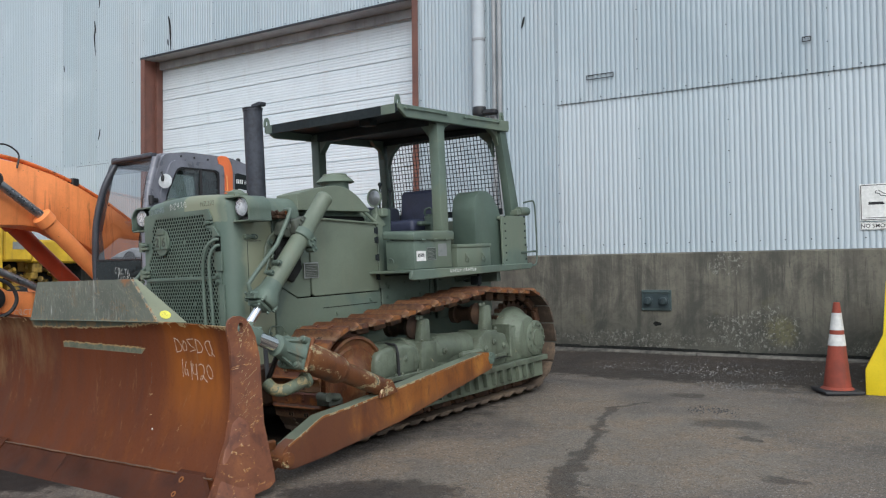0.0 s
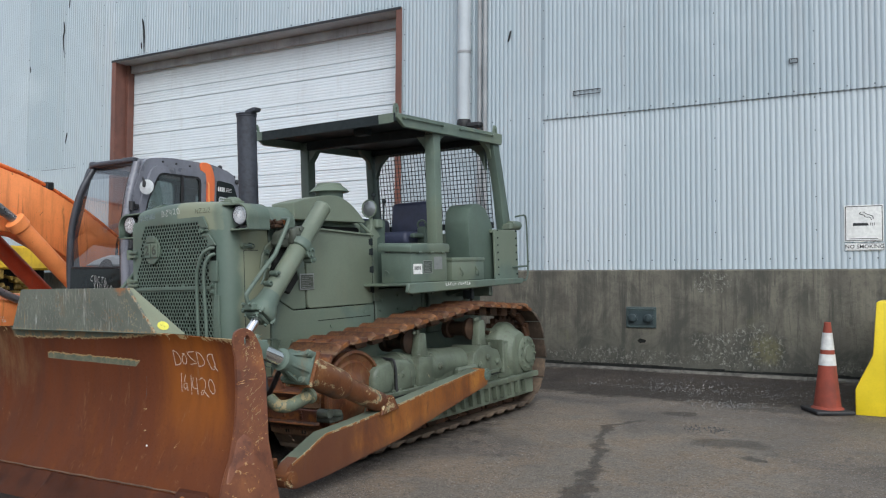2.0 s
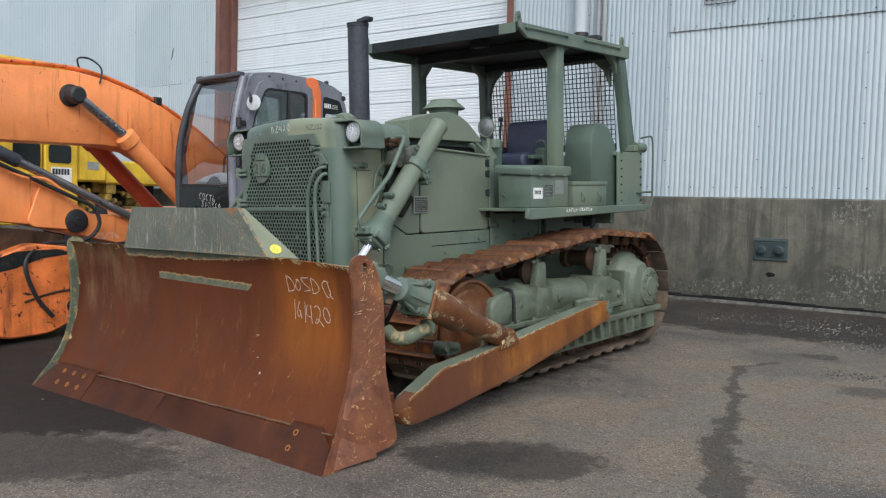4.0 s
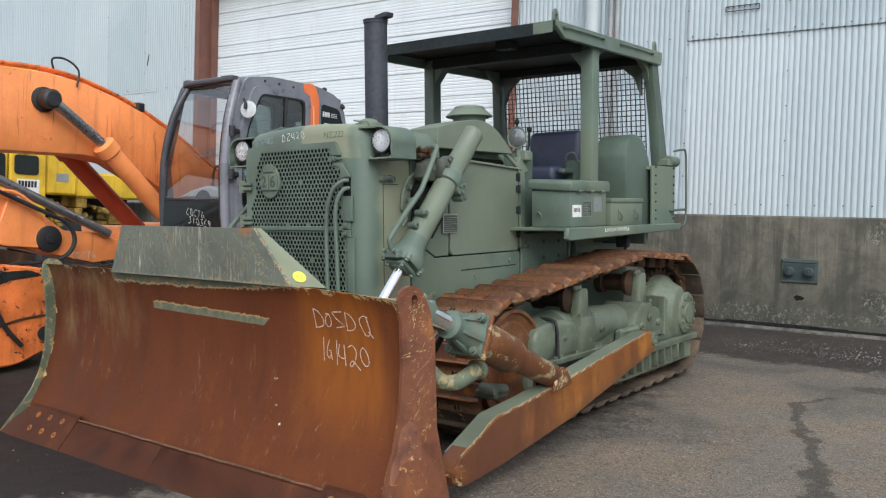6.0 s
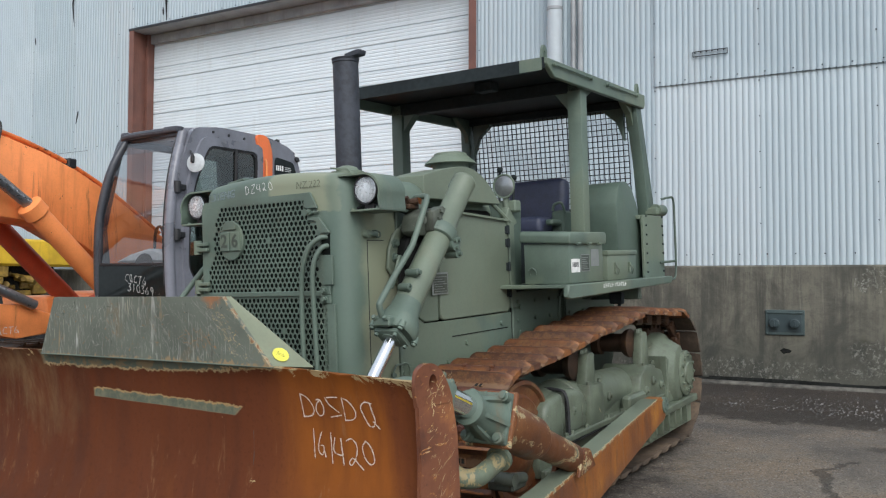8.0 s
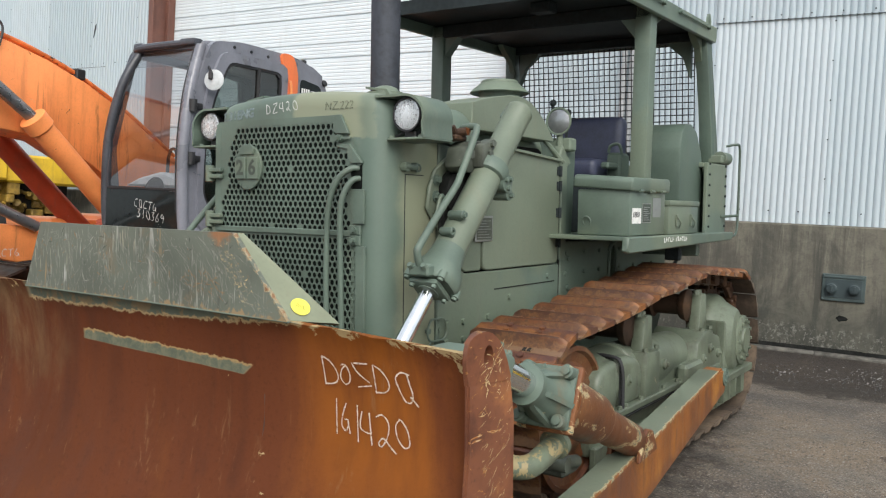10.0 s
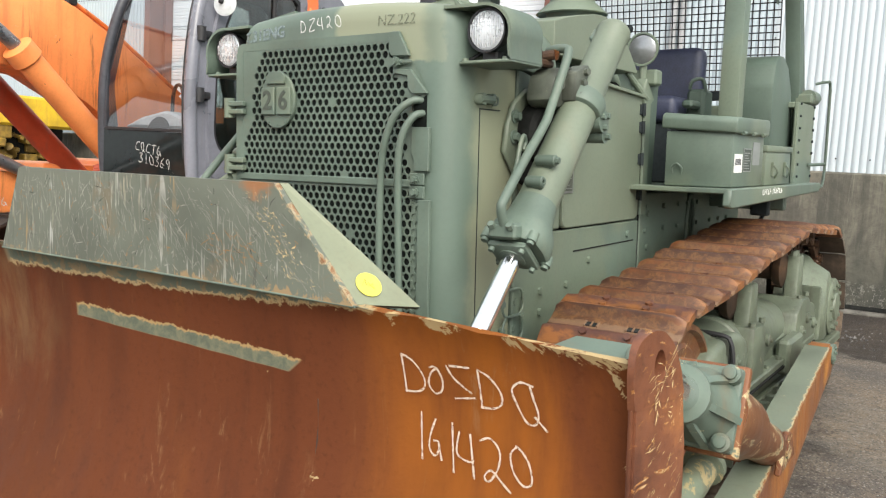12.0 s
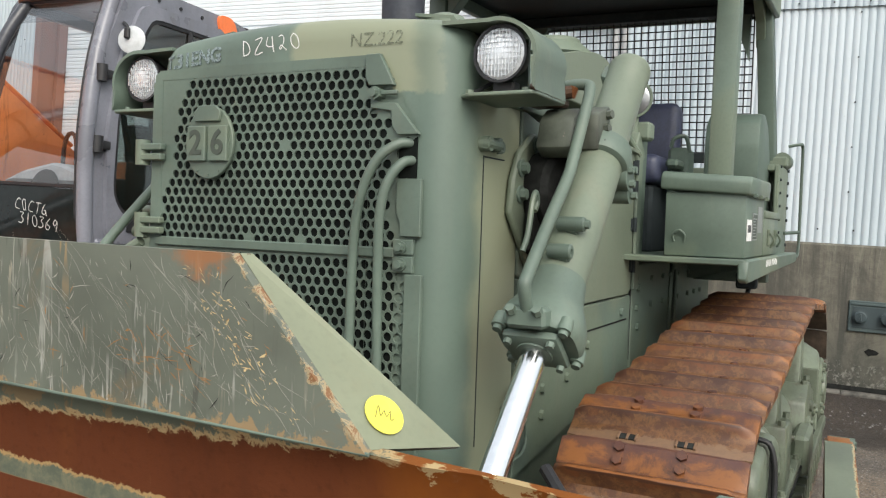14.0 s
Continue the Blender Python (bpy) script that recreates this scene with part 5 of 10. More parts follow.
def headlamp(s):
    lamp = dp("headlamp", lathe(B(), [(0.05, 0.02), (0.078, -0.05), (0.083, -0.075), (0.085, -0.09), (0.078, -0.09), (0.074, -0.078)], (s * 0.727, 0.2, 2.1), (0, 1, 0), 28), M_BLACK, None, "headlamp with clear ribbed lens and black rim")
    part("lens", lathe(B(), [(0.076, 0.0), (0.075, -0.004), (0.05, -0.012), (0.02, -0.017), (0.001, -0.018)], (s * 0.727, 0.122, 2.1), (0, 1, 0), 28), M_LENS, lamp, "clear ribbed lens")
    bm = B()
    for k in range(-6, 7):
        h = math.sqrt(max(0.0, 0.07 ** 2 - (k * 0.011) ** 2))
        quad_box(bm, (s * 0.727 + k * 0.011 - 0.001, 0.1035, 2.1 - h), (s * 0.727 + k * 0.011 + 0.001, 0.108, 2.1 + h))
    for k in range(-4, 5):
        h = math.sqrt(max(0.0, 0.07 ** 2 - (k * 0.016) ** 2))
        quad_box(bm, (s * 0.727 - h, 0.1038, 2.1 + k * 0.016 - 0.0008), (s * 0.727 + h, 0.107, 2.1 + k * 0.016 + 0.0008))
    part("lens_ribs", bm, M_LENS, lamp, "", 0)
    # guard: arched plate around the lamp with a shelf below
    outer, inner = [], []
    for k in range(13):
        a = -0.3 + (math.pi / 2 + 0.3 + 0.2) * k / 12
        outer.append((s * (0.725 + 0.13 * math.cos(a)), 2.085 + 0.115 * math.sin(a)))
        inner.append((s * (0.725 + 0.118 * math.cos(a)), 2.085 + 0.103 * math.sin(a)))
    outer = [(s * (0.725 + 0.13), 1.985)] + outer + [(s * 0.55, 2.2)]
    inner = [(s * (0.725 + 0.118), 2.0)] + inner + [(s * 0.55, 2.188)]
    bm = B()
    k = len(outer)
    rows = [[bm.verts.new((x, y, z)) for x, z in ring] for ring, y in ((outer, 0.08), (outer, 0.33), (inner, 0.33), (inner, 0.08))]
    for a in range(4):
        for i in range(k - 1):
            bm.faces.new((rows[a][i], rows[a][i + 1], rows[(a + 1) % 4][i + 1], rows[(a + 1) % 4][i]))
    for i in (0, k - 1):
        bm.faces.new([rows[a][i] for a in range(4)])
    bmesh.ops.recalc_face_normals(bm, faces=bm.faces[:])
    part("lamp_guard", bm, M_GREEN, lamp)
    bm = B()
    prism(bm, [(s * 0.6, 0.12), (s * 0.64, 0.085), (s * 0.84, 0.08), (s * 0.854, 0.095), (s * 0.854, 0.33), (s * 0.6, 0.33)], "z", 1.974, 1.986, 0.003)
    for x in (0.63, 0.81):
        bolt(bm, (s * x, 0.12, 1.985), (0, 0, 1), 0.013, 0.014)
    part("lamp_shelf", bm, M_GREEN, lamp)
    part("strap", prism(B(), [(s * 0.56, 2.19), (s * 0.56, 2.2), (s * 0.52, 2.25), (s * 0.38, 2.27), (s * 0.38, 2.26), (s * 0.51, 2.238)], "y", 0.21, 0.33), M_GREEN, lamp, "", 0)
    part("back_plate", quad_box(B(), (min(s * 0.6, s * 0.74), 0.3, 1.985), (max(s * 0.6, s * 0.74), 0.315, 2.18)), M_GREEN, lamp, "", 0)
    part("bracket", quad_box(B(), (s * 0.727 - 0.035, 0.14, 1.985), (s * 0.727 + 0.035, 0.19, 2.025), 0.006), M_BLACK, lamp)
    bm = B()
    tube(bm, [(s * 0.68, 0.2, 2.04), (s * 0.63, 0.16, 2.0), (s * 0.6, 0.2, 2.03)], 0.006, 6, 6)
    part("cable", bm, M_BLACK, lamp)


headlamp(1)
headlamp(-1)

# -- engine hood, cowl, stack --
def barrel(r, half, top, low):
    """Cross-section of a hood with rounded shoulders."""
    arc = [(half - r + r * math.cos(a), top - r + r * math.sin(a)) for a in (0.0, 0.26, 0.52, 0.79, 1.05, 1.31, 1.57)]
    return [(-half, low)] + [(-x, z) for x, z in arc] + [(x, z) for x, z in reversed(arc)] + [(half, low)]


bm = B()
prism(bm, barrel(0.17, 0.648, 2.213, 1.99), "y", 0.4, 0.855, 0.012, 2)
prism(bm, barrel(0.14, 0.5, 2.17, 1.9), "y", 0.855, 1.95)
hood = dp("hood", bm, None, None, "", 40)
bm = B()
quad_box(bm, (0.64, 0.475, 1.99), (0.652, 0.485, 2.05), 0.002)
part("hood_seam", bm, M_GREENDK, hood)

bm = B()
prism(bm, [(0.852, 2.095), (0.852, 2.248), (0.97, 2.278), (1.1, 2.306), (1.28, 2.336), (1.37, 2.343), (1.46, 2.338), (1.55, 2.318), (1.63, 2.285), (1.7, 2.243), (1.77, 2.19), (1.865, 2.11), (1.86, 2.095)], "x", 0.35, 0.632, 0.004)
dp("cowl", bm, M_OLIVE, None, "flat-sided green air-intake cowl", 30)

bm = B()
lathe(bm, [(0.14, -0.28), (0.14, -0.04), (0.145, -0.028), (0.196, -0.036), (0.203, -0.03), (0.198, -0.022), (0.138, 0.03), (0.13, 0.034), (0.128, 0.048), (0.118, 0.055), (0.05, 0.06), (0.001, 0.061)], (0.27, 1.75, 2.455), (0, 0, 1), 32)
dp("precleaner", bm, None, None, "mushroom-shaped air precleaner")

bm = B()
lathe(bm, [(0.095, 0), (0.095, 0.98), (0.1, 0.985), (0.1, 1.0), (0.088, 1.0), (0.085, 0.9)], (-0.19, 1.08, 2.18), (0, 0, 1), 24)
stack = dp("exhaust_pipe", bm, M_STACK, None, "dark sooty exhaust stack with a rain flap")
bm = B()
lathe(bm, [(0.1, 0), (0.105, 0.012), (0.02, 0.022)], (-0.19, 1.08, 3.182), (0, 0, 1), 24)
prism(bm, [(-0.17, 3.19), (-0.03, 3.2), (-0.02, 3.235), (-0.06, 3.24), (-0.17, 3.225)], "y", 1.04, 1.12, 0.006)
part("rain_flap", bm, M_STACK, stack)
bm = B()
lathe(bm, [(0.14, 0), (0.14, 0.03), (0.1, 0.05)], (-0.19, 1.08, 2.17), (0, 0, 1), 24)
part("collar", bm, M_STACK, stack)

# -- engine bay sides --
dp("engine_block", quad_box(B(), (-0.52, 0.55, 0.6), (0.52, 1.93, 2.06), 0.03), M_DARK, None, "dark oily engine behind the panels")
for s in (1, -1):
    x0, x1 = sorted((s * 0.615, s * 0.645))
    bm = B()
    prism(bm, [(0.98, 1.32), (0.99, 1.29), (1.02, 1.278), (1.9, 1.278), (1.94, 1.3), (1.95, 1.97), (1.0, 2.02), (0.98, 2.0)], "x", x0, x1, 0.006)
    door = dp("engine_door", bm, M_OLIVE, None, "green engine side door")
    bm = B()
    prism(bm, [(0.99, 2.012), (0.99, 2.03), (1.95, 1.98), (1.95, 1.962)], "x", *sorted((s * 0.6, s * 0.668)), 0.003)
    part("top_flange", bm, M_OLIVE, door, "pale worn top flange")
    for z in (1.42, 1.62, 1.8, 1.9):
        bm = B()
        rod(bm, (s * 0.655, 1.935, z - 0.035), (s * 0.655, 1.935, z + 0.035), 0.012, seg=8)
        quad_box(bm, (min(s * 0.64, s * 0.653), 1.9, z - 0.03), (max(s * 0.64, s * 0.653), 1.96, z + 0.03), 0.003)
        part("hinge", bm, M_GREENDK, door)
    bm = B()
    prism(bm, [(0.53, 0.72), (1.97, 0.9), (1.97, 1.27), (0.8, 1.27), (0.53, 1.42)], "x", x0 - s * 0.006, x1 - s * 0.006, 0.006)
    lower = dp("side_panel", bm)
    bm = B()
    prism(bm, [(0.53, 1.43), (0.806, 1.279), (0.972, 1.279), (0.972, 1.75), (0.8, 1.95), (0.53, 2.0)], "x", x0 - s * 0.012, x1 - s * 0.012, 0.006)
    dp("side_panel", bm)
    bm = B()
    quad_box(bm, (s * 0.636 - 0.004, 1.12, 1.155), (s * 0.636 + 0.006, 1.9, 1.162))
    quad_box(bm, (s * 0.636 - 0.004, 1.96, 0.95), (s * 0.636 + 0.006, 1.966, 1.3))
    part("panel_gap", bm, M_DARK, lower, "", 0)
    bm = B()
    for y, z in ((0.62, 1.0), (0.62, 0.9), (0.78, 1.0), (0.78, 0.9), (1.3, 1.1), (1.8, 1.2), (1.05, 1.0), (2.1, 1.3), (2.1, 1.1)):
        bolt(bm, (s * 0.632, y, z), (s, 0, 0), 0.02, 0.022)
    part("bolts", bm, M_GREEN, lower)
# two raised clamp rings low on the visible side, grab handles, data plate
for z in (0.98, 0.86):
    bm = B()
    tube(bm, [(0.645, 0.5, z + 0.06), (0.66, 0.44, z + 0.06), (0.66, 0.41, z), (0.66, 0.44, z - 0.05), (0.66, 0.56, z - 0.05), (0.66, 0.59, z), (0.66, 0.56, z + 0.06), (0.645, 0.5, z + 0.06)], 0.006, 8, 4)
    bolt(bm, (0.625, 0.45, z), (1, 0, 0), 0.017, 0.022)
    bolt(bm, (0.625, 0.55, z), (1, 0, 0), 0.017, 0.022)
    dp("guard_ring", bm, M_GREEN, None, "green clamp ring with two bolts")
bm = B()
quad_box(bm, (0.646, 0.88, 1.45), (0.653, 1.07, 1.6), 0.002)
plate = dp("data_plate", bm, M_PLATE, None, "small riveted data plate")
bm = B()
quad_box(bm, (0.652, 0.893, 1.462), (0.6545, 1.057, 1.588))
part("plate_field", bm, M_YOKE, plate, "", 0)
bm = B()
for k in range(7):
    quad_box(bm, (0.654, 0.9, 1.472 + 0.016 * k), (0.6555, 1.048 - 0.025 * (k % 3), 1.476 + 0.016 * k))
part("print_lines", bm, M_PLATE, plate, "", 0)
# bracket knob and line on the shell flank
bm = B()
rod(bm, (0.61, 0.22, 1.85), (0.66, 0.22, 1.85), 0.024, seg=12)
rod(bm, (0.65, 0.2, 1.85), (0.65, 0.3, 1.85), 0.017, seg=10)
quad_box(bm, (0.62, 0.29, 1.83), (0.66, 0.31, 1.875), 0.004)
tube(bm, [(0.64, 0.31, 1.87), (0.65, 0.335, 1.86), (0.65, 0.335, 1.835), (0.64, 0.312, 1.83)], 0.005, 8, 5)
dp("catch", bm)
bm = B()
quad_box(bm, (0.624, 0.238, 0.9), (0.627, 0.2425, 1.815))
quad_box(bm, (0.624, 0.2425, 1.81), (0.627, 0.4, 1.8145))
dp("panel_gap", bm, M_GREENDK, SHELL, "", 0)
# gusset plate with bolts that carries the lift cylinder
for s in (1, -1):
    bm = B()
    prism(bm, [(0.4, 1.64), (0.42, 1.76), (0.47, 1.85), (0.58, 1.92), (0.82, 1.92), (0.9, 1.72), (0.74, 1.5), (0.6, 1.42), (0.52, 1.52)], "x", *sorted((s * 0.63, s * 0.655)), 0.008)
    gusset = dp("trunnion_bracket", bm, M_OLIVE)
    bm = B()
    for y, z in ((0.474, 1.793), (0.47, 1.705), (0.6, 1.88)):
        rod(bm, (s * 0.652, y, z), (s * 0.662, y, z), 0.03, seg=16)
        bolt(bm, (s * 0.66, y, z), (s, 0, 0), 0.02, 0.022)
    part("bolts", bm, M_GREEN, gusset)
    # cast yoke reaching from the gusset to the cylinder, bolted through, over a dark round trunnion housing
    bm = B()
    prism(bm, [(0.47, 1.86), (0.5, 1.96), (0.56, 2.0), (0.66, 2.0), (0.74, 1.95), (0.74, 1.88), (0.66, 1.84), (0.52, 1.83)], "x", *sorted((s * 0.7, s * 0.83)), 0.018, 2)
    prism(bm, [(0.56, 1.86), (0.56, 1.98), (0.68, 2.02), (0.76, 1.98), (0.76, 1.9), (0.68, 1.84)], "x", *sorted((s * 0.815, s * 0.89)), 0.012, 2)
    yoke = part("yoke", bm, M_YOKE, gusset, "grimy bare cast-metal yoke")
    # housing coloured near-black for the shadow behind the yoke
    part("trunnion_housing", lathe(B(), [(0.09, 0), (0.135, 0.01), (0.14, 0.03), (0.14, 0.1), (0.12, 0.12), (0.06, 0.125)], (s * 0.64, 0.64, 1.72), (s, -0.15, 0), 24), M_DARK, gusset, "round housing, near-black for the shadow it lies in")
    bm = B()
    lathe(bm, [(0.03, 0), (0.03, 0.008), (0.016, 0.009), (0.015, 0.0)], (s * 0.82, 0.545, 1.93), (s * 0.75, -0.66, 0), 14)
    for y, z in ((0.52, 1.92), (0.6, 1.985), (0.7, 1.99)):
        bolt(bm, (s * 0.83, y, z), (s, 0, 0), 0.017, 0.02)
    for z in (1.885, 1.935, 1.985):
        bolt(bm, (s * 0.888, 0.6 + 0.5 * (z - 1.885), z), (s, -0.2, 0.1), 0.017, 0.022)
    part("bolts", bm, M_YOKE, yoke)
    bm = B()
    quad_box(bm, (min(s * 0.66, s * 0.78), 0.47, 2.0), (max(s * 0.66, s * 0.78), 0.58, 2.03), 0.008)
    quad_box(bm, (min(s * 0.67, s * 0.72), 0.46, 2.03), (max(s * 0.67, s * 0.72), 0.53, 2.07), 0.008)
    rod(bm, (s * 0.65, 0.49, 2.03), (s * 0.8, 0.54, 2.05), 0.022, seg=10)
    for dx in (0.69, 0.75):
        bolt(bm, (s * dx, 0.5, 2.045), (0, -0.5, 0.8), 0.016, 0.035)
    part("pipe_clamp", bm, M_TRACKDK, gusset, "rusty pipe clamp")
    part("pipe_union", rod(B(), (s * 0.79, 0.555, 2.035), (s * 0.805, 0.55, 2.07), 0.017, seg=8), M_TRACK, gusset, "orange rusty pipe union")
    # raised plate whose black draws a grimy recess in shade
    bm = B()
    prism(bm, [(0.47, 1.52), (0.5, 1.7), (0.6, 1.8), (0.78, 1.78), (0.82, 1.55), (0.7, 1.42)], "x", *sorted((s * 0.665, s * 0.7)), 0.01)
    part("lower_boss", bm, M_DARK, gusset, "near-black plate painted as a grimy, shaded recess")

# -- lift cylinders --
for s in (1, -1):
    top, gland, foot = Vector((s * 0.87, 0.98, 2.2)), Vector((s * 0.86, 0.13, 1.23)), Vector((s * 0.85, -0.42, 0.61))
    d = (gland - top).normalized()
    frame_m = Matrix.Translation(top) @ Matrix((Vector((s, 0, 0)), d.cross(Vector((s, 0, 0))) * s, d)).transposed().to_4x4()

    def at(x, y, z):
        return frame_m @ Vector((x, y, z))
    bm = B()
    lathe(bm, [(0.04, -0.012), (0.066, -0.008), (0.076, 0.004), (0.08, 0.022), (0.076, 0.03), (0.077, 0.4), (0.083, 0.41), (0.084, 1.0), (0.09, 1.08), (0.094, 1.2)], top, d, 32)
    cyl = dp("lift_cylinder", bm, M_OLIVE, None, "long hydraulic blade-lift cylinder", 50)
    bm = B()
    prism(bm, [(-0.05, -0.01), (-0.09, 0.01), (-0.095, 0.07), (-0.07, 0.09), (-0.04, 0.06)], "y", -0.03, 0.03, 0.006)
    bm.transform(frame_m)
    part("end_lug", bm, M_GREEN, cyl)
    bm = B()
    lathe(bm, [(0.083, 0.43), (0.1, 0.437), (0.104, 0.45), (0.104, 0.5), (0.1, 0.512), (0.084, 0.52)], top, d, 28)
    ear = top + d * 0.53 + Vector((s * 0.045, 0.075, -0.02))
    rod(bm, ear - Vector((0.05, 0, 0)), ear + Vector((0.05, 0, 0)), 0.05, seg=18)
    rod(bm, ear + Vector((-0.045, 0.03, -0.06)), ear + Vector((0.045, 0.03, -0.06)), 0.034, seg=16)
    for a, c in ((0.022, 0.022), (-0.022, 0.018), (0.0, -0.026), (0.035, -0.065)):
        bolt(bm, ear + Vector((s * 0.048, a, c)), (s, 0, 0), 0.014, 0.02)
    part("trunnion_collar", bm, M_GREEN, cyl)
    # cylinder head: skirt that flares to one side, square bolted flange and gland plate
    o = top + d * 1.2
    bm = B()
    rings = []
    for z, rx, ry in ((1.02, 0.086, 0.086), (1.1, 0.098, 0.092), (1.16, 0.12, 0.1), (1.2, 0.128, 0.108), (1.235, 0.128, 0.108), (1.25, 0.118, 0.1)):
        ring = []
        for k in range(28):
            a = k * math.tau / 28
            cx_, cy_ = math.cos(a), math.sin(a)
            q = (abs(cx_) ** 3 + abs(cy_) ** 3) ** (-1 / 3) if z > 1.12 else 1.0
            ring.append(bm.verts.new(at(rx * cx_ * q, ry * cy_ * q, z)))
        rings.append(ring)
    for p, q in zip(rings, rings[1:]):
        for k in range(28):
            bm.faces.new((p[k], p[(k + 1) % 28], q[(k + 1) % 28], q[k]))
    bm.faces.new(rings[0][::-1])
    bm.faces.new(rings[-1])
    bmesh.ops.recalc_face_normals(bm, faces=bm.faces[:])
    head = part("gland", bm, M_GREEN, cyl, "bolted cast cylinder head", 40)
    bm = B()
    quad_box(bm, (-0.088, -0.08, 1.252), (0.088, 0.08, 1.285), 0.018, 2, frame_m)
    lathe(bm, [(0.056, 0.08), (0.053, 0.09), (0.039, 0.092)], o, d, 24)
    part("gland_plate", bm, M_GREEN, head)
    for x, y in ((0.1, 0.08), (0.1, -0.08), (-0.1, 0.08), (-0.1, -0.08)):
        bm = B()
        lathe(bm, [(0.02, -0.03), (0.022, 0.0), (0.022, 0.012), (0.015, 0.014), (0.014, 0.026), (0.002, 0.027)], at(x, y, 1.243), d, 12)
        part("bolt_boss", bm, M_GREEN, head)
    bm = B()
    for x, y in ((0.065, 0.06), (-0.065, 0.06), (0.065, -0.06), (-0.065, -0.06)):
        bolt(bm, at(x, y, 1.284), d, 0.013, 0.016)
    part("bolts", bm, M_GREEN, head)
    part("rod", rod(B(), o + d * 0.085, foot, 0.038, seg=24), M_CHROME, cyl, "bright chromed piston rod")
    bm = B()
    lathe(bm, [(0.05, 0), (0.075, 0.02), (0.075, 0.09), (0.05, 0.1)], foot - Vector((0.05, 0, 0)), (1, 0, 0), 16)
    part("rod_eye", bm, M_GREEN2, cyl)
    bm = B()
    tube(bm, [(s * 0.72, 0.63, 2.0), (s * 0.735, 0.6, 2.055), (s * 0.77, 0.56, 2.072), (s * 0.84, 0.555, 2.074), (s * 0.862, 0.54, 2.05), (s * 0.862, 0.47, 1.93), (s * 0.862, 0.395, 1.81), (s * 0.862, 0.355, 1.755), (s * 0.862, 0.2, 1.61), (s * 0.862, 0.06, 1.47), (s * 0.862, 0.035, 1.43), (s * 0.862, 0.06, 1.36)], 0.019, 12, 6)
    part("hydraulic_pipe", bm, M_GREENFLAT, cyl, "green hydraulic pipe along the cylinder")
    for q, long in ((0.87, 0.04), (0.98, 0.026)):
        o = top + d * q + Vector((s * 0.025, -0.075, 0.065))
        bm = B()
        lathe(bm, [(0.02, -0.045), (0.023, -0.04), (0.023, long), (0.019, long + 0.004), (0.009, long + 0.004), (0.008, long - 0.01)], o, (s, 0, 0), 16)
        if long > 0.03:
            bolt(bm, o + Vector((s * long, 0, 0)), (s, 0, 0), 0.015, 0.018)
        quad_box(bm, (-0.022, -0.02, -0.055), (0.022, 0.02, -0.005), 0.006, 1, Matrix.Translation(o) @ Vector((0, -0.75, 0.66)).to_track_quat("Z", "X").to_matrix().to_4x4())
        part("pipe_boss", bm, M_GREEN, cyl)
    bm = B()
    tube(bm, [(s * 0.73, 0.33, 1.52), (s * 0.735, 0.36, 1.58), (s * 0.73, 0.4, 1.68), (s * 0.73, 0.425, 1.71), (s * 0.73, 0.44, 1.68), (s * 0.73, 0.42, 1.65)], 0.01, 8, 5)
    part("hook", bm, M_GREEN, cyl)
    bm = B()
    quad_box(bm, (-0.06, -0.03, -0.03), (0.06, 0.03, 0.03), 0.01, 1, Matrix.Translation((s * 0.862, 0.07, 1.345)))
    for dx in (-0.04, 0.04):
        bolt(bm, (s * 0.862 + dx, 0.04, 1.36), (0, -0.7, 0.7), 0.016, 0.02)
    part("pipe_flange", bm, M_GREEN, cyl)

# -- blade --
PROFILE = [(-0.93, 1.235), (-0.905, 1.2), (-0.885, 1.13), (-0.87, 1.02), (-0.865, 0.9), (-0.87, 0.78), (-0.89, 0.66), (-0.92, 0.54), (-0.965, 0.42), (-1.02, 0.3), (-1.085, 0.19), (-1.13, 0.13)]


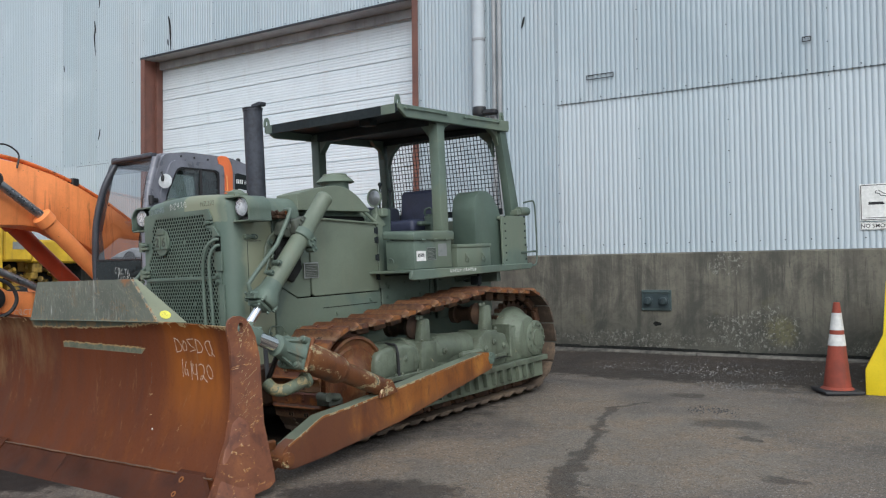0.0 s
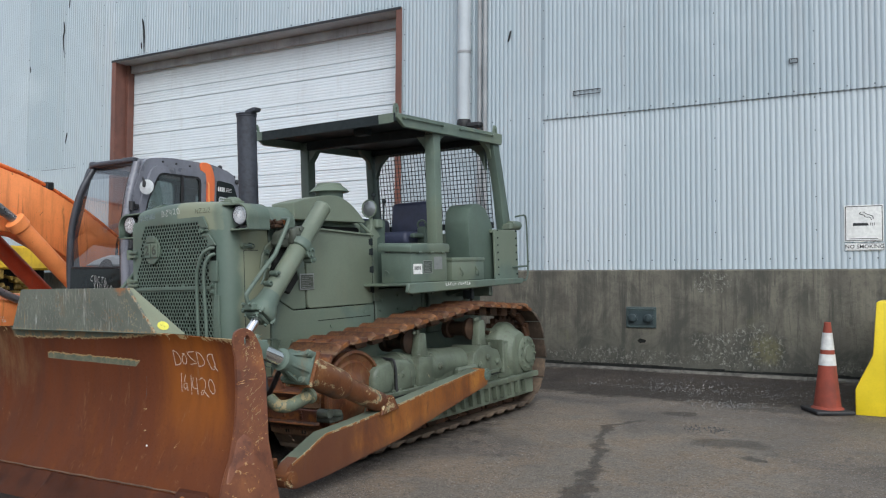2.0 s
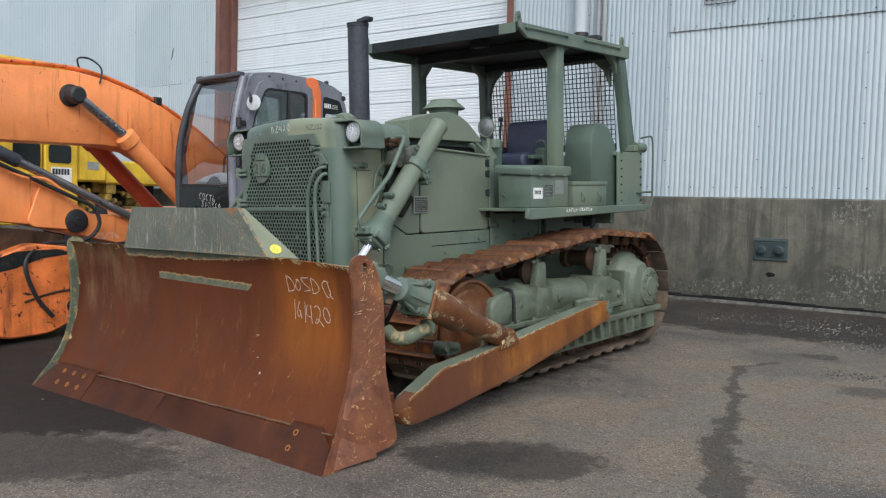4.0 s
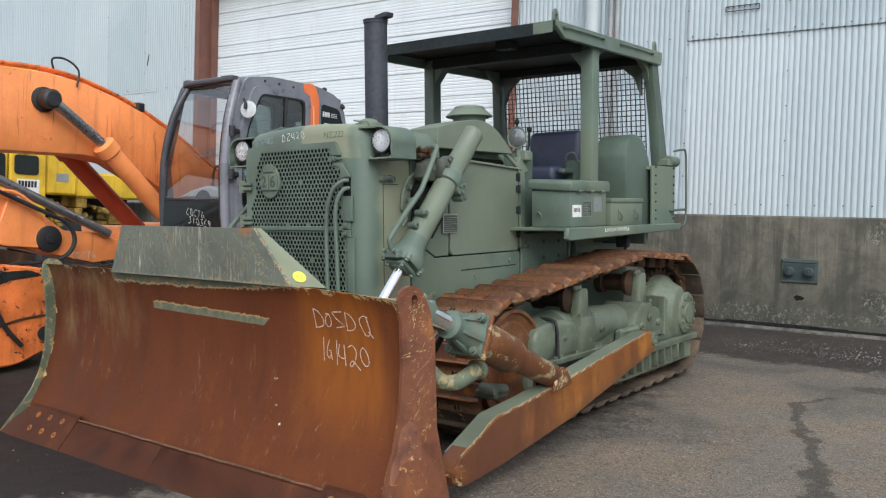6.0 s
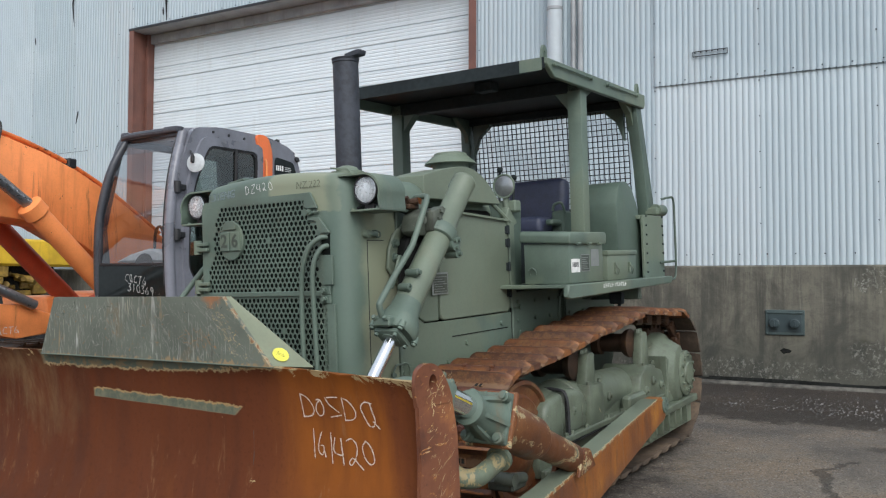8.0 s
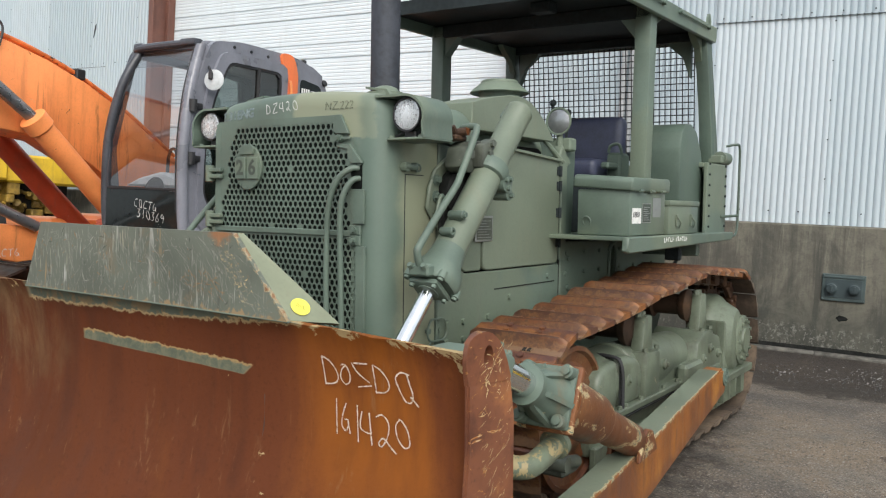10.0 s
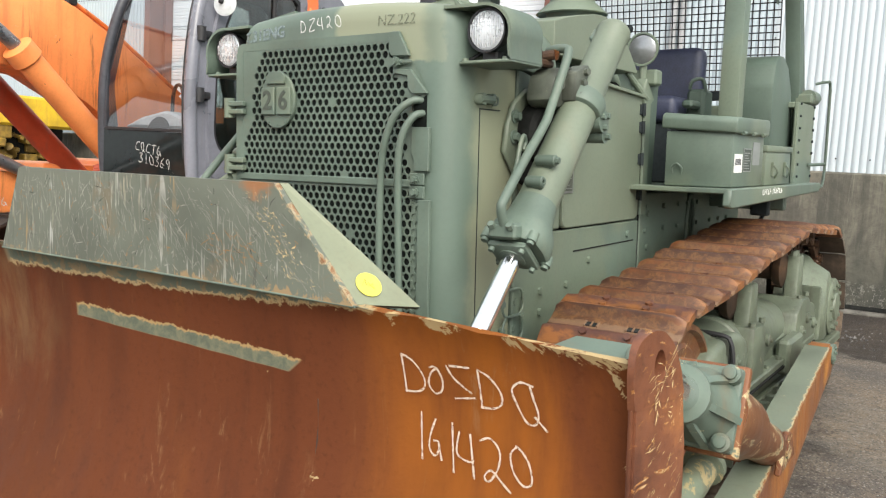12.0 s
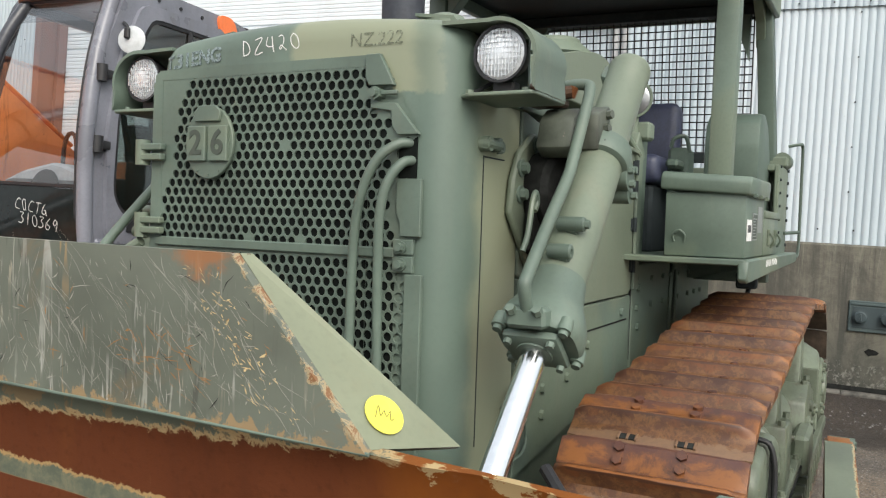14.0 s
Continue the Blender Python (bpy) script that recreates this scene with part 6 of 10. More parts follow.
def blade():
    bm = B()
    xs = [-1.78 + 3.56 * k / 36 for k in range(37)]
    rnd = random.Random(5)
    dent = {i: rnd.uniform(-0.006, 0.006) for i in range(37)}

    def sunk(x, z):
        return 0.042 * min(1.0, max(0.0, (x - 0.55) / 1.15)) * min(1.0, max(0.0, (z - 0.85) / 0.3))
    front = [[bm.verts.new((x, y + dent[i] * (0.4 + j / 12), z + (dent[i] * 0.8 if j == 0 else 0) - 0.012 * (x / 1.78) - sunk(x, z))) for j, (y, z) in enumerate(PROFILE)] for i, x in enumerate(xs)]
    rear = [[bm.verts.new((x, y + 0.035, z - 0.012 * (x / 1.78) - sunk(x, z))) for y, z in PROFILE] for x in xs]
    n = len(PROFILE)
    for i in range(36):
        for j in range(n - 1):
            bm.faces.new((front[i][j], front[i + 1][j], front[i + 1][j + 1], front[i][j + 1]))
            bm.faces.new((rear[i][j], rear[i][j + 1], rear[i + 1][j + 1], rear[i + 1][j]))
        bm.faces.new((front[i][0], rear[i][0], rear[i + 1][0], front[i + 1][0]))
        bm.faces.new((front[i][n - 1], front[i + 1][n - 1], rear[i + 1][n - 1], rear[i][n - 1]))
    for i in (0, 36):
        for j in range(n - 1):
            bm.faces.new((front[i][j], front[i][j + 1], rear[i][j + 1], rear[i][j]))
    bmesh.ops.recalc_face_normals(bm, faces=bm.faces[:])
    b = dp("blade", bm, M_BLADE, None, "broad curved rust-brown bulldozer blade with chalk marks", 40)
    # cutting edge in three plates, and wider end bits
    for x0, x1 in ((-1.0, 0.0), (0.0, 1.42)):
        bm = B()
        prism(bm, [(-1.118, 0.186), (-1.138, 0.186), (-1.285, 0.015), (-1.275, 0.0), (-1.25, 0.0), (-1.1, 0.16)], "x", x0 + 0.002, x1 - 0.002, 0.004)
        part("cutting_edge", bm, M_RUST, b)
    rnd = random.Random(5)
    bm = B()
    tube(bm, [(-1.78 + 0.0712 * k, -1.124 + rnd.uniform(-0.002, 0.002), 0.198 + rnd.uniform(-0.0025, 0.0025)) for k in range(51)], 0.0065, 8, 2)
    part("weld_bead", bm, M_WELD, b, "pale weld bead above the cutting edge")
    for s in (1, -1):
        bm = B()
        inner = 1.42 if s > 0 else 1.003
        v = [(s * inner, -1.128, 0.21), (s * 1.68, -1.126, 0.21), (s * 1.8, -1.19, 0.12), (s * 1.865, -1.285, 0.01), (s * 1.84, -1.325, -0.028), (s * 1.74, -1.335, -0.034), (s * inner, -1.298 - 0.02 * (inner > 1.2), -0.012 * (inner > 1.2))]
        k = len(v)
        q = [bm.verts.new(p) for p in v] + [bm.verts.new((p[0], p[1] + 0.03, p[2] + 0.012)) for p in v]
        bm.faces.new(q[:k])
        bm.faces.new(q[k:][::-1])
        for i in range(k):
            bm.faces.new((q[i], q[(i + 1) % k], q[k + (i + 1) % k], q[k + i]))
        bmesh.ops.recalc_face_normals(bm, faces=bm.faces[:])
        bit = part("end_bit", bm, M_RUST, b, "worn end bit with countersunk bolts", 20)
        bm = B()
        for r in range(2):
            for k in range(3 if s < 0 else 1):
                c = Vector((s * (1.16 + 0.17 * k + (0.34 if s > 0 else 0)), -1.158 - 0.066 * r, 0.172 - 0.082 * r))
                lathe(bm, [(0.024, -0.004), (0.022, 0.005), (0.012, 0.006), (0.011, 0.0)], c, (0, -0.78, 0.62), 12)
        part("bolts", bm, M_RUSTARM, bit, "pale worn plow bolts")
    # end plates, with a shackle hole through the top lobe
    for s in (1, -1):
        def bowed(y, z, outer):
            base = 1.78 + max(0, 0.35 - z) * 0.25
            return s * (base + (0.012 + 0.046 * min(1, max(0, (y + 0.97) / 0.2)) * (1 if z > 0.3 else 0.9) if outer else 0))
        bm = B()
        low_by = 0.034 if s > 0 else 0.0
        lobe = [(-0.945, 1.08)] + rounded([(-0.945, 1.08), (-0.96, 1.2 - low_by), (-0.945, 1.262 - low_by), (-0.9, 1.285 - low_by), (-0.85, 1.285 - low_by), (-0.8, 1.245 - low_by), (-0.742, 1.08)], 0.05)[6:-6] + [(-0.742, 1.08)]
        hole = [(-0.858 + 0.022 * math.cos(i * math.tau / 20), 1.2 - low_by + 0.04 * math.sin(i * math.tau / 20)) for i in range(20)]
        ring_panel(bm, lobe, hole, 0.0, 1.0, 72)
        for v in bm.verts:
            v.co.x = bowed(v.co.y, v.co.z, v.co.x > 0.5)
        pts = [(-0.945, 1.08), (-0.742, 1.08), (-0.715, 0.95), (-0.705, 0.5), (-0.675, 0.14), (-0.68, 0.09), (-0.74, 0.06), (-1.02, 0.02), (-1.29, -0.005), (-1.22, 0.1), (-1.14, 0.2), (-1.065, 0.32), (-1.015, 0.43), (-0.98, 0.55), (-0.955, 0.67), (-0.94, 0.85)]
        body = B()
        lo = [body.verts.new((bowed(y, z, False), y, z)) for y, z in pts]
        hi = [body.verts.new((bowed(y, z, True), y, z)) for y, z in pts]
        fs = [body.faces.new(lo), body.faces.new(hi)]
        for i in range(len(pts)):
            j = (i + 1) % len(pts)
            fs.append(body.faces.new((lo[i], lo[j], hi[j], hi[i])))
        bmesh.ops.recalc_face_normals(body, faces=fs)
        bmesh.ops.bevel(body, geom=[e for e in body.edges if any(v.co.z < 1.07 for v in e.verts)], offset=0.006, segments=2, affect="EDGES")
        tmp = bpy.data.meshes.new("end_plate_body")
        body.to_mesh(tmp)
        body.free()
        bm.from_mesh(tmp)
        bpy.data.meshes.remove(tmp)
        plate = part("end_plate", bm, M_RUSTSCR if s > 0 else M_FLAKED, b, "scratched rusty end plate with a shackle hole" if s > 0 else "green end plate with flaking cream edges", 40)
        bm = B()
        pad = [(-1.2, 0.03), (-1.1, 0.2), (-1.0, 0.42), (-0.955, 0.54), (-0.9, 0.57), (-0.85, 0.53), (-0.84, 0.35), (-0.86, 0.2), (-0.88, 0.03)]
        lo = [bm.verts.new((bowed(y, z, True) - s * 0.004, y, z)) for y, z in pad]
        hi = [bm.verts.new((bowed(y, z, True) + s * 0.007, y + 0.012, z - 0.008)) for y, z in pad]
        bm.faces.new(hi)
        for i in range(len(pad)):
            j = (i + 1) % len(pad)
            bm.faces.new((lo[i], lo[j], hi[j], hi[i]))
        bmesh.ops.recalc_face_normals(bm, faces=bm.faces[:])
        part("wear_patch", bm, M_RUSTSCR, plate)
        # top gusset between face and end plate
        bm = B()
        quad_box(bm, (min(s * 1.5, s * 1.78), -0.83, 1.105), (max(s * 1.5, s * 1.78), -0.63, 1.155), 0.008)
        quad_box(bm, (min(s * 1.15, s * 1.5), -0.84, 1.1), (max(s * 1.15, s * 1.5), -0.7, 1.13), 0.006)
        part("top_rib", bm, M_GREEN2, b, "green stiffening rib behind the blade")
    for x, z in ((0.89, 0.425), (-0.1, 0.33)):
        bm = B()
        bolt(bm, (x, -0.955 if z > 0.4 else -1.0, z), (0, -1, 0.3), 0.008, 0.004)
        part("paint_fleck", bm, M_WHITE, b)
    bm = B()
    tube(bm, [(0.789, -0.867, 0.9), (0.792, -0.871, 0.8), (0.788, -0.885, 0.69), (0.784, -0.897, 0.63)], 0.0035, 6, 5)
    part("scar", bm, M_TRACKDK, b, "dark gouge in the steel")
    bm = B()
    tube(bm, [(0.78, -0.924, 0.53), (0.765, -0.965, 0.42), (0.74, -1.02, 0.3)], 0.0035, 6, 5)
    part("scar", bm, M_TRACKDK, b, "dark gouge in the steel")
    # spill guard on top
    bm = B()
    v = [(-0.7, -0.942, 1.545), (0.68, -0.942, 1.535), (0.985, -0.944, 1.212), (-0.835, -0.946, 1.226)]
    q = [bm.verts.new(p) for p in v] + [bm.verts.new((x, y + 0.022, z)) for x, y, z in v]
    bm.faces.new(q[:4][::-1])
    bm.faces.new(q[4:])
    for i in range(4):
        bm.faces.new((q[i], q[(i + 1) % 4], q[4 + (i + 1) % 4], q[4 + i]))
    bmesh.ops.recalc_face_normals(bm, faces=bm.faces[:])
    guard = part("spill_guard", bm, M_SCRATCH, b, "scratched green spill guard plate", 20)
    for s, top, low, back in ((1, (0.68, -0.918, 1.535), (0.98, -0.922, 1.214), (1.06, -0.735, 1.19)), (-1, (-0.7, -0.918, 1.545), (-0.832, -0.924, 1.226), (-0.98, -0.72, 1.21))):
        bm = B()
        t = Vector(top)
        t2 = t + Vector((s * 0.012, 0.02, 0))
        q = [bm.verts.new(p) for p in (t, t2, back, low)]
        q2 = [bm.verts.new(Vector(p) + Vector((-s * 0.018, 0.012, -0.01))) for p in (t, t2, back, low)]
        bm.faces.new(q)
        bm.faces.new(q2)
        for i in range(4):
            bm.faces.new((q[i], q[(i + 1) % 4], q2[(i + 1) % 4], q2[i]))
        bmesh.ops.recalc_face_normals(bm, faces=bm.faces[:])
        part("return_plate", bm, M_RETURN, guard, "", 20)
    bm = B()
    tube(bm, [(-0.84, -0.943, 1.225), (-0.3, -0.944, 1.222), (0.4, -0.943, 1.217), (0.99, -0.94, 1.211)], 0.004, 8, 10)
    part("weld_bead", bm, M_GREENFLAT, guard)
    nrm = (Vector((0.3, -0.004, -0.321)).cross(Vector((0.38, 0.183, -0.345)))).normalized()
    o = Vector((0.68, -0.918, 1.535)) + 0.47 * Vector((0.3, -0.004, -0.321)) + 0.37 * Vector((0.38, 0.183, -0.345)) + nrm * 0.004
    bm = B()
    lathe(bm, [(0.04, 0), (0.04, 0.0012), (0.001, 0.0016)], o, nrm, 24)
    st = part("sticker", bm, M_STICKER, guard, "round yellow sticker with scribble")
    bm = B()
    u = Vector((0.757, 0.65, -0.3))
    u = (u - nrm * u.dot(nrm)).normalized()
    w = nrm.cross(u)
    o = o + nrm * 0.003
    tube(bm, [o + u * a + w * c for a, c in ((-0.018, -0.015), (-0.015, 0.012), (-0.008, -0.008), (-0.003, 0.006), (0.004, -0.004), (0.01, 0.01), (0.013, -0.008), (0.019, -0.002))], 0.0005, 5, 5)
    part("scribble", bm, M_STACK, st)
    def on_guard(u, v):
        v = 0.1 + 0.8 * v
        zz = 1.205 + 0.335 * v
        x0, x1 = -0.8 + 0.13 * v, 0.94 - 0.29 * v
        return Vector((x0 + (x1 - x0) * u, -0.9475 + 0.0055 * v, zz))
    for count, seed, mat, ln, wd, main, spread in ((260, 3, M_SCRATCHPALE, (0.02, 0.2), (0.0003, 0.0009), 1.9, 0.35), (300, 4, M_SCRATCHPALE, (0.01, 0.07), (0.0003, 0.0013), 1.2, 0.7), (60, 5, M_SCRATCHRUST, (0.01, 0.06), (0.0006, 0.002), 2.4, 0.8), (30, 6, M_DARK, (0.02, 0.08), (0.0005, 0.0014), 0.4, 0.8), (14, 18, M_SCRATCHPALE, (0.05, 0.12), (0.001, 0.002), 2.0, 0.3)):
        scratches("scratch", on_guard, count, seed, mat, guard, ln, wd, main, spread)
    scratches("scratch", lambda u, v: on_guard(0.72 + 0.14 * u, 0.2 + 0.3 * v), 40, 8, M_SCRATCHRUST, guard, (0.01, 0.08), (0.0006, 0.002), 2.6, 0.7)
    scratches("scratch", lambda u, v: on_guard(0.97 - 0.06 * u, v), 110, 9, M_SCRATCHCREAM, guard, (0.005, 0.025), (0.0006, 0.0025), 1.2, 0.9)
    for s in (1, -1):
        def on_plate(u, v, s=s):
            y = -0.9 + 0.15 * u
            return Vector((s * (1.7942 + 0.046 * min(1, max(0, (y + 0.97) / 0.2))), y, 0.5 + 0.7 * v))
        scratches("scratch", on_plate, 70, 12, M_SCRATCHCREAM, b, (0.01, 0.05), (0.0004, 0.0013), 0.8, 0.35)
        scratches("scratch", lambda u, v: on_plate(0.3 + 0.4 * u, v), 9, 15, M_SCRATCHCREAM, b, (0.04, 0.1), (0.0006, 0.0014), 1.1, 0.25)
        scratches("scratch", on_plate, 60, 16, M_SCRATCHRUST, b, (0.01, 0.03), (0.0008, 0.0025), 0.5, 0.5)
        scratches("scratch", lambda u, v: on_plate(0.2 + 0.5 * u, 0.75 + 0.22 * v), 22, 13, M_SCRATCHCREAM, b, (0.01, 0.03), (0.0008, 0.0028), 0.8, 0.9)
    # chalk writing on the face
    def face(z):
        for (y0, z0), (y1, z1) in zip(PROFILE, PROFILE[1:]):
            if z1 <= z <= z0:
                return y1 + (y0 - y1) * (z - z1) / (z0 - z1), math.degrees(math.atan2(y0 - y1, z0 - z1))
        return PROFILE[0][0], 0
    rnd = random.Random(14)
    for word, spots in (("DOSDQ", ((1.114, 0.986, 0.083, 0.108), (1.193, 1.0, 0.055, 0.073), (1.25, 0.998, 0.098, 0.092), (1.356, 0.986, 0.079, 0.103), (1.451, 0.964, 0.103, 0.111))),
                        ("1G1420", ((1.148, 0.807, 0.05, 0.13), (1.195, 0.817, 0.047, 0.109), (1.245, 0.793, 0.06, 0.134), (1.285, 0.792, 0.064, 0.116), (1.356, 0.782, 0.1, 0.127), (1.448, 0.808, 0.066, 0.098)))):
        for k, (ch, (x, z, w, h)) in enumerate(zip(word, spots)):
            y, slope = face(z + h / 2)
            m = Matrix.Translation((x, y - 0.008, z)) @ pose(0, 0, 0, 90 - slope, 0, 0)
            chalk_letter(ch, w, h, m, M_CHALK, b, 0.0058, k)
    return b


def blade_steel():
    """Rusted face with old cream primer and green paint left along the top edge."""
    m = rusty("rusted_blade_face", (0.083, 0.0258, 0.0115), (0.112, 0.034, 0.0135), (0.155, 0.051, 0.017), 0.62, 0.13, 0.0, 0.9)
    n, l = m.node_tree.nodes, m.node_tree.links
    p = n["Principled BSDF"]
    p.inputs["Specular IOR Level"].default_value = 0.12
    old = p.inputs["Base Color"].links[0].from_socket
    v = coords(n, l)
    sp = n.new("ShaderNodeSeparateXYZ")
    l.new(v, sp.inputs[0])
    glow = noise_at(n, l, coords(n, l, (1.4, 1.4, 0.35)), 1.5, 6, 0.6, 0.3)
    glow = calc(n, l, "MULTIPLY", ramp(n, l, glow, 0.38, 0.62), ramp(n, l, sp.outputs[0], 0.84, 1.2))
    glow = calc(n, l, "MULTIPLY", glow, ramp(n, l, sp.outputs[2], 0.3, 0.85, 0.12, 1.0))
    old = mix(n, l, calc(n, l, "MULTIPLY", glow, 0.62), old, (0.33, 0.105, 0.013))
    silt = noise_at(n, l, coords(n, l, (1.6, 1.6, 0.7)), 1.7, 8, 0.66, 0.4)
    silt = calc(n, l, "MULTIPLY", ramp(n, l, silt, 0.45, 0.66), calc(n, l, "MULTIPLY", ramp(n, l, sp.outputs[0], -0.4, -1.05), ramp(n, l, sp.outputs[2], 0.55, 0.85)))
    old = mix(n, l, calc(n, l, "MULTIPLY", silt, 0.85), old, (0.19, 0.115, 0.056))
    mud = noise_at(n, l, v, 0.8, 5, 0.6, 0.4)
    mud = ramp(n, l, calc(n, l, "SUBTRACT", mud, calc(n, l, "MULTIPLY", sp.outputs[0], 0.09)), 0.48, 0.62)
    old = mix(n, l, calc(n, l, "MULTIPLY", mud, 0.28), old, (0.048, 0.016, 0.008))
    scrape = noise_at(n, l, coords(n, l, (9.0, 9.0, 1.1)), 2.2, 8, 0.72, 0.5)
    scrape = calc(n, l, "MULTIPLY", ramp(n, l, scrape, 0.56, 0.7), ramp(n, l, noise_at(n, l, v, 1.3, 4, 0.6), 0.46, 0.6))
    old = mix(n, l, calc(n, l, "MULTIPLY", scrape, 0.55), old, (0.24, 0.13, 0.06))
    chip = noise_at(n, l, v, 8, 8, 0.7, 0.5)
    near = ramp(n, l, calc(n, l, "ADD", sp.outputs[2], ramp(n, l, sp.outputs[0], 0.55, 1.7, 0.0, 0.045)), 1.15, 1.235, 0.0, 0.17)
    side = n.new("ShaderNodeMath")
    side.operation = "ABSOLUTE"
    l.new(sp.outputs[0], side.inputs[0])
    near = calc(n, l, "MAXIMUM", near, ramp(n, l, side.outputs[0], 1.7, 1.79, 0.0, 0.15))
    f = calc(n, l, "ADD", chip, calc(n, l, "SUBTRACT", near, 0.03))
    c = mix(n, l, ramp(n, l, f, 0.66, 0.68), old, (0.42, 0.31, 0.16))
    c = mix(n, l, ramp(n, l, f, 0.79, 0.81), c, (0.13, 0.15, 0.1))
    # a strip of surviving paint across the face with a frayed cream upper edge
    rag2 = calc(n, l, "MULTIPLY", calc(n, l, "SUBTRACT", noise_at(n, l, v, 20, 9, 0.75, 0.4), 0.5), 0.06)
    hz = calc(n, l, "ADD", sp.outputs[2], calc(n, l, "MULTIPLY", sp.outputs[0], 0.027))
    bar = calc(n, l, "MULTIPLY", ramp(n, l, sp.outputs[0], -0.46, -0.44), ramp(n, l, calc(n, l, "ADD", sp.outputs[0], calc(n, l, "MULTIPLY", hz, -1.2)), -0.52, -0.5, 1.0, 0.0))
    c = mix(n, l, calc(n, l, "MULTIPLY", calc(n, l, "MULTIPLY", bar, ramp(n, l, hz, 0.978, 0.982)), ramp(n, l, calc(n, l, "ADD", hz, rag2), 1.029, 1.033, 1.0, 0.0)), c, (0.36, 0.24, 0.11))
    c = mix(n, l, calc(n, l, "MULTIPLY", calc(n, l, "MULTIPLY", bar, ramp(n, l, hz, 0.978, 0.982)), ramp(n, l, calc(n, l, "ADD", hz, rag2), 1.019, 1.026, 1.0, 0.0)), c, mix(n, l, ramp(n, l, rag2, -0.008, 0.008), (0.1, 0.115, 0.085), (0.17, 0.165, 0.11)))
    # strip of surviving paint under the welded guard, with a frayed cream edge
    span = calc(n, l, "MULTIPLY", ramp(n, l, sp.outputs[0], -0.92, -0.86), ramp(n, l, calc(n, l, "ADD", sp.outputs[0], calc(n, l, "MULTIPLY", noise_at(n, l, v, 12, 6, 0.7), 0.2)), 1.13, 1.15, 1.0, 0.0))
    rag = noise_at(n, l, v, 14, 9, 0.75, 0.4)
    h = calc(n, l, "ADD", calc(n, l, "SUBTRACT", sp.outputs[2], ramp(n, l, sp.outputs[0], 0.1, 1.05, 0.0, 0.045)), calc(n, l, "MULTIPLY", calc(n, l, "SUBTRACT", rag, 0.5), 0.11))
    c = mix(n, l, calc(n, l, "MULTIPLY", span, ramp(n, l, h, 1.15, 1.158)), c, (0.4, 0.29, 0.15))
    c = mix(n, l, calc(n, l, "MULTIPLY", span, ramp(n, l, h, 1.161, 1.167)), c, mix(n, l, ramp(n, l, noise_at(n, l, v, 9, 9, 0.72, 0.6), 0.5, 0.56), (0.115, 0.13, 0.1), (0.19, 0.145, 0.085)))
    l.new(c, p.inputs["Base Color"])
    return m


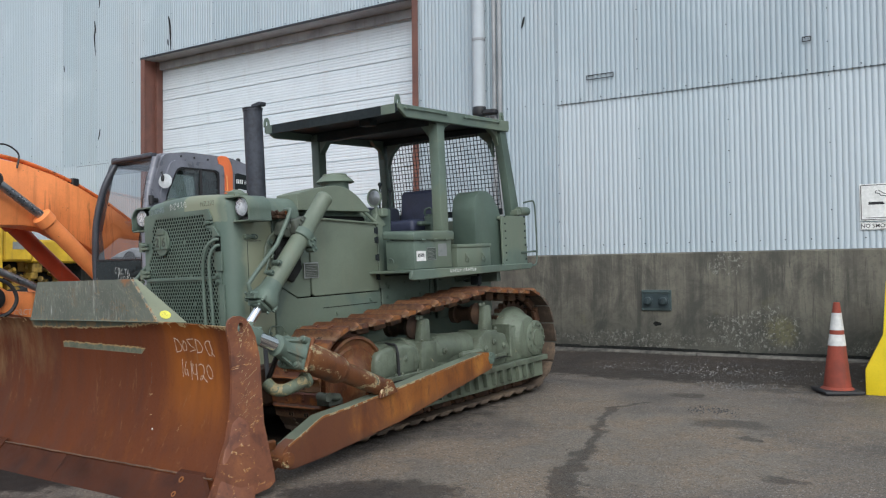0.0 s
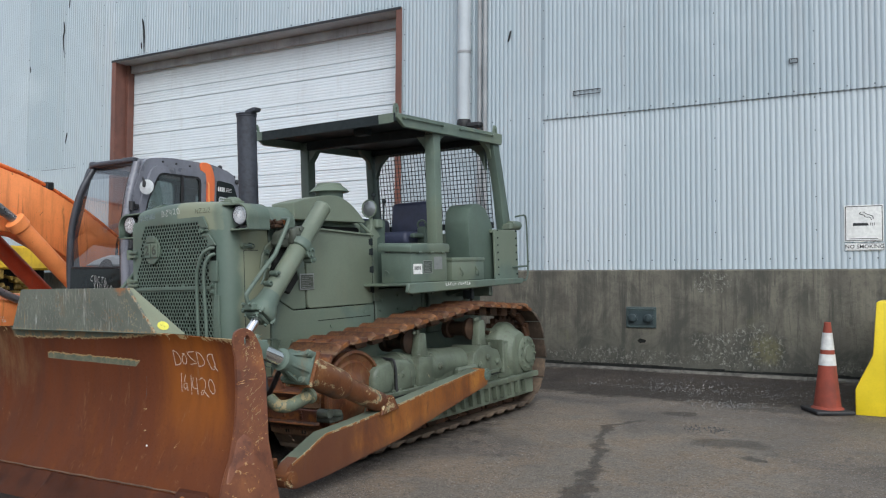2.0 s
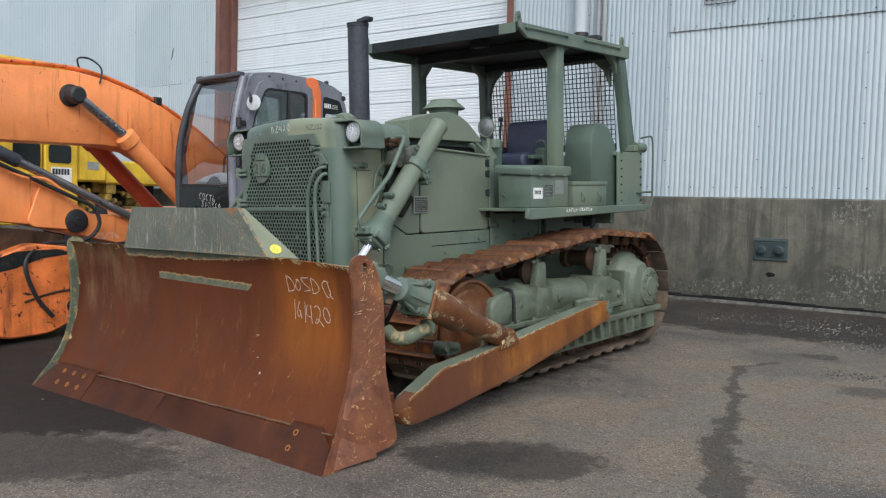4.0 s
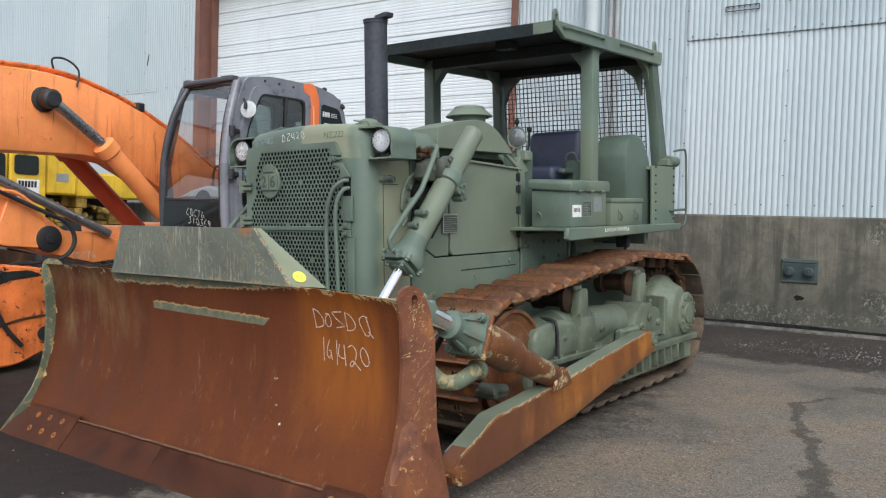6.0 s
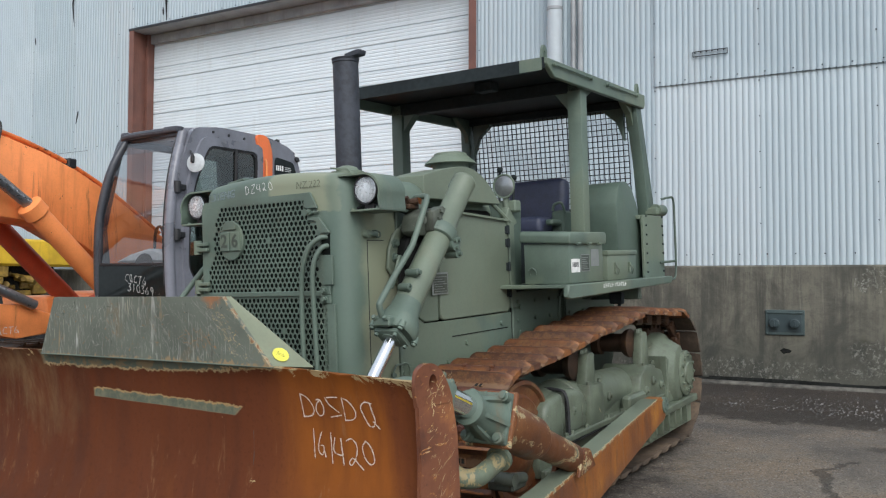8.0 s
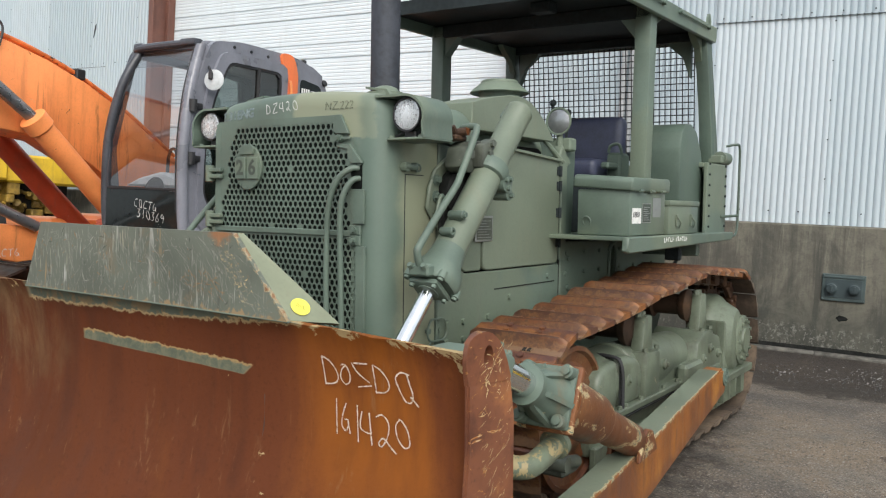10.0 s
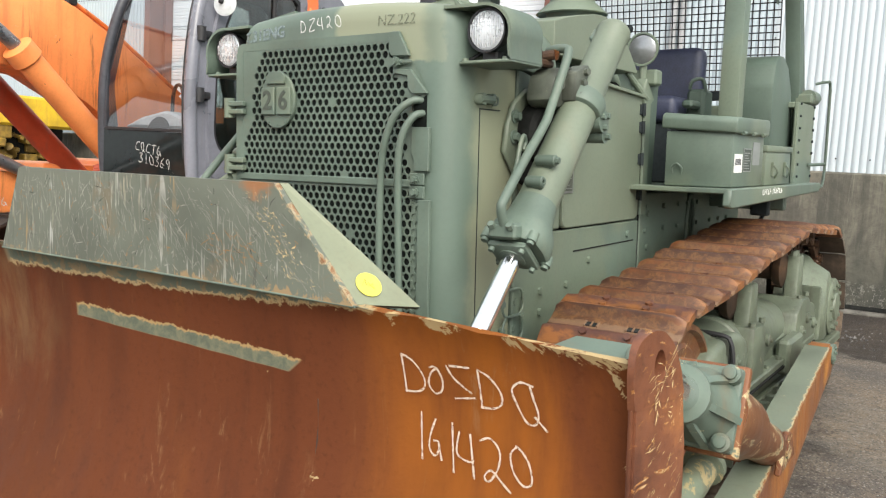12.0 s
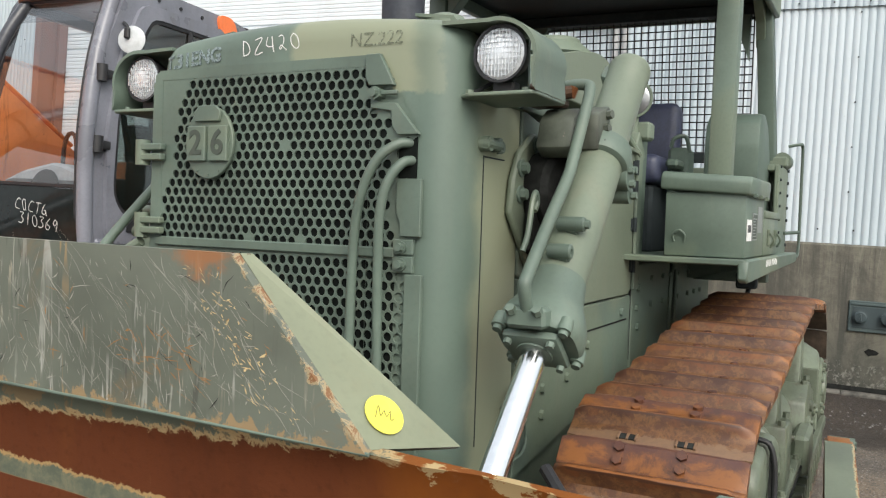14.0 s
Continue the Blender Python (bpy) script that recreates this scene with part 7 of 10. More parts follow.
def scratched(name, base, marks, density=0.5, turn=0.3):
    m, n, l, p = nodes_of(name)
    v = coords(n, l)
    big = noise_at(n, l, v, 2.5, 6)
    c = mix(n, l, ramp(n, l, big, 0.35, 0.65), shift(base, 0.8), shift(base, 1.15))
    for k, (ang, sc, lo) in enumerate(((turn, 30, 0.63), (turn + 0.55, 22, 0.645), (turn - 0.9, 26, 0.665))):
        tc = n.new("ShaderNodeTexCoord")
        mp = n.new("ShaderNodeMapping")
        mp.inputs["Rotation"].default_value = (0, ang, 0.4 * k)
        mp.inputs["Scale"].default_value = (1.0, 1.0, 0.07)
        l.new(tc.outputs["Object"], mp.inputs[0])
        scr = noise_at(n, l, mp.outputs[0], sc, 4, 0.6)
        gate = ramp(n, l, noise_at(n, l, v, 3.1 + k, 3), 0.42, 0.6)
        c = mix(n, l, calc(n, l, "MULTIPLY", calc(n, l, "MULTIPLY", ramp(n, l, scr, lo, lo + 0.03), gate), density * 1.5), c, marks[k])
    chip = noise_at(n, l, v, 9, 9, 0.74, 0.6)
    c = mix(n, l, ramp(n, l, chip, 0.65, 0.67), c, (0.26, 0.15, 0.07))
    # finer dense scoring, and a rust smear by the top corner
    for ang, sc, lo, tone in ((turn + 0.25, 55, 0.6, (0.36, 0.36, 0.31)), (turn - 0.4, 48, 0.61, (0.05, 0.05, 0.042)), (turn + 1.1, 60, 0.63, (0.4, 0.36, 0.27))):
        tc = n.new("ShaderNodeTexCoord")
        mp = n.new("ShaderNodeMapping")
        mp.inputs["Rotation"].default_value = (0, ang, 0.2)
        mp.inputs["Scale"].default_value = (1.0, 1.0, 0.1)
        l.new(tc.outputs["Object"], mp.inputs[0])
        scr = noise_at(n, l, mp.outputs[0], sc, 3, 0.6, 0.25)
        c = mix(n, l, calc(n, l, "MULTIPLY", ramp(n, l, scr, lo, lo + 0.04), calc(n, l, "MULTIPLY", ramp(n, l, noise_at(n, l, v, 2.2, 5, 0.65), 0.4, 0.62), 0.6)), c, tone)
    # rust and bare primer creeping in from the sloping edge and the top corner
    sp = n.new("ShaderNodeSeparateXYZ")
    l.new(v, sp.inputs[0])
    slope = calc(n, l, "ADD", sp.outputs[0], calc(n, l, "MULTIPLY", sp.outputs[2], 0.943))
    rag = calc(n, l, "MULTIPLY", calc(n, l, "SUBTRACT", noise_at(n, l, v, 22, 8, 0.75, 0.5), 0.5), 0.22)
    e = calc(n, l, "ADD", slope, rag)
    c = mix(n, l, ramp(n, l, e, 2.128, 2.133), c, (0.34, 0.27, 0.16))
    c = mix(n, l, ramp(n, l, e, 2.141, 2.146), c, (0.2, 0.09, 0.035))
    corner = calc(n, l, "ADD", calc(n, l, "ABSOLUTE", calc(n, l, "SUBTRACT", sp.outputs[0], 0.6)), calc(n, l, "MULTIPLY", calc(n, l, "ABSOLUTE", calc(n, l, "SUBTRACT", sp.outputs[2], 1.53)), 1.6))
    c = mix(n, l, calc(n, l, "MULTIPLY", ramp(n, l, calc(n, l, "ADD", corner, rag), 0.03, 0.11, 1.0, 0.0), 0.75), c, (0.3, 0.11, 0.03))
    foot = calc(n, l, "SUBTRACT", sp.outputs[2], calc(n, l, "MULTIPLY", rag, 0.9))
    c = mix(n, l, ramp(n, l, foot, 1.219, 1.225, 1.0, 0.0), c, (0.27, 0.19, 0.1))
    scuff = noise_at(n, l, v, 4.5, 6, 0.7, 0.8)
    c = mix(n, l, calc(n, l, "MULTIPLY", ramp(n, l, scuff, 0.56, 0.68), 0.45), c, (0.17, 0.12, 0.065))
    l.new(c, p.inputs["Base Color"])
    l.new(ramp(n, l, big, 0.3, 0.7, 0.34, 0.55), p.inputs["Roughness"])
    bump(n, l, p, calc(n, l, "ADD", big, calc(n, l, "MULTIPLY", scuff, 0.6)), 0.3, 0.004)
    return m


def chipped_rust():
    m = rusty("rust_with_paint_remains", (0.075, 0.026, 0.013), (0.17, 0.062, 0.022), (0.27, 0.115, 0.04), 0.5, 0.7, 0.15, 2.4)
    n, l = m.node_tree.nodes, m.node_tree.links
    p = n["Principled BSDF"]
    old = p.inputs["Base Color"].links[0].from_socket
    v = coords(n, l)
    f = noise_at(n, l, v, 5.5, 9, 0.7, 0.6)
    c = mix(n, l, ramp(n, l, f, 0.55, 0.565), old, (0.46, 0.35, 0.19))
    c = mix(n, l, ramp(n, l, f, 0.59, 0.6), c, (0.135, 0.155, 0.11))
    l.new(c, p.inputs["Base Color"])
    return m


M_RUSTCHIP = chipped_rust()
# paler olive for the spill guard's return plates
M_RETURN = paint("pale_olive_paint", (0.2, 0.218, 0.145), 0.5, (0.1, 0.08, 0.05), 0.7, dirt=(0.2, 0.17, 0.1), dirty=0.35, var=0.12)
M_FLAKED = paint("flaking_cream_and_green_paint", (0.12, 0.145, 0.1), 0.55, (0.3, 0.24, 0.12), 0.53, dirt=(0.1, 0.06, 0.03), dirty=0.6, scale=6)
M_WELD = plain("pale_worn_weld", (0.13, 0.075, 0.045), 0.5, 0.1, 0.5, 30, 0.4)
M_BLADE = blade_steel()
M_SCRATCH = scratched("scratched_green_plate", (0.115, 0.127, 0.1), ((0.45, 0.44, 0.4), (0.33, 0.22, 0.1), (0.5, 0.5, 0.46)))


def worn_rust():
    """Mottled purple-brown rust with specks of old cream primer and orange scuffs."""
    m = rusty("mottled_rust_plate", (0.095, 0.034, 0.02), (0.185, 0.068, 0.033), (0.32, 0.125, 0.045), 0.45, 0.7, 0.2, 6)
    n, l = m.node_tree.nodes, m.node_tree.links
    p = n["Principled BSDF"]
    old = p.inputs["Base Color"].links[0].from_socket
    f = noise_at(n, l, coords(n, l, (1, 1, 1.6)), 16, 8, 0.72, 0.8)
    c = mix(n, l, ramp(n, l, f, 0.585, 0.625), old, (0.38, 0.17, 0.05))
    c = mix(n, l, ramp(n, l, f, 0.635, 0.65), c, (0.55, 0.42, 0.25))
    l.new(c, p.inputs["Base Color"])
    return m


M_RUSTSCR = worn_rust()
BLADE = blade()

def worn_flange():
    """Green paint rubbed through to cream primer and rust along the outer edge."""
    m = paint("green_paint_rubbed_at_the_edge", (0.135, 0.158, 0.115), 0.5, (0.4, 0.34, 0.2), 0.66, dirt=(0.16, 0.15, 0.1), dirty=0.35)
    n, l = m.node_tree.nodes, m.node_tree.links
    p = n["Principled BSDF"]
    old = p.inputs["Base Color"].links[0].from_socket
    v = coords(n, l)
    sp = n.new("ShaderNodeSeparateXYZ")
    l.new(v, sp.inputs[0])
    off = calc(n, l, "ADD", calc(n, l, "ABSOLUTE", sp.outputs[0], 0.0), calc(n, l, "MULTIPLY", sp.outputs[1], 0.06))
    rag = calc(n, l, "MULTIPLY", calc(n, l, "SUBTRACT", noise_at(n, l, v, 13, 9, 0.75, 0.5), 0.5), 0.07)
    e = calc(n, l, "ADD", off, rag)
    c = mix(n, l, ramp(n, l, e, 1.783, 1.787), old, (0.42, 0.35, 0.21))
    c = mix(n, l, ramp(n, l, e, 1.79, 1.794), c, (0.25, 0.1, 0.03))
    l.new(c, p.inputs["Base Color"])
    return m


M_ARMTOP = worn_flange()


def arm_flank():
    """Orange rust with purple-brown scale at the fore end and dark runs."""
    m = rusty("streaked_orange_rust", (0.12, 0.038, 0.015), (0.27, 0.095, 0.02), (0.42, 0.175, 0.03), 0.48, 0.5, 0.1, 1.3)
    n, l = m.node_tree.nodes, m.node_tree.links
    p = n["Principled BSDF"]
    c = p.inputs["Base Color"].links[0].from_socket
    v = coords(n, l)
    sp = n.new("ShaderNodeSeparateXYZ")
    l.new(v, sp.inputs[0])
    patch = noise_at(n, l, coords(n, l, (1.0, 1.0, 0.6)), 2.3, 8, 0.7, 0.4)
    fore = calc(n, l, "ADD", sp.outputs[1], calc(n, l, "MULTIPLY", calc(n, l, "SUBTRACT", patch, 0.5), 2.4))
    c = mix(n, l, ramp(n, l, fore, 0.05, 0.6, 0.8, 0.0), c, (0.095, 0.034, 0.022))
    rear = noise_at(n, l, coords(n, l, (1.0, 1.0, 0.35)), 3.4, 9, 0.72, 0.4)
    c = mix(n, l, calc(n, l, "MULTIPLY", ramp(n, l, rear, 0.54, 0.64), 0.6), c, (0.1, 0.038, 0.02))
    low = calc(n, l, "SUBTRACT", sp.outputs[2], calc(n, l, "MULTIPLY", sp.outputs[1], 0.135))
    c = mix(n, l, calc(n, l, "MULTIPLY", ramp(n, l, calc(n, l, "ADD", low, calc(n, l, "MULTIPLY", calc(n, l, "SUBTRACT", rear, 0.5), 0.3)), 0.1, 0.2, 1.0, 0.0), 0.55), c, (0.11, 0.05, 0.03))
    chip = noise_at(n, l, v, 16, 9, 0.75, 0.5)
    c = mix(n, l, ramp(n, l, chip, 0.69, 0.705), c, (0.42, 0.33, 0.18))
    l.new(c, p.inputs["Base Color"])
    return m


M_ARMFLANK = arm_flank()

# -- push arms, tilt braces --
for s in (1, -1):
    bm = B()
    top = [(-0.56, 0.2), (-0.5, 0.28), (-0.1, 0.425), (0.3, 0.445), (2.3, 0.605), (2.45, 0.6), (2.52, 0.53)]
    low = [(2.47, 0.43), (0.9, 0.2), (-0.05, 0.12), (-0.45, 0.105), (-0.55, 0.14)]
    pts = top + low

    def ax(y):
        return 1.762 - 0.06 * (y + 0.5)
    lo = [bm.verts.new((s * (ax(y) - 0.065), y, z)) for y, z in pts]
    hi = [bm.verts.new((s * (ax(y) + 0.06), y, z)) for y, z in pts]
    bm.faces.new(lo)
    bm.faces.new(hi)
    for i in range(len(pts)):
        j = (i + 1) % len(pts)
        bm.faces.new((lo[i], lo[j], hi[j], hi[i]))
    bmesh.ops.recalc_face_normals(bm, faces=bm.faces[:])
    bmesh.ops.bevel(bm, geom=bm.edges[:], offset=0.012, segments=2, affect="EDGES")
    arm = dp("push_arm", bm, M_ARMFLANK, None, "long push arm, rusty orange on its flank", 40)
    bm = B()
    line = [(-0.47, 0.29), (-0.1, 0.429), (0.3, 0.449), (2.29, 0.609)]
    a = [bm.verts.new((s * (ax(y) - 0.066), y, z + 0.0)) for y, z in line]
    c = [bm.verts.new((s * (ax(y) + 0.062), y, z + 0.0)) for y, z in line]
    a2 = [bm.verts.new((s * (ax(y) - 0.066), y, z - 0.014)) for y, z in line]
    c2 = [bm.verts.new((s * (ax(y) + 0.062), y, z - 0.014)) for y, z in line]
    for i in range(3):
        for p, q in ((a, c), (c, c2), (c2, a2), (a2, a)):
            bm.faces.new((p[i], p[i + 1], q[i + 1], q[i]))
    for i in (0, 3):
        bm.faces.new((a[i], c[i], c2[i], a2[i]))
    bmesh.ops.recalc_face_normals(bm, faces=bm.faces[:])
    part("top_plate", bm, M_ARMTOP, arm, "green top flange with worn edges", 20)
    bm = B()
    rod(bm, (s * 1.6, -0.5, 0.19), (s * 1.84, -0.5, 0.19), 0.055, seg=18)
    rod(bm, (s * 1.835, -0.5, 0.19), (s * 1.855, -0.5, 0.19), 0.03, seg=12)
    quad_box(bm, (min(s * 1.58, s * 1.63), -0.95, 0.08), (max(s * 1.58, s * 1.63), -0.42, 0.3), 0.01)
    part("front_pin", bm, M_RUSTCHIP, arm, "worn rusty front pin")
    bm = B()
    rod(bm, (s * 1.54, 2.46, 0.54), (s * 1.656, 2.46, 0.54), 0.058, seg=20)
    for k in range(5):
        w = k * math.tau / 5
        bolt(bm, (s * 1.652, 2.46 + 0.034 * math.cos(w), 0.54 + 0.034 * math.sin(w)), (s, 0, 0), 0.01, 0.012)
    part("rear_trunnion", bm, M_GREEN2, arm, "worn trunnion cap")
    # brace from the arm up to the blade
    e0, e1 = Vector((s * 1.72, 0.66, 0.53)), Vector((s * 1.74, -0.3, 0.93))
    d = (e1 - e0).normalized()
    bm = B()
    lathe(bm, [(0.055, -0.03), (0.074, -0.01), (0.08, 0.02), (0.081, 0.48), (0.09, 0.51), (0.108, 0.55), (0.114, 0.58), (0.116, 0.93), (0.125, 0.985)], e0, d, 28)
    brace = dp("tilt_brace", bm, M_RUSTCHIP, None, "rusty blade tilt brace with a green ribbed gear head")
    bm = B()
    o = e0 + d * 1.01
    m = Matrix.Translation(o) @ d.to_track_quat("Z", "X").to_matrix().to_4x4() @ Matrix.Diagonal((0.84, 0.84, 1, 1))
    quad_box(bm, (-0.16, -0.145, -0.026), (0.16, 0.145, 0.002), 0.012, 2, m)
    part("flange", bm, M_RUSTCHIP, brace, "rust-edged flange plate")
    bm = B()
    quad_box(bm, (-0.145, -0.13, 0.003), (0.145, 0.13, 0.03), 0.01, 2, m)
    head = part("gear_head", bm, M_GREEN2, brace, "green ribbed cast gear head")
    part("hub", lathe(B(), [(0.115, 0.0), (0.095, 0.05), (0.075, 0.12), (0.072, 0.18), (0.08, 0.185), (0.08, 0.21), (0.06, 0.215)], o + d * 0.02, d, 20), M_GREEN2, head)
    for k in range(6):
        turn = m @ Matrix.Rotation(k * math.tau / 6 + 0.3, 4, "Z")
        bm = B()
        rib = [bm.verts.new(turn @ Vector(q)) for q in ((0.07, -0.012, 0.03), (0.15, -0.012, 0.03), (0.1, -0.012, 0.16), (0.07, -0.012, 0.2), (0.07, 0.012, 0.03), (0.15, 0.012, 0.03), (0.1, 0.012, 0.16), (0.07, 0.012, 0.2))]
        for q in ((0, 1, 2, 3), (7, 6, 5, 4), (0, 4, 5, 1), (1, 5, 6, 2), (2, 6, 7, 3), (3, 7, 4, 0)):
            bm.faces.new([rib[t] for t in q])
        bmesh.ops.recalc_face_normals(bm, faces=bm.faces[:])
        part("rib", bm, M_GREEN2, head, "", 0)
    for q in ((-0.115, -0.1), (0.115, -0.1), (-0.115, 0.1), (0.115, 0.1)):
        bm = B()
        lathe(bm, [(0.027, 0), (0.027, 0.04), (0.018, 0.042), (0.017, 0.056), (0.002, 0.058)], m @ Vector((*q, 0.03)), d, 12)
        part("bolt", bm, M_GREEN2, head)
    part("rod", rod(B(), o + d * 0.22, o + d * 0.43, 0.052, seg=20), M_CHROME, brace, "bright piston rod")
    bm = B()
    quad_box(bm, (-0.07, -0.06, 0.41), (0.07, 0.06, 0.57), 0.02, 2, m)
    rod(bm, m @ Vector((-0.1, 0, 0.51)), m @ Vector((0.1, 0, 0.51)), 0.035, seg=12)
    part("clevis", bm, M_GREEN2, brace)
    bm = B()
    for w in (-0.075, 0.075):
        prism(bm, [(0.56, 0.45), (0.6, 0.56), (0.66, 0.6), (0.73, 0.58), (0.8, 0.47)], "x", s * 1.71 + w - 0.012, s * 1.71 + w + 0.012, 0.006)
    rod(bm, (s * 1.71 - 0.095, 0.66, 0.53), (s * 1.71 + 0.095, 0.66, 0.53), 0.035, seg=14)
    part("lug", bm, M_RUSTCHIP, brace, "worn lug welded on the arm")
    bm = B()
    tube(bm, [m @ Vector((0.1, 0.1, 0.1)), Vector((s * 1.45, -0.3, 0.75)), Vector((s * 1.2, -0.1, 0.72)), Vector((s * 0.9, 0.15, 0.9))], 0.02, 8, 8)
    part("hose", bm, M_BLACK, brace, "black hydraulic hose")
    bm = B()
    tube(bm, [(s * 1.6, -0.46, 0.72), (s * 1.67, -0.45, 0.675), (s * 1.725, -0.4, 0.67), (s * 1.735, -0.3, 0.69), (s * 1.735, -0.2, 0.715)], 0.046, 14, 6)
    lathe(bm, [(0.045, 0), (0.064, 0.01), (0.064, 0.035), (0.05, 0.045)], (s * 1.735, -0.22, 0.71), (0, 0.96, 0.28), 18)
    part("pump_body", bm, M_FLAKED, brace, "green casting with flaking cream paint", 50)
    bm = B()
    rod(bm, (s * 1.6, 0.12, 0.53), (s * 1.6, 0.28, 0.5), 0.03, seg=14)
    rod(bm, (s * 1.52, 0.14, 0.52), (s * 1.63, 0.14, 0.52), 0.036, seg=14)
    quad_box(bm, (min(s * 1.42, s * 1.58), 0.2, 0.43), (max(s * 1.42, s * 1.58), 0.36, 0.49), 0.012)
    part("valve_block", bm, M_YOKE, brace, "small green fittings under the brace")
part("cross_tube", rod(B(), (-1.6, -0.55, 0.33), (1.6, -0.55, 0.33), 0.07, seg=14), M_RUSTARM, BLADE)
part("rear_channel", quad_box(B(), (-1.6, -0.82, 0.55), (1.6, -0.72, 0.63), 0.01), M_RUSTARM, BLADE)
for x in (-1.2, -0.6, 0, 0.6, 1.2):
    bm = B()
    prism(bm, [(y + 0.037, z) for y, z in PROFILE[2:]] + [(-0.72, 0.13), (-0.7, 1.1)], "x", x - 0.015, x + 0.015)
    part("stiffener", bm, M_RUSTARM, BLADE, "", 0)
for s in (1, -1):
    bm = B()
    rod(bm, (s * 1.55, -0.6, 0.5), (s * 0.3, -0.45, 0.35), 0.05, seg=12)
    dp("diagonal_brace", bm, M_RUSTARM)

# -- chassis and belly --
bm = B()
prism(bm, [(0.1, 0.42), (0.3, 0.35), (3.9, 0.4), (4.1, 0.7), (4.1, 1.4), (1.9, 1.42), (1.9, 0.9), (0.45, 0.75), (0.1, 0.7)], "x", -0.6, 0.6, 0.02)
dp("chassis", bm, M_GREEN, None, "")
bm = B()
quad_box(bm, (-0.72, 0.12, 0.36), (0.72, 0.5, 0.72), 0.03)
quad_box(bm, (-0.5, -0.05, 0.4), (0.5, 0.15, 0.66), 0.04)
dp("crankcase_guard", bm, M_TRACKDK, None, "dark greasy front guard")
for s in (1, -1):
    x0, x1 = sorted((s * 0.6, s * 0.64))
    bm = B()
    quad_box(bm, (x0, 1.99, 0.9), (x1, 2.81, 1.42), 0.008)
    quad_box(bm, (x0, 2.93, 0.9), (x1, 4.05, 1.42), 0.008)
    tube(bm, [(s * 0.64, 2.8, 0.95), (s * 0.65, 2.8, 1.3), (s * 0.65, 2.86, 1.38), (s * 0.65, 2.93, 1.3), (s * 0.64, 2.93, 0.95)], 0.012, 8, 5)
    for y in (2.06, 2.36, 2.62, 2.8, 3.0, 3.3, 3.5, 3.7):
        for z in (1.2, 1.34):
            bolt(bm, (s * 0.64, y, z), (s, 0, 0), 0.016, 0.016)
    dp("transmission_cover", bm)
    bm = B()
    prism(bm, [(s * 0.62, 1.415), (s * 1.05, 1.415), (s * 1.05, 1.39), (s * 0.68, 1.3), (s * 0.62, 1.3)], "y", 3.3, 3.33, 0.004)
    dp("fender_bracket", bm)
    dp("fender_bracket", quad_box(B(), (min(s * 0.62, s * 1.1), 3.5, 1.28), (max(s * 0.62, s * 1.1), 3.57, 1.42), 0.01))
bm = B()
tube(bm, [(1.0, 3.22, 1.42), (1.03, 3.24, 1.3), (1.02, 3.18, 1.2), (1.05, 3.2, 1.12)], 0.014, 8, 5)
quad_box(bm, (0.96, 3.14, 1.26), (1.08, 3.2, 1.36), 0.01)
dp("control_linkage", bm, M_GREENDK)


# -- crawler tracks --
def track_line():
    """Closed line of the shoe plane, as (y, z), clockwise from the idler's top."""
    pts = []
    c0, r0, c1, r1 = (0.72, 0.54), 0.48, (3.65, 0.605), 0.548
    for k in range(9):
        t = k / 8
        y = c0[0] + 0.06 + (c1[0] - c0[0] - 0.15) * t
        z = 1.012 + 0.1 * (y - 0.7) if y < 2.75 else 1.217 - 0.085 * (y - 2.75)
        sag = 0.02 * math.sin(math.pi * min(1, (y - 0.7) / 1.1)) if y < 1.8 else 0.015 * math.sin(math.pi * (y - 1.8) / 1.0) if y < 2.8 else 0
        pts.append((y, z - sag))
    for k in range(1, 12):
        a = math.pi / 2 - math.pi * k / 12
        pts.append((c1[0] + r1 * math.cos(a), c1[1] + r1 * math.sin(a)))
    for k in range(6):
        t = k / 5
        pts.append((3.65 - 2.91 * t, 0.058))
    for k in range(1, 12):
        a = -math.pi / 2 - math.pi * k / 12
        pts.append((c0[0] + r0 * math.cos(a), c0[1] + r0 * math.sin(a)))
    return pts


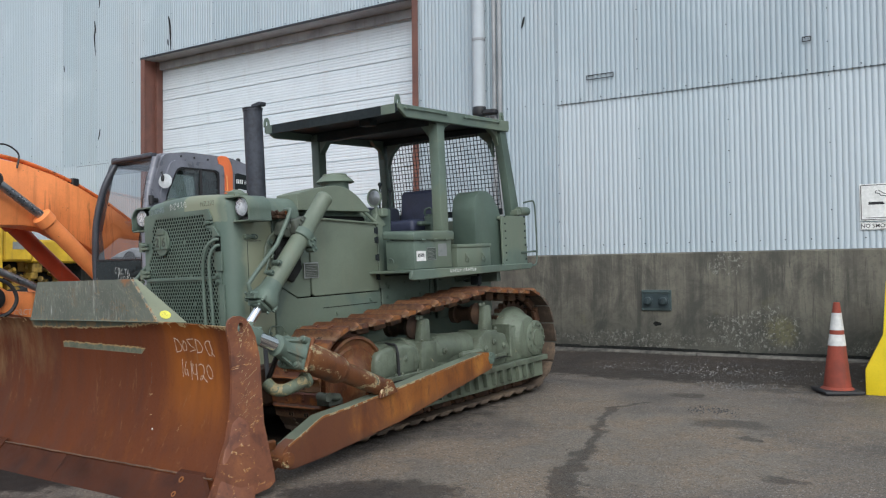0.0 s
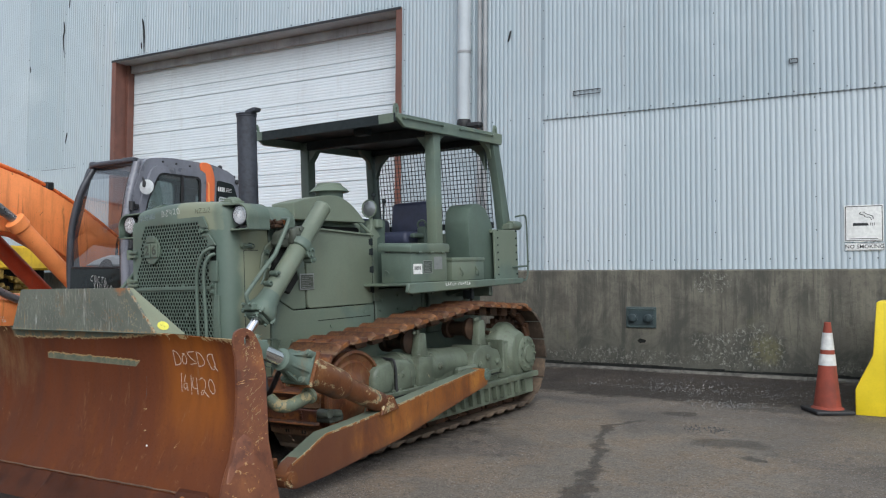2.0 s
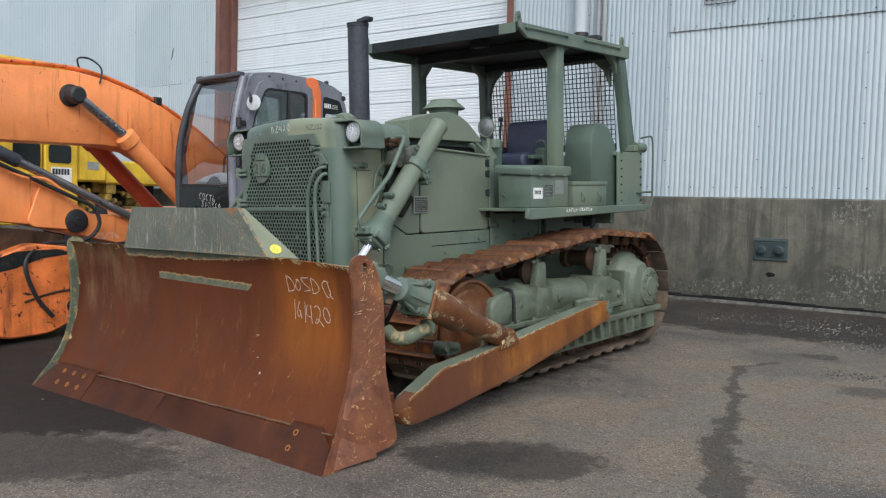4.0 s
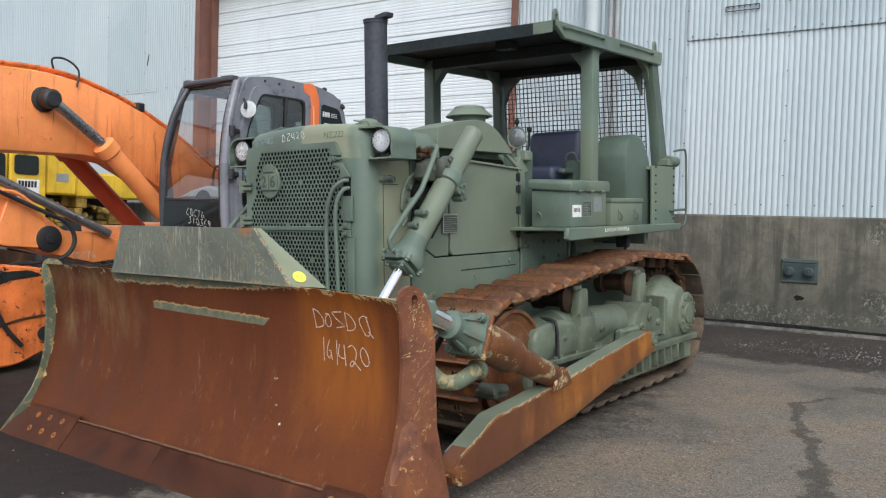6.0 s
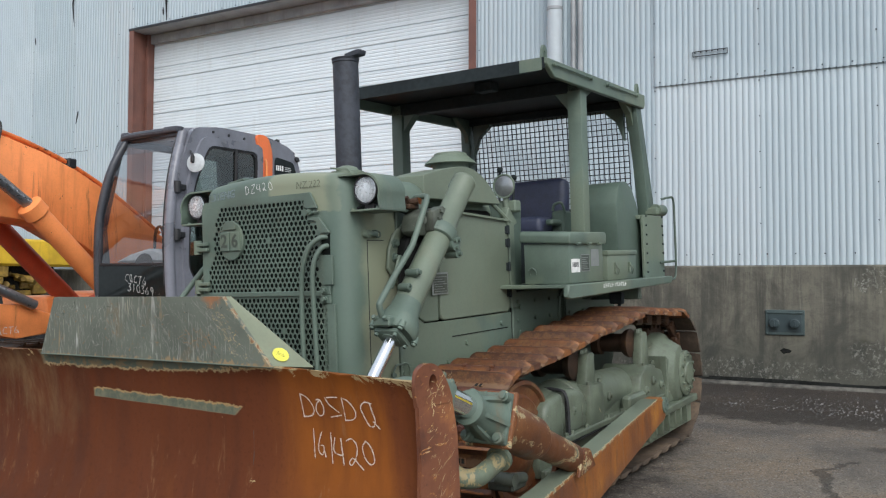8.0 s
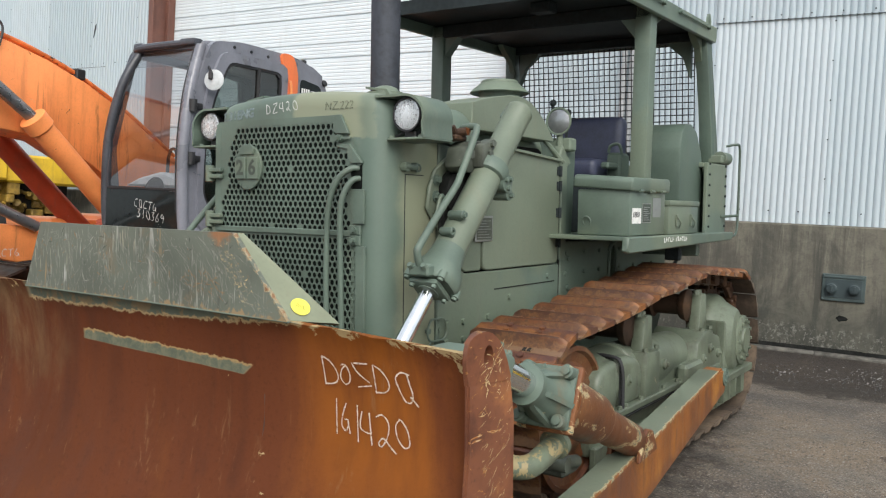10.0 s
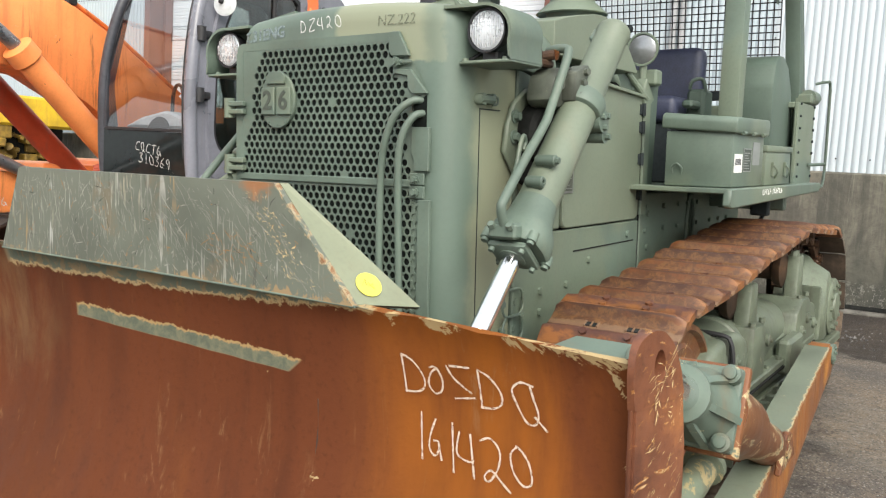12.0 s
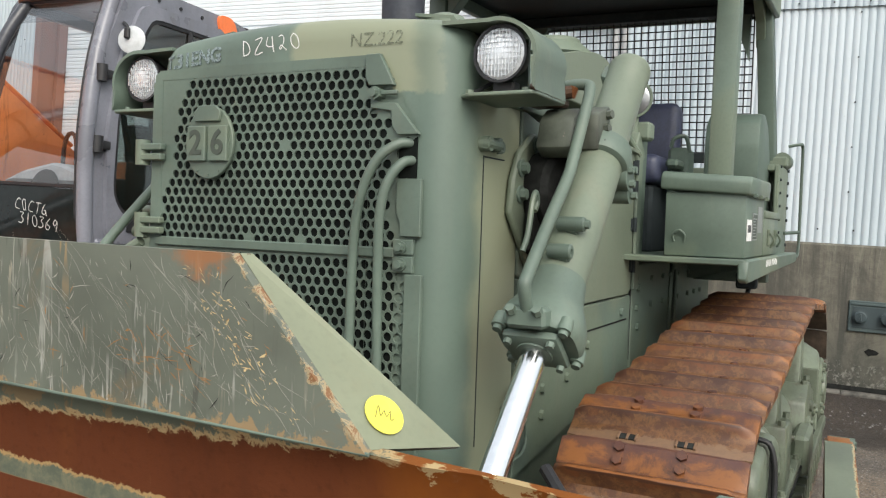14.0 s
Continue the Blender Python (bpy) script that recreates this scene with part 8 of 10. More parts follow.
def shoe_mesh(steel):
    bm = B()
    prof = [(-0.112, -0.014), (-0.11, -0.003), (-0.072, 0.0), (-0.048, 0.007), (-0.032, 0.026), (-0.024, 0.043), (-0.018, 0.048), (-0.011, 0.047), (-0.005, 0.04), (0.003, 0.024), (0.016, 0.018), (0.06, 0.017), (0.084, 0.018), (0.093, 0.011), (0.092, -0.004), (0.08, -0.014)]
    rows = []
    rnd = random.Random(4)
    for x in (-0.284, -0.278, -0.262, -0.235, -0.18, -0.12, -0.06, 0.0, 0.06, 0.12, 0.18, 0.235, 0.262, 0.278, 0.284):
        wear = [rnd.uniform(-0.0018, 0.0018) for _ in prof]
        fall = max(0.0, (abs(x) - 0.215) / 0.069) ** 2
        rows.append([bm.verts.new((x, y * 1.1 * (1 - 0.06 * fall) + w, z * (1 - 0.5 * fall if z > 0.02 else 1) - 0.003 * fall + w * 0.7)) for (y, z), w in zip(prof, wear)])
    for a, b in zip(rows, rows[1:]):
        for i in range(len(prof)):
            j = (i + 1) % len(prof)
            bm.faces.new((a[i], a[j], b[j], b[i]))
    bm.faces.new(rows[0])
    bm.faces.new(rows[-1])
    for x in (-0.09, 0.09):
        for y in (0.038, 0.082):
            bolt(bm, (x * 1.05, y, 0.015), (0, 0, 1), 0.018, 0.014)
    # dark blocks draw the shade inside the shoe's slots
    for x in (-0.09, 0.09):
        for v in bmesh.ops.create_cube(bm, size=1, matrix=Matrix.Translation((x, -0.093, -0.01)) @ Matrix.Diagonal((0.05, 0.026, 0.024, 1)))["verts"]:
            for f in v.link_faces:
                f.material_index = 1
        quad_box(bm, (x - 0.032, -0.11, -0.006), (x - 0.024, -0.074, 0.006), 0.002)
        quad_box(bm, (x + 0.024, -0.11, -0.006), (x + 0.032, -0.074, 0.006), 0.002)
        quad_box(bm, (x - 0.003, -0.108, -0.006), (x + 0.005, -0.076, 0.0045), 0.001)
    bmesh.ops.recalc_face_normals(bm, faces=bm.faces[:])
    me = bpy.data.meshes.new("track_shoe")
    bm.to_mesh(me)
    bm.free()
    me.materials.append(steel)
    me.materials.append(M_DARK)
    me.polygons.foreach_set("use_smooth", [True] * len(me.polygons))
    me.set_sharp_from_angle(angle=radians(30))
    return me


def shoe_steel():
    """Pad worn orange round the bolts, pitted tan grouser face; shade of the trailing step and ridge painted in."""
    m = rusty("worn_track_shoe_steel", (0.06, 0.026, 0.016), (0.14, 0.053, 0.021), (0.24, 0.1, 0.033), 0.42, 0.9, 0.1, 5, True)
    n, l = m.node_tree.nodes, m.node_tree.links
    p = n["Principled BSDF"]
    c = p.inputs["Base Color"].links[0].from_socket
    v = coords(n, l)
    oi = n.new("ShaderNodeObjectInfo")
    move = n.new("ShaderNodeVectorMath")
    move.operation = "MULTIPLY_ADD"
    l.new(oi.outputs["Random"], move.inputs[0])
    move.inputs[1].default_value = (7.0, 5.0, 3.0)
    l.new(v, move.inputs[2])
    own = move.outputs[0]
    sp = n.new("ShaderNodeSeparateXYZ")
    l.new(v, sp.inputs[0])
    rag = calc(n, l, "MULTIPLY", calc(n, l, "SUBTRACT", noise_at(n, l, own, 14, 9, 0.72, 0.4), 0.5), 0.09)
    y = calc(n, l, "ADD", sp.outputs[1], rag)
    pad = ramp(n, l, y, 0.004, 0.014)
    c = mix(n, l, calc(n, l, "MULTIPLY", pad, 0.8), c, mix(n, l, ramp(n, l, noise_at(n, l, own, 7, 8, 0.7, 0.4), 0.43, 0.58), (0.095, 0.039, 0.026), (0.25, 0.095, 0.026)))
    # purple-brown band paints the shaded step at the trailing edge
    c = mix(n, l, calc(n, l, "MULTIPLY", ramp(n, l, y, 0.064, 0.08), 0.75), c, (0.08, 0.034, 0.028))
    pit = noise_at(n, l, own, 24, 10, 0.78, 0.3)
    face = ramp(n, l, y, -0.028, -0.036, 0.0, 1.0)
    c = mix(n, l, calc(n, l, "MULTIPLY", face, 0.75), c, mix(n, l, ramp(n, l, pit, 0.42, 0.58), (0.175, 0.088, 0.036), (0.078, 0.036, 0.022)))
    c = mix(n, l, calc(n, l, "MULTIPLY", ramp(n, l, y, -0.074, -0.084), 0.6), c, (0.22, 0.14, 0.085))
    # ridge: dark line in front and lit orange edge put into the colour
    top = ramp(n, l, calc(n, l, "ADD", sp.outputs[2], calc(n, l, "MULTIPLY", rag, 0.2)), 0.04, 0.044)
    c = mix(n, l, calc(n, l, "MULTIPLY", top, 0.75), c, mix(n, l, ramp(n, l, sp.outputs[1], -0.021, -0.017), (0.06, 0.029, 0.02), (0.28, 0.105, 0.03)))
    c = mix(n, l, calc(n, l, "MULTIPLY", ramp(n, l, noise_at(n, l, own, 6, 9, 0.75, 0.6), 0.58, 0.62), 0.5), c, (0.055, 0.03, 0.022))
    l.new(c, p.inputs["Base Color"])
    return m


SHOE, SHOE_DUSTY = shoe_mesh(shoe_steel()), shoe_mesh(M_TRACKDUST)
LOOP = track_line()


def along(loop, count):
    ring = loop + loop[:1]
    lens = [math.dist(a, b) for a, b in zip(ring, ring[1:])]
    total = sum(lens)
    for i in range(count):
        s = total * i / count
        for (a, b), q in zip(zip(ring, ring[1:]), lens):
            if s <= q:
                t = s / q
                yield (a[0] + (b[0] - a[0]) * t, a[1] + (b[1] - a[1]) * t), math.atan2(b[1] - a[1], b[0] - a[0])
                break
            s -= q


COUNT = 39
for s in (1, -1):
    cx = s * 1.142
    bm = B()
    for (y, z), a in along(LOOP, COUNT):
        m = Matrix.Translation((cx, y, z)) @ Matrix.Rotation(a, 4, "X")
        for dx in (-0.085, 0.085):
            quad_box(bm, (dx - 0.028, -0.1, -0.1), (dx + 0.028, 0.06, -0.006), 0.012, 1, m)
        rod(bm, m @ Vector((-0.13, -0.1, -0.06)), m @ Vector((0.13, -0.1, -0.06)), 0.03, seg=8)
    track = dp("track", bm, M_CHAIN, None, "rusty crawler track with worn grousers")
    for (y, z), a in along(LOOP, COUNT):
        ob = new("track_shoe", SHOE_DUSTY if y > 3.8 or z < 0.35 else SHOE)
        ob.parent = track
        wob = random.uniform(-1.2, 1.2)
        ob.matrix_local = Matrix.Translation((cx, y, z)) @ Matrix.Rotation(a + radians(wob), 4, "X")
    # idler, sprocket, rollers
    bm = B()
    lathe(bm, [(0.05, -0.14), (0.12, -0.13), (0.3, -0.09), (0.37, -0.085), (0.385, -0.06), (0.365, -0.05), (0.365, -0.02), (0.4, -0.015), (0.4, 0.015), (0.365, 0.02), (0.365, 0.05), (0.385, 0.06), (0.385, 0.1), (0.36, 0.105), (0.35, 0.08), (0.3, 0.07), (0.28, 0.085), (0.22, 0.075), (0.16, 0.1), (0.12, 0.13), (0.05, 0.14)], (cx + s * 0.1, 0.78, 0.55), (1, 0, 0), 36)
    dp("idler", bm, M_TRACK, None, "rusty front idler wheel")
    bm = B()
    teeth = [((0.45 if k % 4 in (0, 1) else 0.405) * math.cos(k * math.tau / 104), (0.45 if k % 4 in (0, 1) else 0.405) * math.sin(k * math.tau / 104)) for k in range(104)]
    prism(bm, [(3.65 + a, 0.605 + b) for a, b in teeth], "x", cx - 0.035, cx + 0.035)
    dp("sprocket", bm, M_TRACKDK, None, "dark toothed drive sprocket", 0)
    bm = B()
    lathe(bm, [(0.35, -0.12), (0.352, 0.02), (0.335, 0.06), (0.3, 0.09), (0.24, 0.19), (0.22, 0.2)], (cx + s * 0.07, 3.58, 0.63), (s, 0.1 * s * s, 0), 36)
    prism(bm, [(3.16, 0.4), (3.14, 0.62), (3.26, 0.76), (3.42, 0.8), (3.7, 0.7), (3.94, 0.5), (3.94, 0.38)], "x", *sorted((s * 1.2, s * 1.39)), 0.03, 2)
    hub = dp("final_drive", bm, M_DUSTY, None, "round green final drive housing", 40)
    bm = B()
    lathe(bm, [(0.2, -0.03), (0.2, 0.02), (0.185, 0.03), (0.1, 0.035), (0.095, 0.05), (0.04, 0.054)], (s * 1.4, 3.74, 0.61), (s, 0, 0), 28)
    for k in range(12):
        w = k * math.tau / 12
        bolt(bm, (s * 1.43, 3.74 + 0.155 * math.cos(w), 0.61 + 0.155 * math.sin(w)), (s, 0, 0), 0.016, 0.018)
    part("hub_cap", bm, M_DUSTY, hub)
    bm = B()
    prism(bm, [(0.95, 0.3), (0.9, 0.5), (1.05, 0.62), (3.2, 0.6), (3.95, 0.5), (3.95, 0.34), (3.85, 0.3)], "x", *sorted((s * 1.02, s * 1.36)), 0.015)
    roller_frame = dp("track_frame", bm, M_DUSTY, None, "green track roller frame")
    bm = B()
    lathe(bm, [(0.15, 0), (0.185, 0.03), (0.19, 0.42), (0.2, 0.43), (0.2, 0.48), (0.185, 0.5), (0.185, 1.0), (0.175, 1.04), (0.15, 1.5)], (s * 1.2, 1.1, 0.64), (0, 1, 0), 28)
    part("recoil_housing", bm, M_DUSTY, roller_frame)
    bm = B()
    prism(bm, [(1.0, 0.52), (1.0, 0.7), (1.06, 0.77), (1.27, 0.8), (1.27, 0.5)], "x", *sorted((s * 1.03, s * 1.385)), 0.04, 3)
    prism(bm, [(1.285, 0.5), (1.285, 0.81), (1.5, 0.79), (1.62, 0.74), (1.62, 0.5)], "x", *sorted((s * 1.03, s * 1.395)), 0.05, 3)
    quad_box(bm, (min(s * 1.3, s * 1.43), 1.0, 0.48), (max(s * 1.3, s * 1.43), 3.1, 0.52), 0.006)
    for y in (1.06, 1.24, 1.33, 1.56, 1.95, 2.2, 2.45):
        bolt(bm, (s * 1.41, y, 0.52), (0, 0, 1), 0.016, 0.02)
    part("front_cover", bm, M_DUSTY, roller_frame, "bolted green cover plate")
    bm = B()
    prism(bm, [(2.55, 0.5), (2.6, 0.72), (2.75, 0.8), (3.1, 0.72), (3.2, 0.5)], "x", *sorted((s * 1.05, s * 1.42)), 0.02, 2)
    quad_box(bm, (min(s * 1.38, s * 1.46), 2.25, 0.42), (max(s * 1.38, s * 1.46), 2.6, 0.62), 0.02)
    quad_box(bm, (min(s * 1.2, s * 1.44), 3.16, 0.46), (max(s * 1.2, s * 1.44), 3.19, 0.82), 0.008)
    part("trunnion_block", bm, M_DUSTY, roller_frame)
    bm = B()
    quad_box(bm, (min(s * 1.388, s * 1.399), 1.274, 0.5), (max(s * 1.388, s * 1.399), 1.284, 0.79))
    quad_box(bm, (min(s * 1.05, s * 1.392), 1.274, 0.795), (max(s * 1.05, s * 1.392), 1.284, 0.806))
    quad_box(bm, (min(s * 1.36, s * 1.437), 1.0, 0.472), (max(s * 1.36, s * 1.437), 3.1, 0.48))
    quad_box(bm, (min(s * 1.36, s * 1.424), 3.192, 0.46), (max(s * 1.36, s * 1.424), 3.2, 0.8))
    part("panel_gap", bm, M_DARK, roller_frame, "", 0)
    for y, z in ((1.4, 0.66), (2.02, 0.66), (2.86, 0.66), (2.7, 0.6), (3.05, 0.6)):
        bm = B()
        lathe(bm, [(0.034, -0.05), (0.034, 0.012), (0.026, 0.018), (0.014, 0.019), (0.013, 0.03), (0.002, 0.031)], (s * (1.42 if y > 2.5 else 1.385), y, z), (s, 0, 0), 12)
        part("plug", bm, M_DUSTY, roller_frame)
    bm = B()
    quad_box(bm, (min(s * 1.36, s * 1.4), 0.95, 0.16), (max(s * 1.36, s * 1.4), 3.9, 0.36), 0.008)
    for k in range(16):
        y = 1.2 + 0.16 * k
        prism(bm, [(y, 0.36), (y + 0.05, 0.36), (y + 0.035, 0.2), (y + 0.015, 0.2)], "x", *sorted((s * 1.4, s * 1.45)), 0.004)
    quad_box(bm, (min(s * 1.36, s * 1.45), 2.6, 0.34), (max(s * 1.36, s * 1.45), 3.95, 0.4), 0.008)
    part("roller_guard", bm, M_DUSTY, roller_frame, "ribbed green roller guard")
    for k in range(6):
        bm = B()
        lathe(bm, [(0.05, -0.16), (0.12, -0.15), (0.12, -0.1), (0.09, -0.09), (0.09, 0.09), (0.12, 0.1), (0.12, 0.15), (0.05, 0.16)], (cx, 1.25 + 0.37 * k, 0.2), (1, 0, 0), 20)
        dp("track_roller", bm, M_TRACKDK)
    for y, z, tz in ((1.69, 0.925, 1.0), (2.78, 0.965, 1.05)):
        bm = B()
        lathe(bm, [(0.04, -0.2), (0.1, -0.19), (0.1, -0.13), (0.075, -0.12), (0.075, 0.06), (0.1, 0.07), (0.115, 0.1), (0.115, 0.12), (0.06, 0.14)], (s * 1.16, y, z), (s, 0, 0), 24)
        cr = dp("carrier_roller", bm, M_TRACKDK, None, "carrier roller on a green bracket")
        bm = B()
        c = y + 0.07
        prism(bm, [(c - 0.11, 0.72), (c - 0.09, 0.8), (c - 0.055, tz - 0.02), (c - 0.04, tz), (c + 0.05, tz), (c + 0.065, tz - 0.02), (c + 0.075, 0.8), (c + 0.09, 0.72)], "x", *sorted((s * 1.29, s * 1.37)), 0.012, 2)
        prism(bm, [(c - 0.14, 0.5), (c - 0.13, 0.79), (c + 0.11, 0.78), (c + 0.11, 0.5)], "x", *sorted((s * 1.2, s * 1.415)), 0.02, 2)
        for dy in (-0.11, 0.13):
            bolt(bm, (s * 1.39, y + 0.06 + dy * 0.8, 0.785), (0, 0, 1), 0.018, 0.025)
        bolt(bm, (s * 1.34, y - 0.02, tz), (0, 0, 1), 0.02, 0.03)
        bolt(bm, (s * 1.34, y + 0.04, tz), (0, 0, 1), 0.02, 0.03)
        part("bracket", bm, M_DUSTY, cr)
    bm = B()
    tube(bm, [(s * 1.05, 1.277, 0.8), (s * 1.32, 1.277, 0.81), (s * 1.4, 1.278, 0.76), (s * 1.41, 1.28, 0.52)], 0.011, 8, 6)
    dp("grease_hose", bm, M_BLACK)

# -- platform, boxes, seat, canopy --
bm = B()
quad_box(bm, (-1.18, 1.98, 1.44), (1.18, 4.1, 1.47), 0.004)
deck = dp("platform", bm)
for s in (1, -1):
    bm = B()
    prism(bm, [(1.8, 1.47), (1.78, 1.385), (1.83, 1.37), (4.08, 1.405), (4.12, 1.43), (4.12, 1.47), (1.83, 1.477)], "x", *sorted((s * 1.165, s * 1.21)), 0.008)
    quad_box(bm, (min(s * 0.63, s * 1.2), 1.8, 1.45), (max(s * 0.63, s * 1.19), 1.99, 1.477), 0.004)
    part("fender_lip", bm, M_GREEN, deck, "green fender edge with chalk marks")
bm = B()
rnd = random.Random(21)
for k in range(11):
    y = 2.43 + 0.042 * k + (0.03 if k > 4 else 0)
    z = 1.428 + rnd.uniform(-0.003, 0.003)
    quad_box(bm, (1.2105, y, z), (1.2125, y + rnd.uniform(0.006, 0.011), z + rnd.uniform(0.026, 0.036)))
    quad_box(bm, (1.2105, y + 0.012, z + 0.012 * (k % 3)), (1.2125, y + 0.028, z + 0.012 * (k % 3) + 0.007))
part("chalk_bars", bm, M_WHITE, deck, "white chalk marks", 0)


def toolbox():
    bm = B()
    quad_box(bm, (0.815, 1.875, 1.48), (1.18, 2.51, 1.78), 0.008, 2)
    t = dp("toolbox", bm, None, None, "green steel toolbox with a sloping lid and labels")
    bm = B()
    prism(bm, [(1.85, 1.775), (1.845, 1.835), (1.865, 1.86), (2.51, 1.87), (2.535, 1.85), (2.535, 1.775)], "x", 0.79, 1.202, 0.012, 3)
    bm.transform(Matrix.Translation((1.2, 0, 1.768)) @ Matrix.Rotation(radians(3.8), 4, "Y") @ Matrix.Translation((-1.2, 0, -1.775)))
    part("lid", bm, M_GREEN, t)
    for y in (2.0, 2.2, 2.4):
        part("hinge", rod(B(), (1.205, y - 0.03, 1.772), (1.205, y + 0.03, 1.772), 0.01, seg=8), M_GREEN, t)
    bm = B()
    tube(bm, [(0.862, 1.872, 1.548), (0.858, 1.864, 1.58), (0.885, 1.858, 1.602), (0.912, 1.864, 1.58), (0.908, 1.872, 1.548)], 0.0055, 8, 5)
    part("ring_handle", bm, M_GREEN, t)
    part("label", quad_box(B(), (1.1805, 1.91, 1.56), (1.1825, 2.06, 1.66)), M_WHITE, t, "white paper label", 0)
    part("label", quad_box(B(), (1.1805, 2.085, 1.568), (1.183, 2.23, 1.688)), M_STENCILDK, t, "dark data plate with a pale border", 0)
    bm = B()
    for lo, hi in (((2.08, 1.563), (2.235, 1.569)), ((2.08, 1.687), (2.235, 1.693)), ((2.08, 1.563), (2.086, 1.693)), ((2.229, 1.563), (2.235, 1.693))):
        quad_box(bm, (1.181, lo[0], lo[1]), (1.1845, hi[0], hi[1]))
    for k in range(7):
        quad_box(bm, (1.182, 2.1, 1.58 + 0.014 * k), (1.1842, 2.21 - 0.02 * (k % 3), 1.585 + 0.014 * k))
    part("label_print", bm, M_PLATE, t, "", 0)
    bm = B()
    for j in range(5):
        quad_box(bm, (1.182, 1.93 + 0.022 * j, 1.6), (1.1835, 1.943 + 0.022 * j, 1.635))
    part("label_print", bm, M_BLACK, t, "", 0)
    part("label", quad_box(B(), (1.1805, 2.27, 1.6), (1.1825, 2.42, 1.73)), M_PLATE, t, "silver data plate", 0)


toolbox()
bm = B()
quad_box(bm, (0.87, 2.62, 1.475), (1.17, 3.27, 1.69), 0.01, 2)
box = dp("battery_box", bm, None, None, "small green box with latches")
bm = B()
quad_box(bm, (0.86, 2.61, 1.68), (1.18, 3.28, 1.72), 0.008, 2)
part("lid", bm, M_GREEN, box)
for y in (2.78, 3.1):
    bm = B()
    quad_box(bm, (1.17, y - 0.018, 1.53), (1.185, y + 0.018, 1.62), 0.003)
    tube(bm, [(1.185, y - 0.02, 1.6), (1.205, y, 1.56), (1.185, y + 0.02, 1.52)], 0.006, 6, 5)
    part("latch", bm, M_GREEN, box)
bm = B()
prism(bm, [(3.16, 1.45), (3.15, 2.12), (3.19, 2.26), (3.28, 2.325), (3.4, 2.335), (3.54, 2.28), (3.66, 2.13), (3.74, 1.92), (3.76, 1.45)], "x", 0.74, 1.06, 0.02, 2)
dp("side_console", bm, M_GREEND, None, "rounded green armrest console", 40)
bm = B()
quad_box(bm, (-1.1, 3.86, 1.452), (1.09, 4.14, 2.04), 0.02, 2)
tank = dp("fuel_tank", bm, None, None, "green rear fuel tank with riveted edges")
bm = B()
quad_box(bm, (1.1, 3.6, 1.456), (1.13, 4.14, 2.04), 0.006)
quad_box(bm, (1.04, 3.6, 2.0), (1.1, 4.14, 2.04), 0.006)
part("side_panel", bm, M_GREEN, tank)
bm = B()
for k in range(7):
    bolt(bm, (1.128, 4.1, 1.52 + 0.085 * k), (1, 0, 0), 0.011, 0.014)
    bolt(bm, (1.128, 3.66, 1.52 + 0.085 * k), (1, 0, 0), 0.009, 0.012)
part("bolts", bm, M_GREENDK, tank)
bm = B()
rod(bm, (1.1, 4.02, 2.1), (1.1, 4.22, 2.1), 0.055, seg=16)
quad_box(bm, (1.02, 3.95, 2.05), (1.14, 4.1, 2.12), 0.01)
dp("work_lamp", bm, M_GREEN, None, "small rear lamp in a green housing")
bm = B()
tube(bm, [(1.13, 4.1, 2.2), (1.2, 4.13, 2.215), (1.21, 4.22, 2.2), (1.21, 4.24, 2.0), (1.21, 4.22, 1.5), (1.2, 4.1, 1.44)], 0.0105, 8, 6)
tube(bm, [(1.13, 4.0, 1.6), (1.21, 4.22, 1.61)], 0.012, 8, 2)
dp("handrail", bm, M_GREEND, None, "bent steel grab rail")
# dash and controls
bm = B()
prism(bm, [(1.97, 1.45), (1.97, 2.0), (2.06, 2.13), (2.2, 2.13), (2.16, 1.45)], "x", -0.62, 0.64, 0.015)
dash = dp("dashboard", bm, M_GREEND, None, "green dash panel")
bm = B()
prism(bm, [(1.9, 1.98), (1.95, 2.08), (2.05, 1.99), (2.08, 1.96), (1.95, 1.9)], "x", 0.6, 0.66, 0.006)
rod(bm, (0.6, 1.8, 2.1), (0.66, 1.955, 1.962), 0.017, seg=8)
quad_box(bm, (0.645, 1.94, 1.3), (0.662, 2.02, 1.965), 0.004)
part("corner_stay", bm, M_GREEN, dash)
bm = B()
lathe(bm, [(0.05, 0.06), (0.085, 0.02), (0.095, 0.0), (0.095, -0.012), (0.085, -0.012), (0.08, 0.0)], (0.62, 1.96, 2.24), (0, 1, 0), 24)
rod(bm, (0.62, 1.98, 2.15), (0.62, 1.98, 2.06), 0.022, seg=10)
quad_box(bm, (0.54, 1.98, 2.04), (0.7, 2.08, 2.13), 0.012)
lamp = dp("cowl_lamp", bm, M_GREEN, None, "round work lamp on the cowl")
part("lens", lathe(B(), [(0.082, 0), (0.06, -0.012), (0.001, -0.016)], (0.62, 1.955, 2.24), (0, 1, 0), 24), M_LENSDIM, lamp, "clear lens")
for x, y, h in ((0.35, 2.3, 2.42), (0.45, 2.35, 2.35), (-0.2, 2.35, 2.3)):
    bm = B()
    rod(bm, (x, y, 1.6), (x + 0.02, y + 0.05, h), 0.011, seg=8)
    bmesh.ops.create_uvsphere(bm, u_segments=10, v_segments=8, radius=0.026, matrix=Matrix.Translation((x + 0.02, y + 0.05, h)))
    dp("control_lever", bm, M_GREENDK, None, "control lever with a round knob")


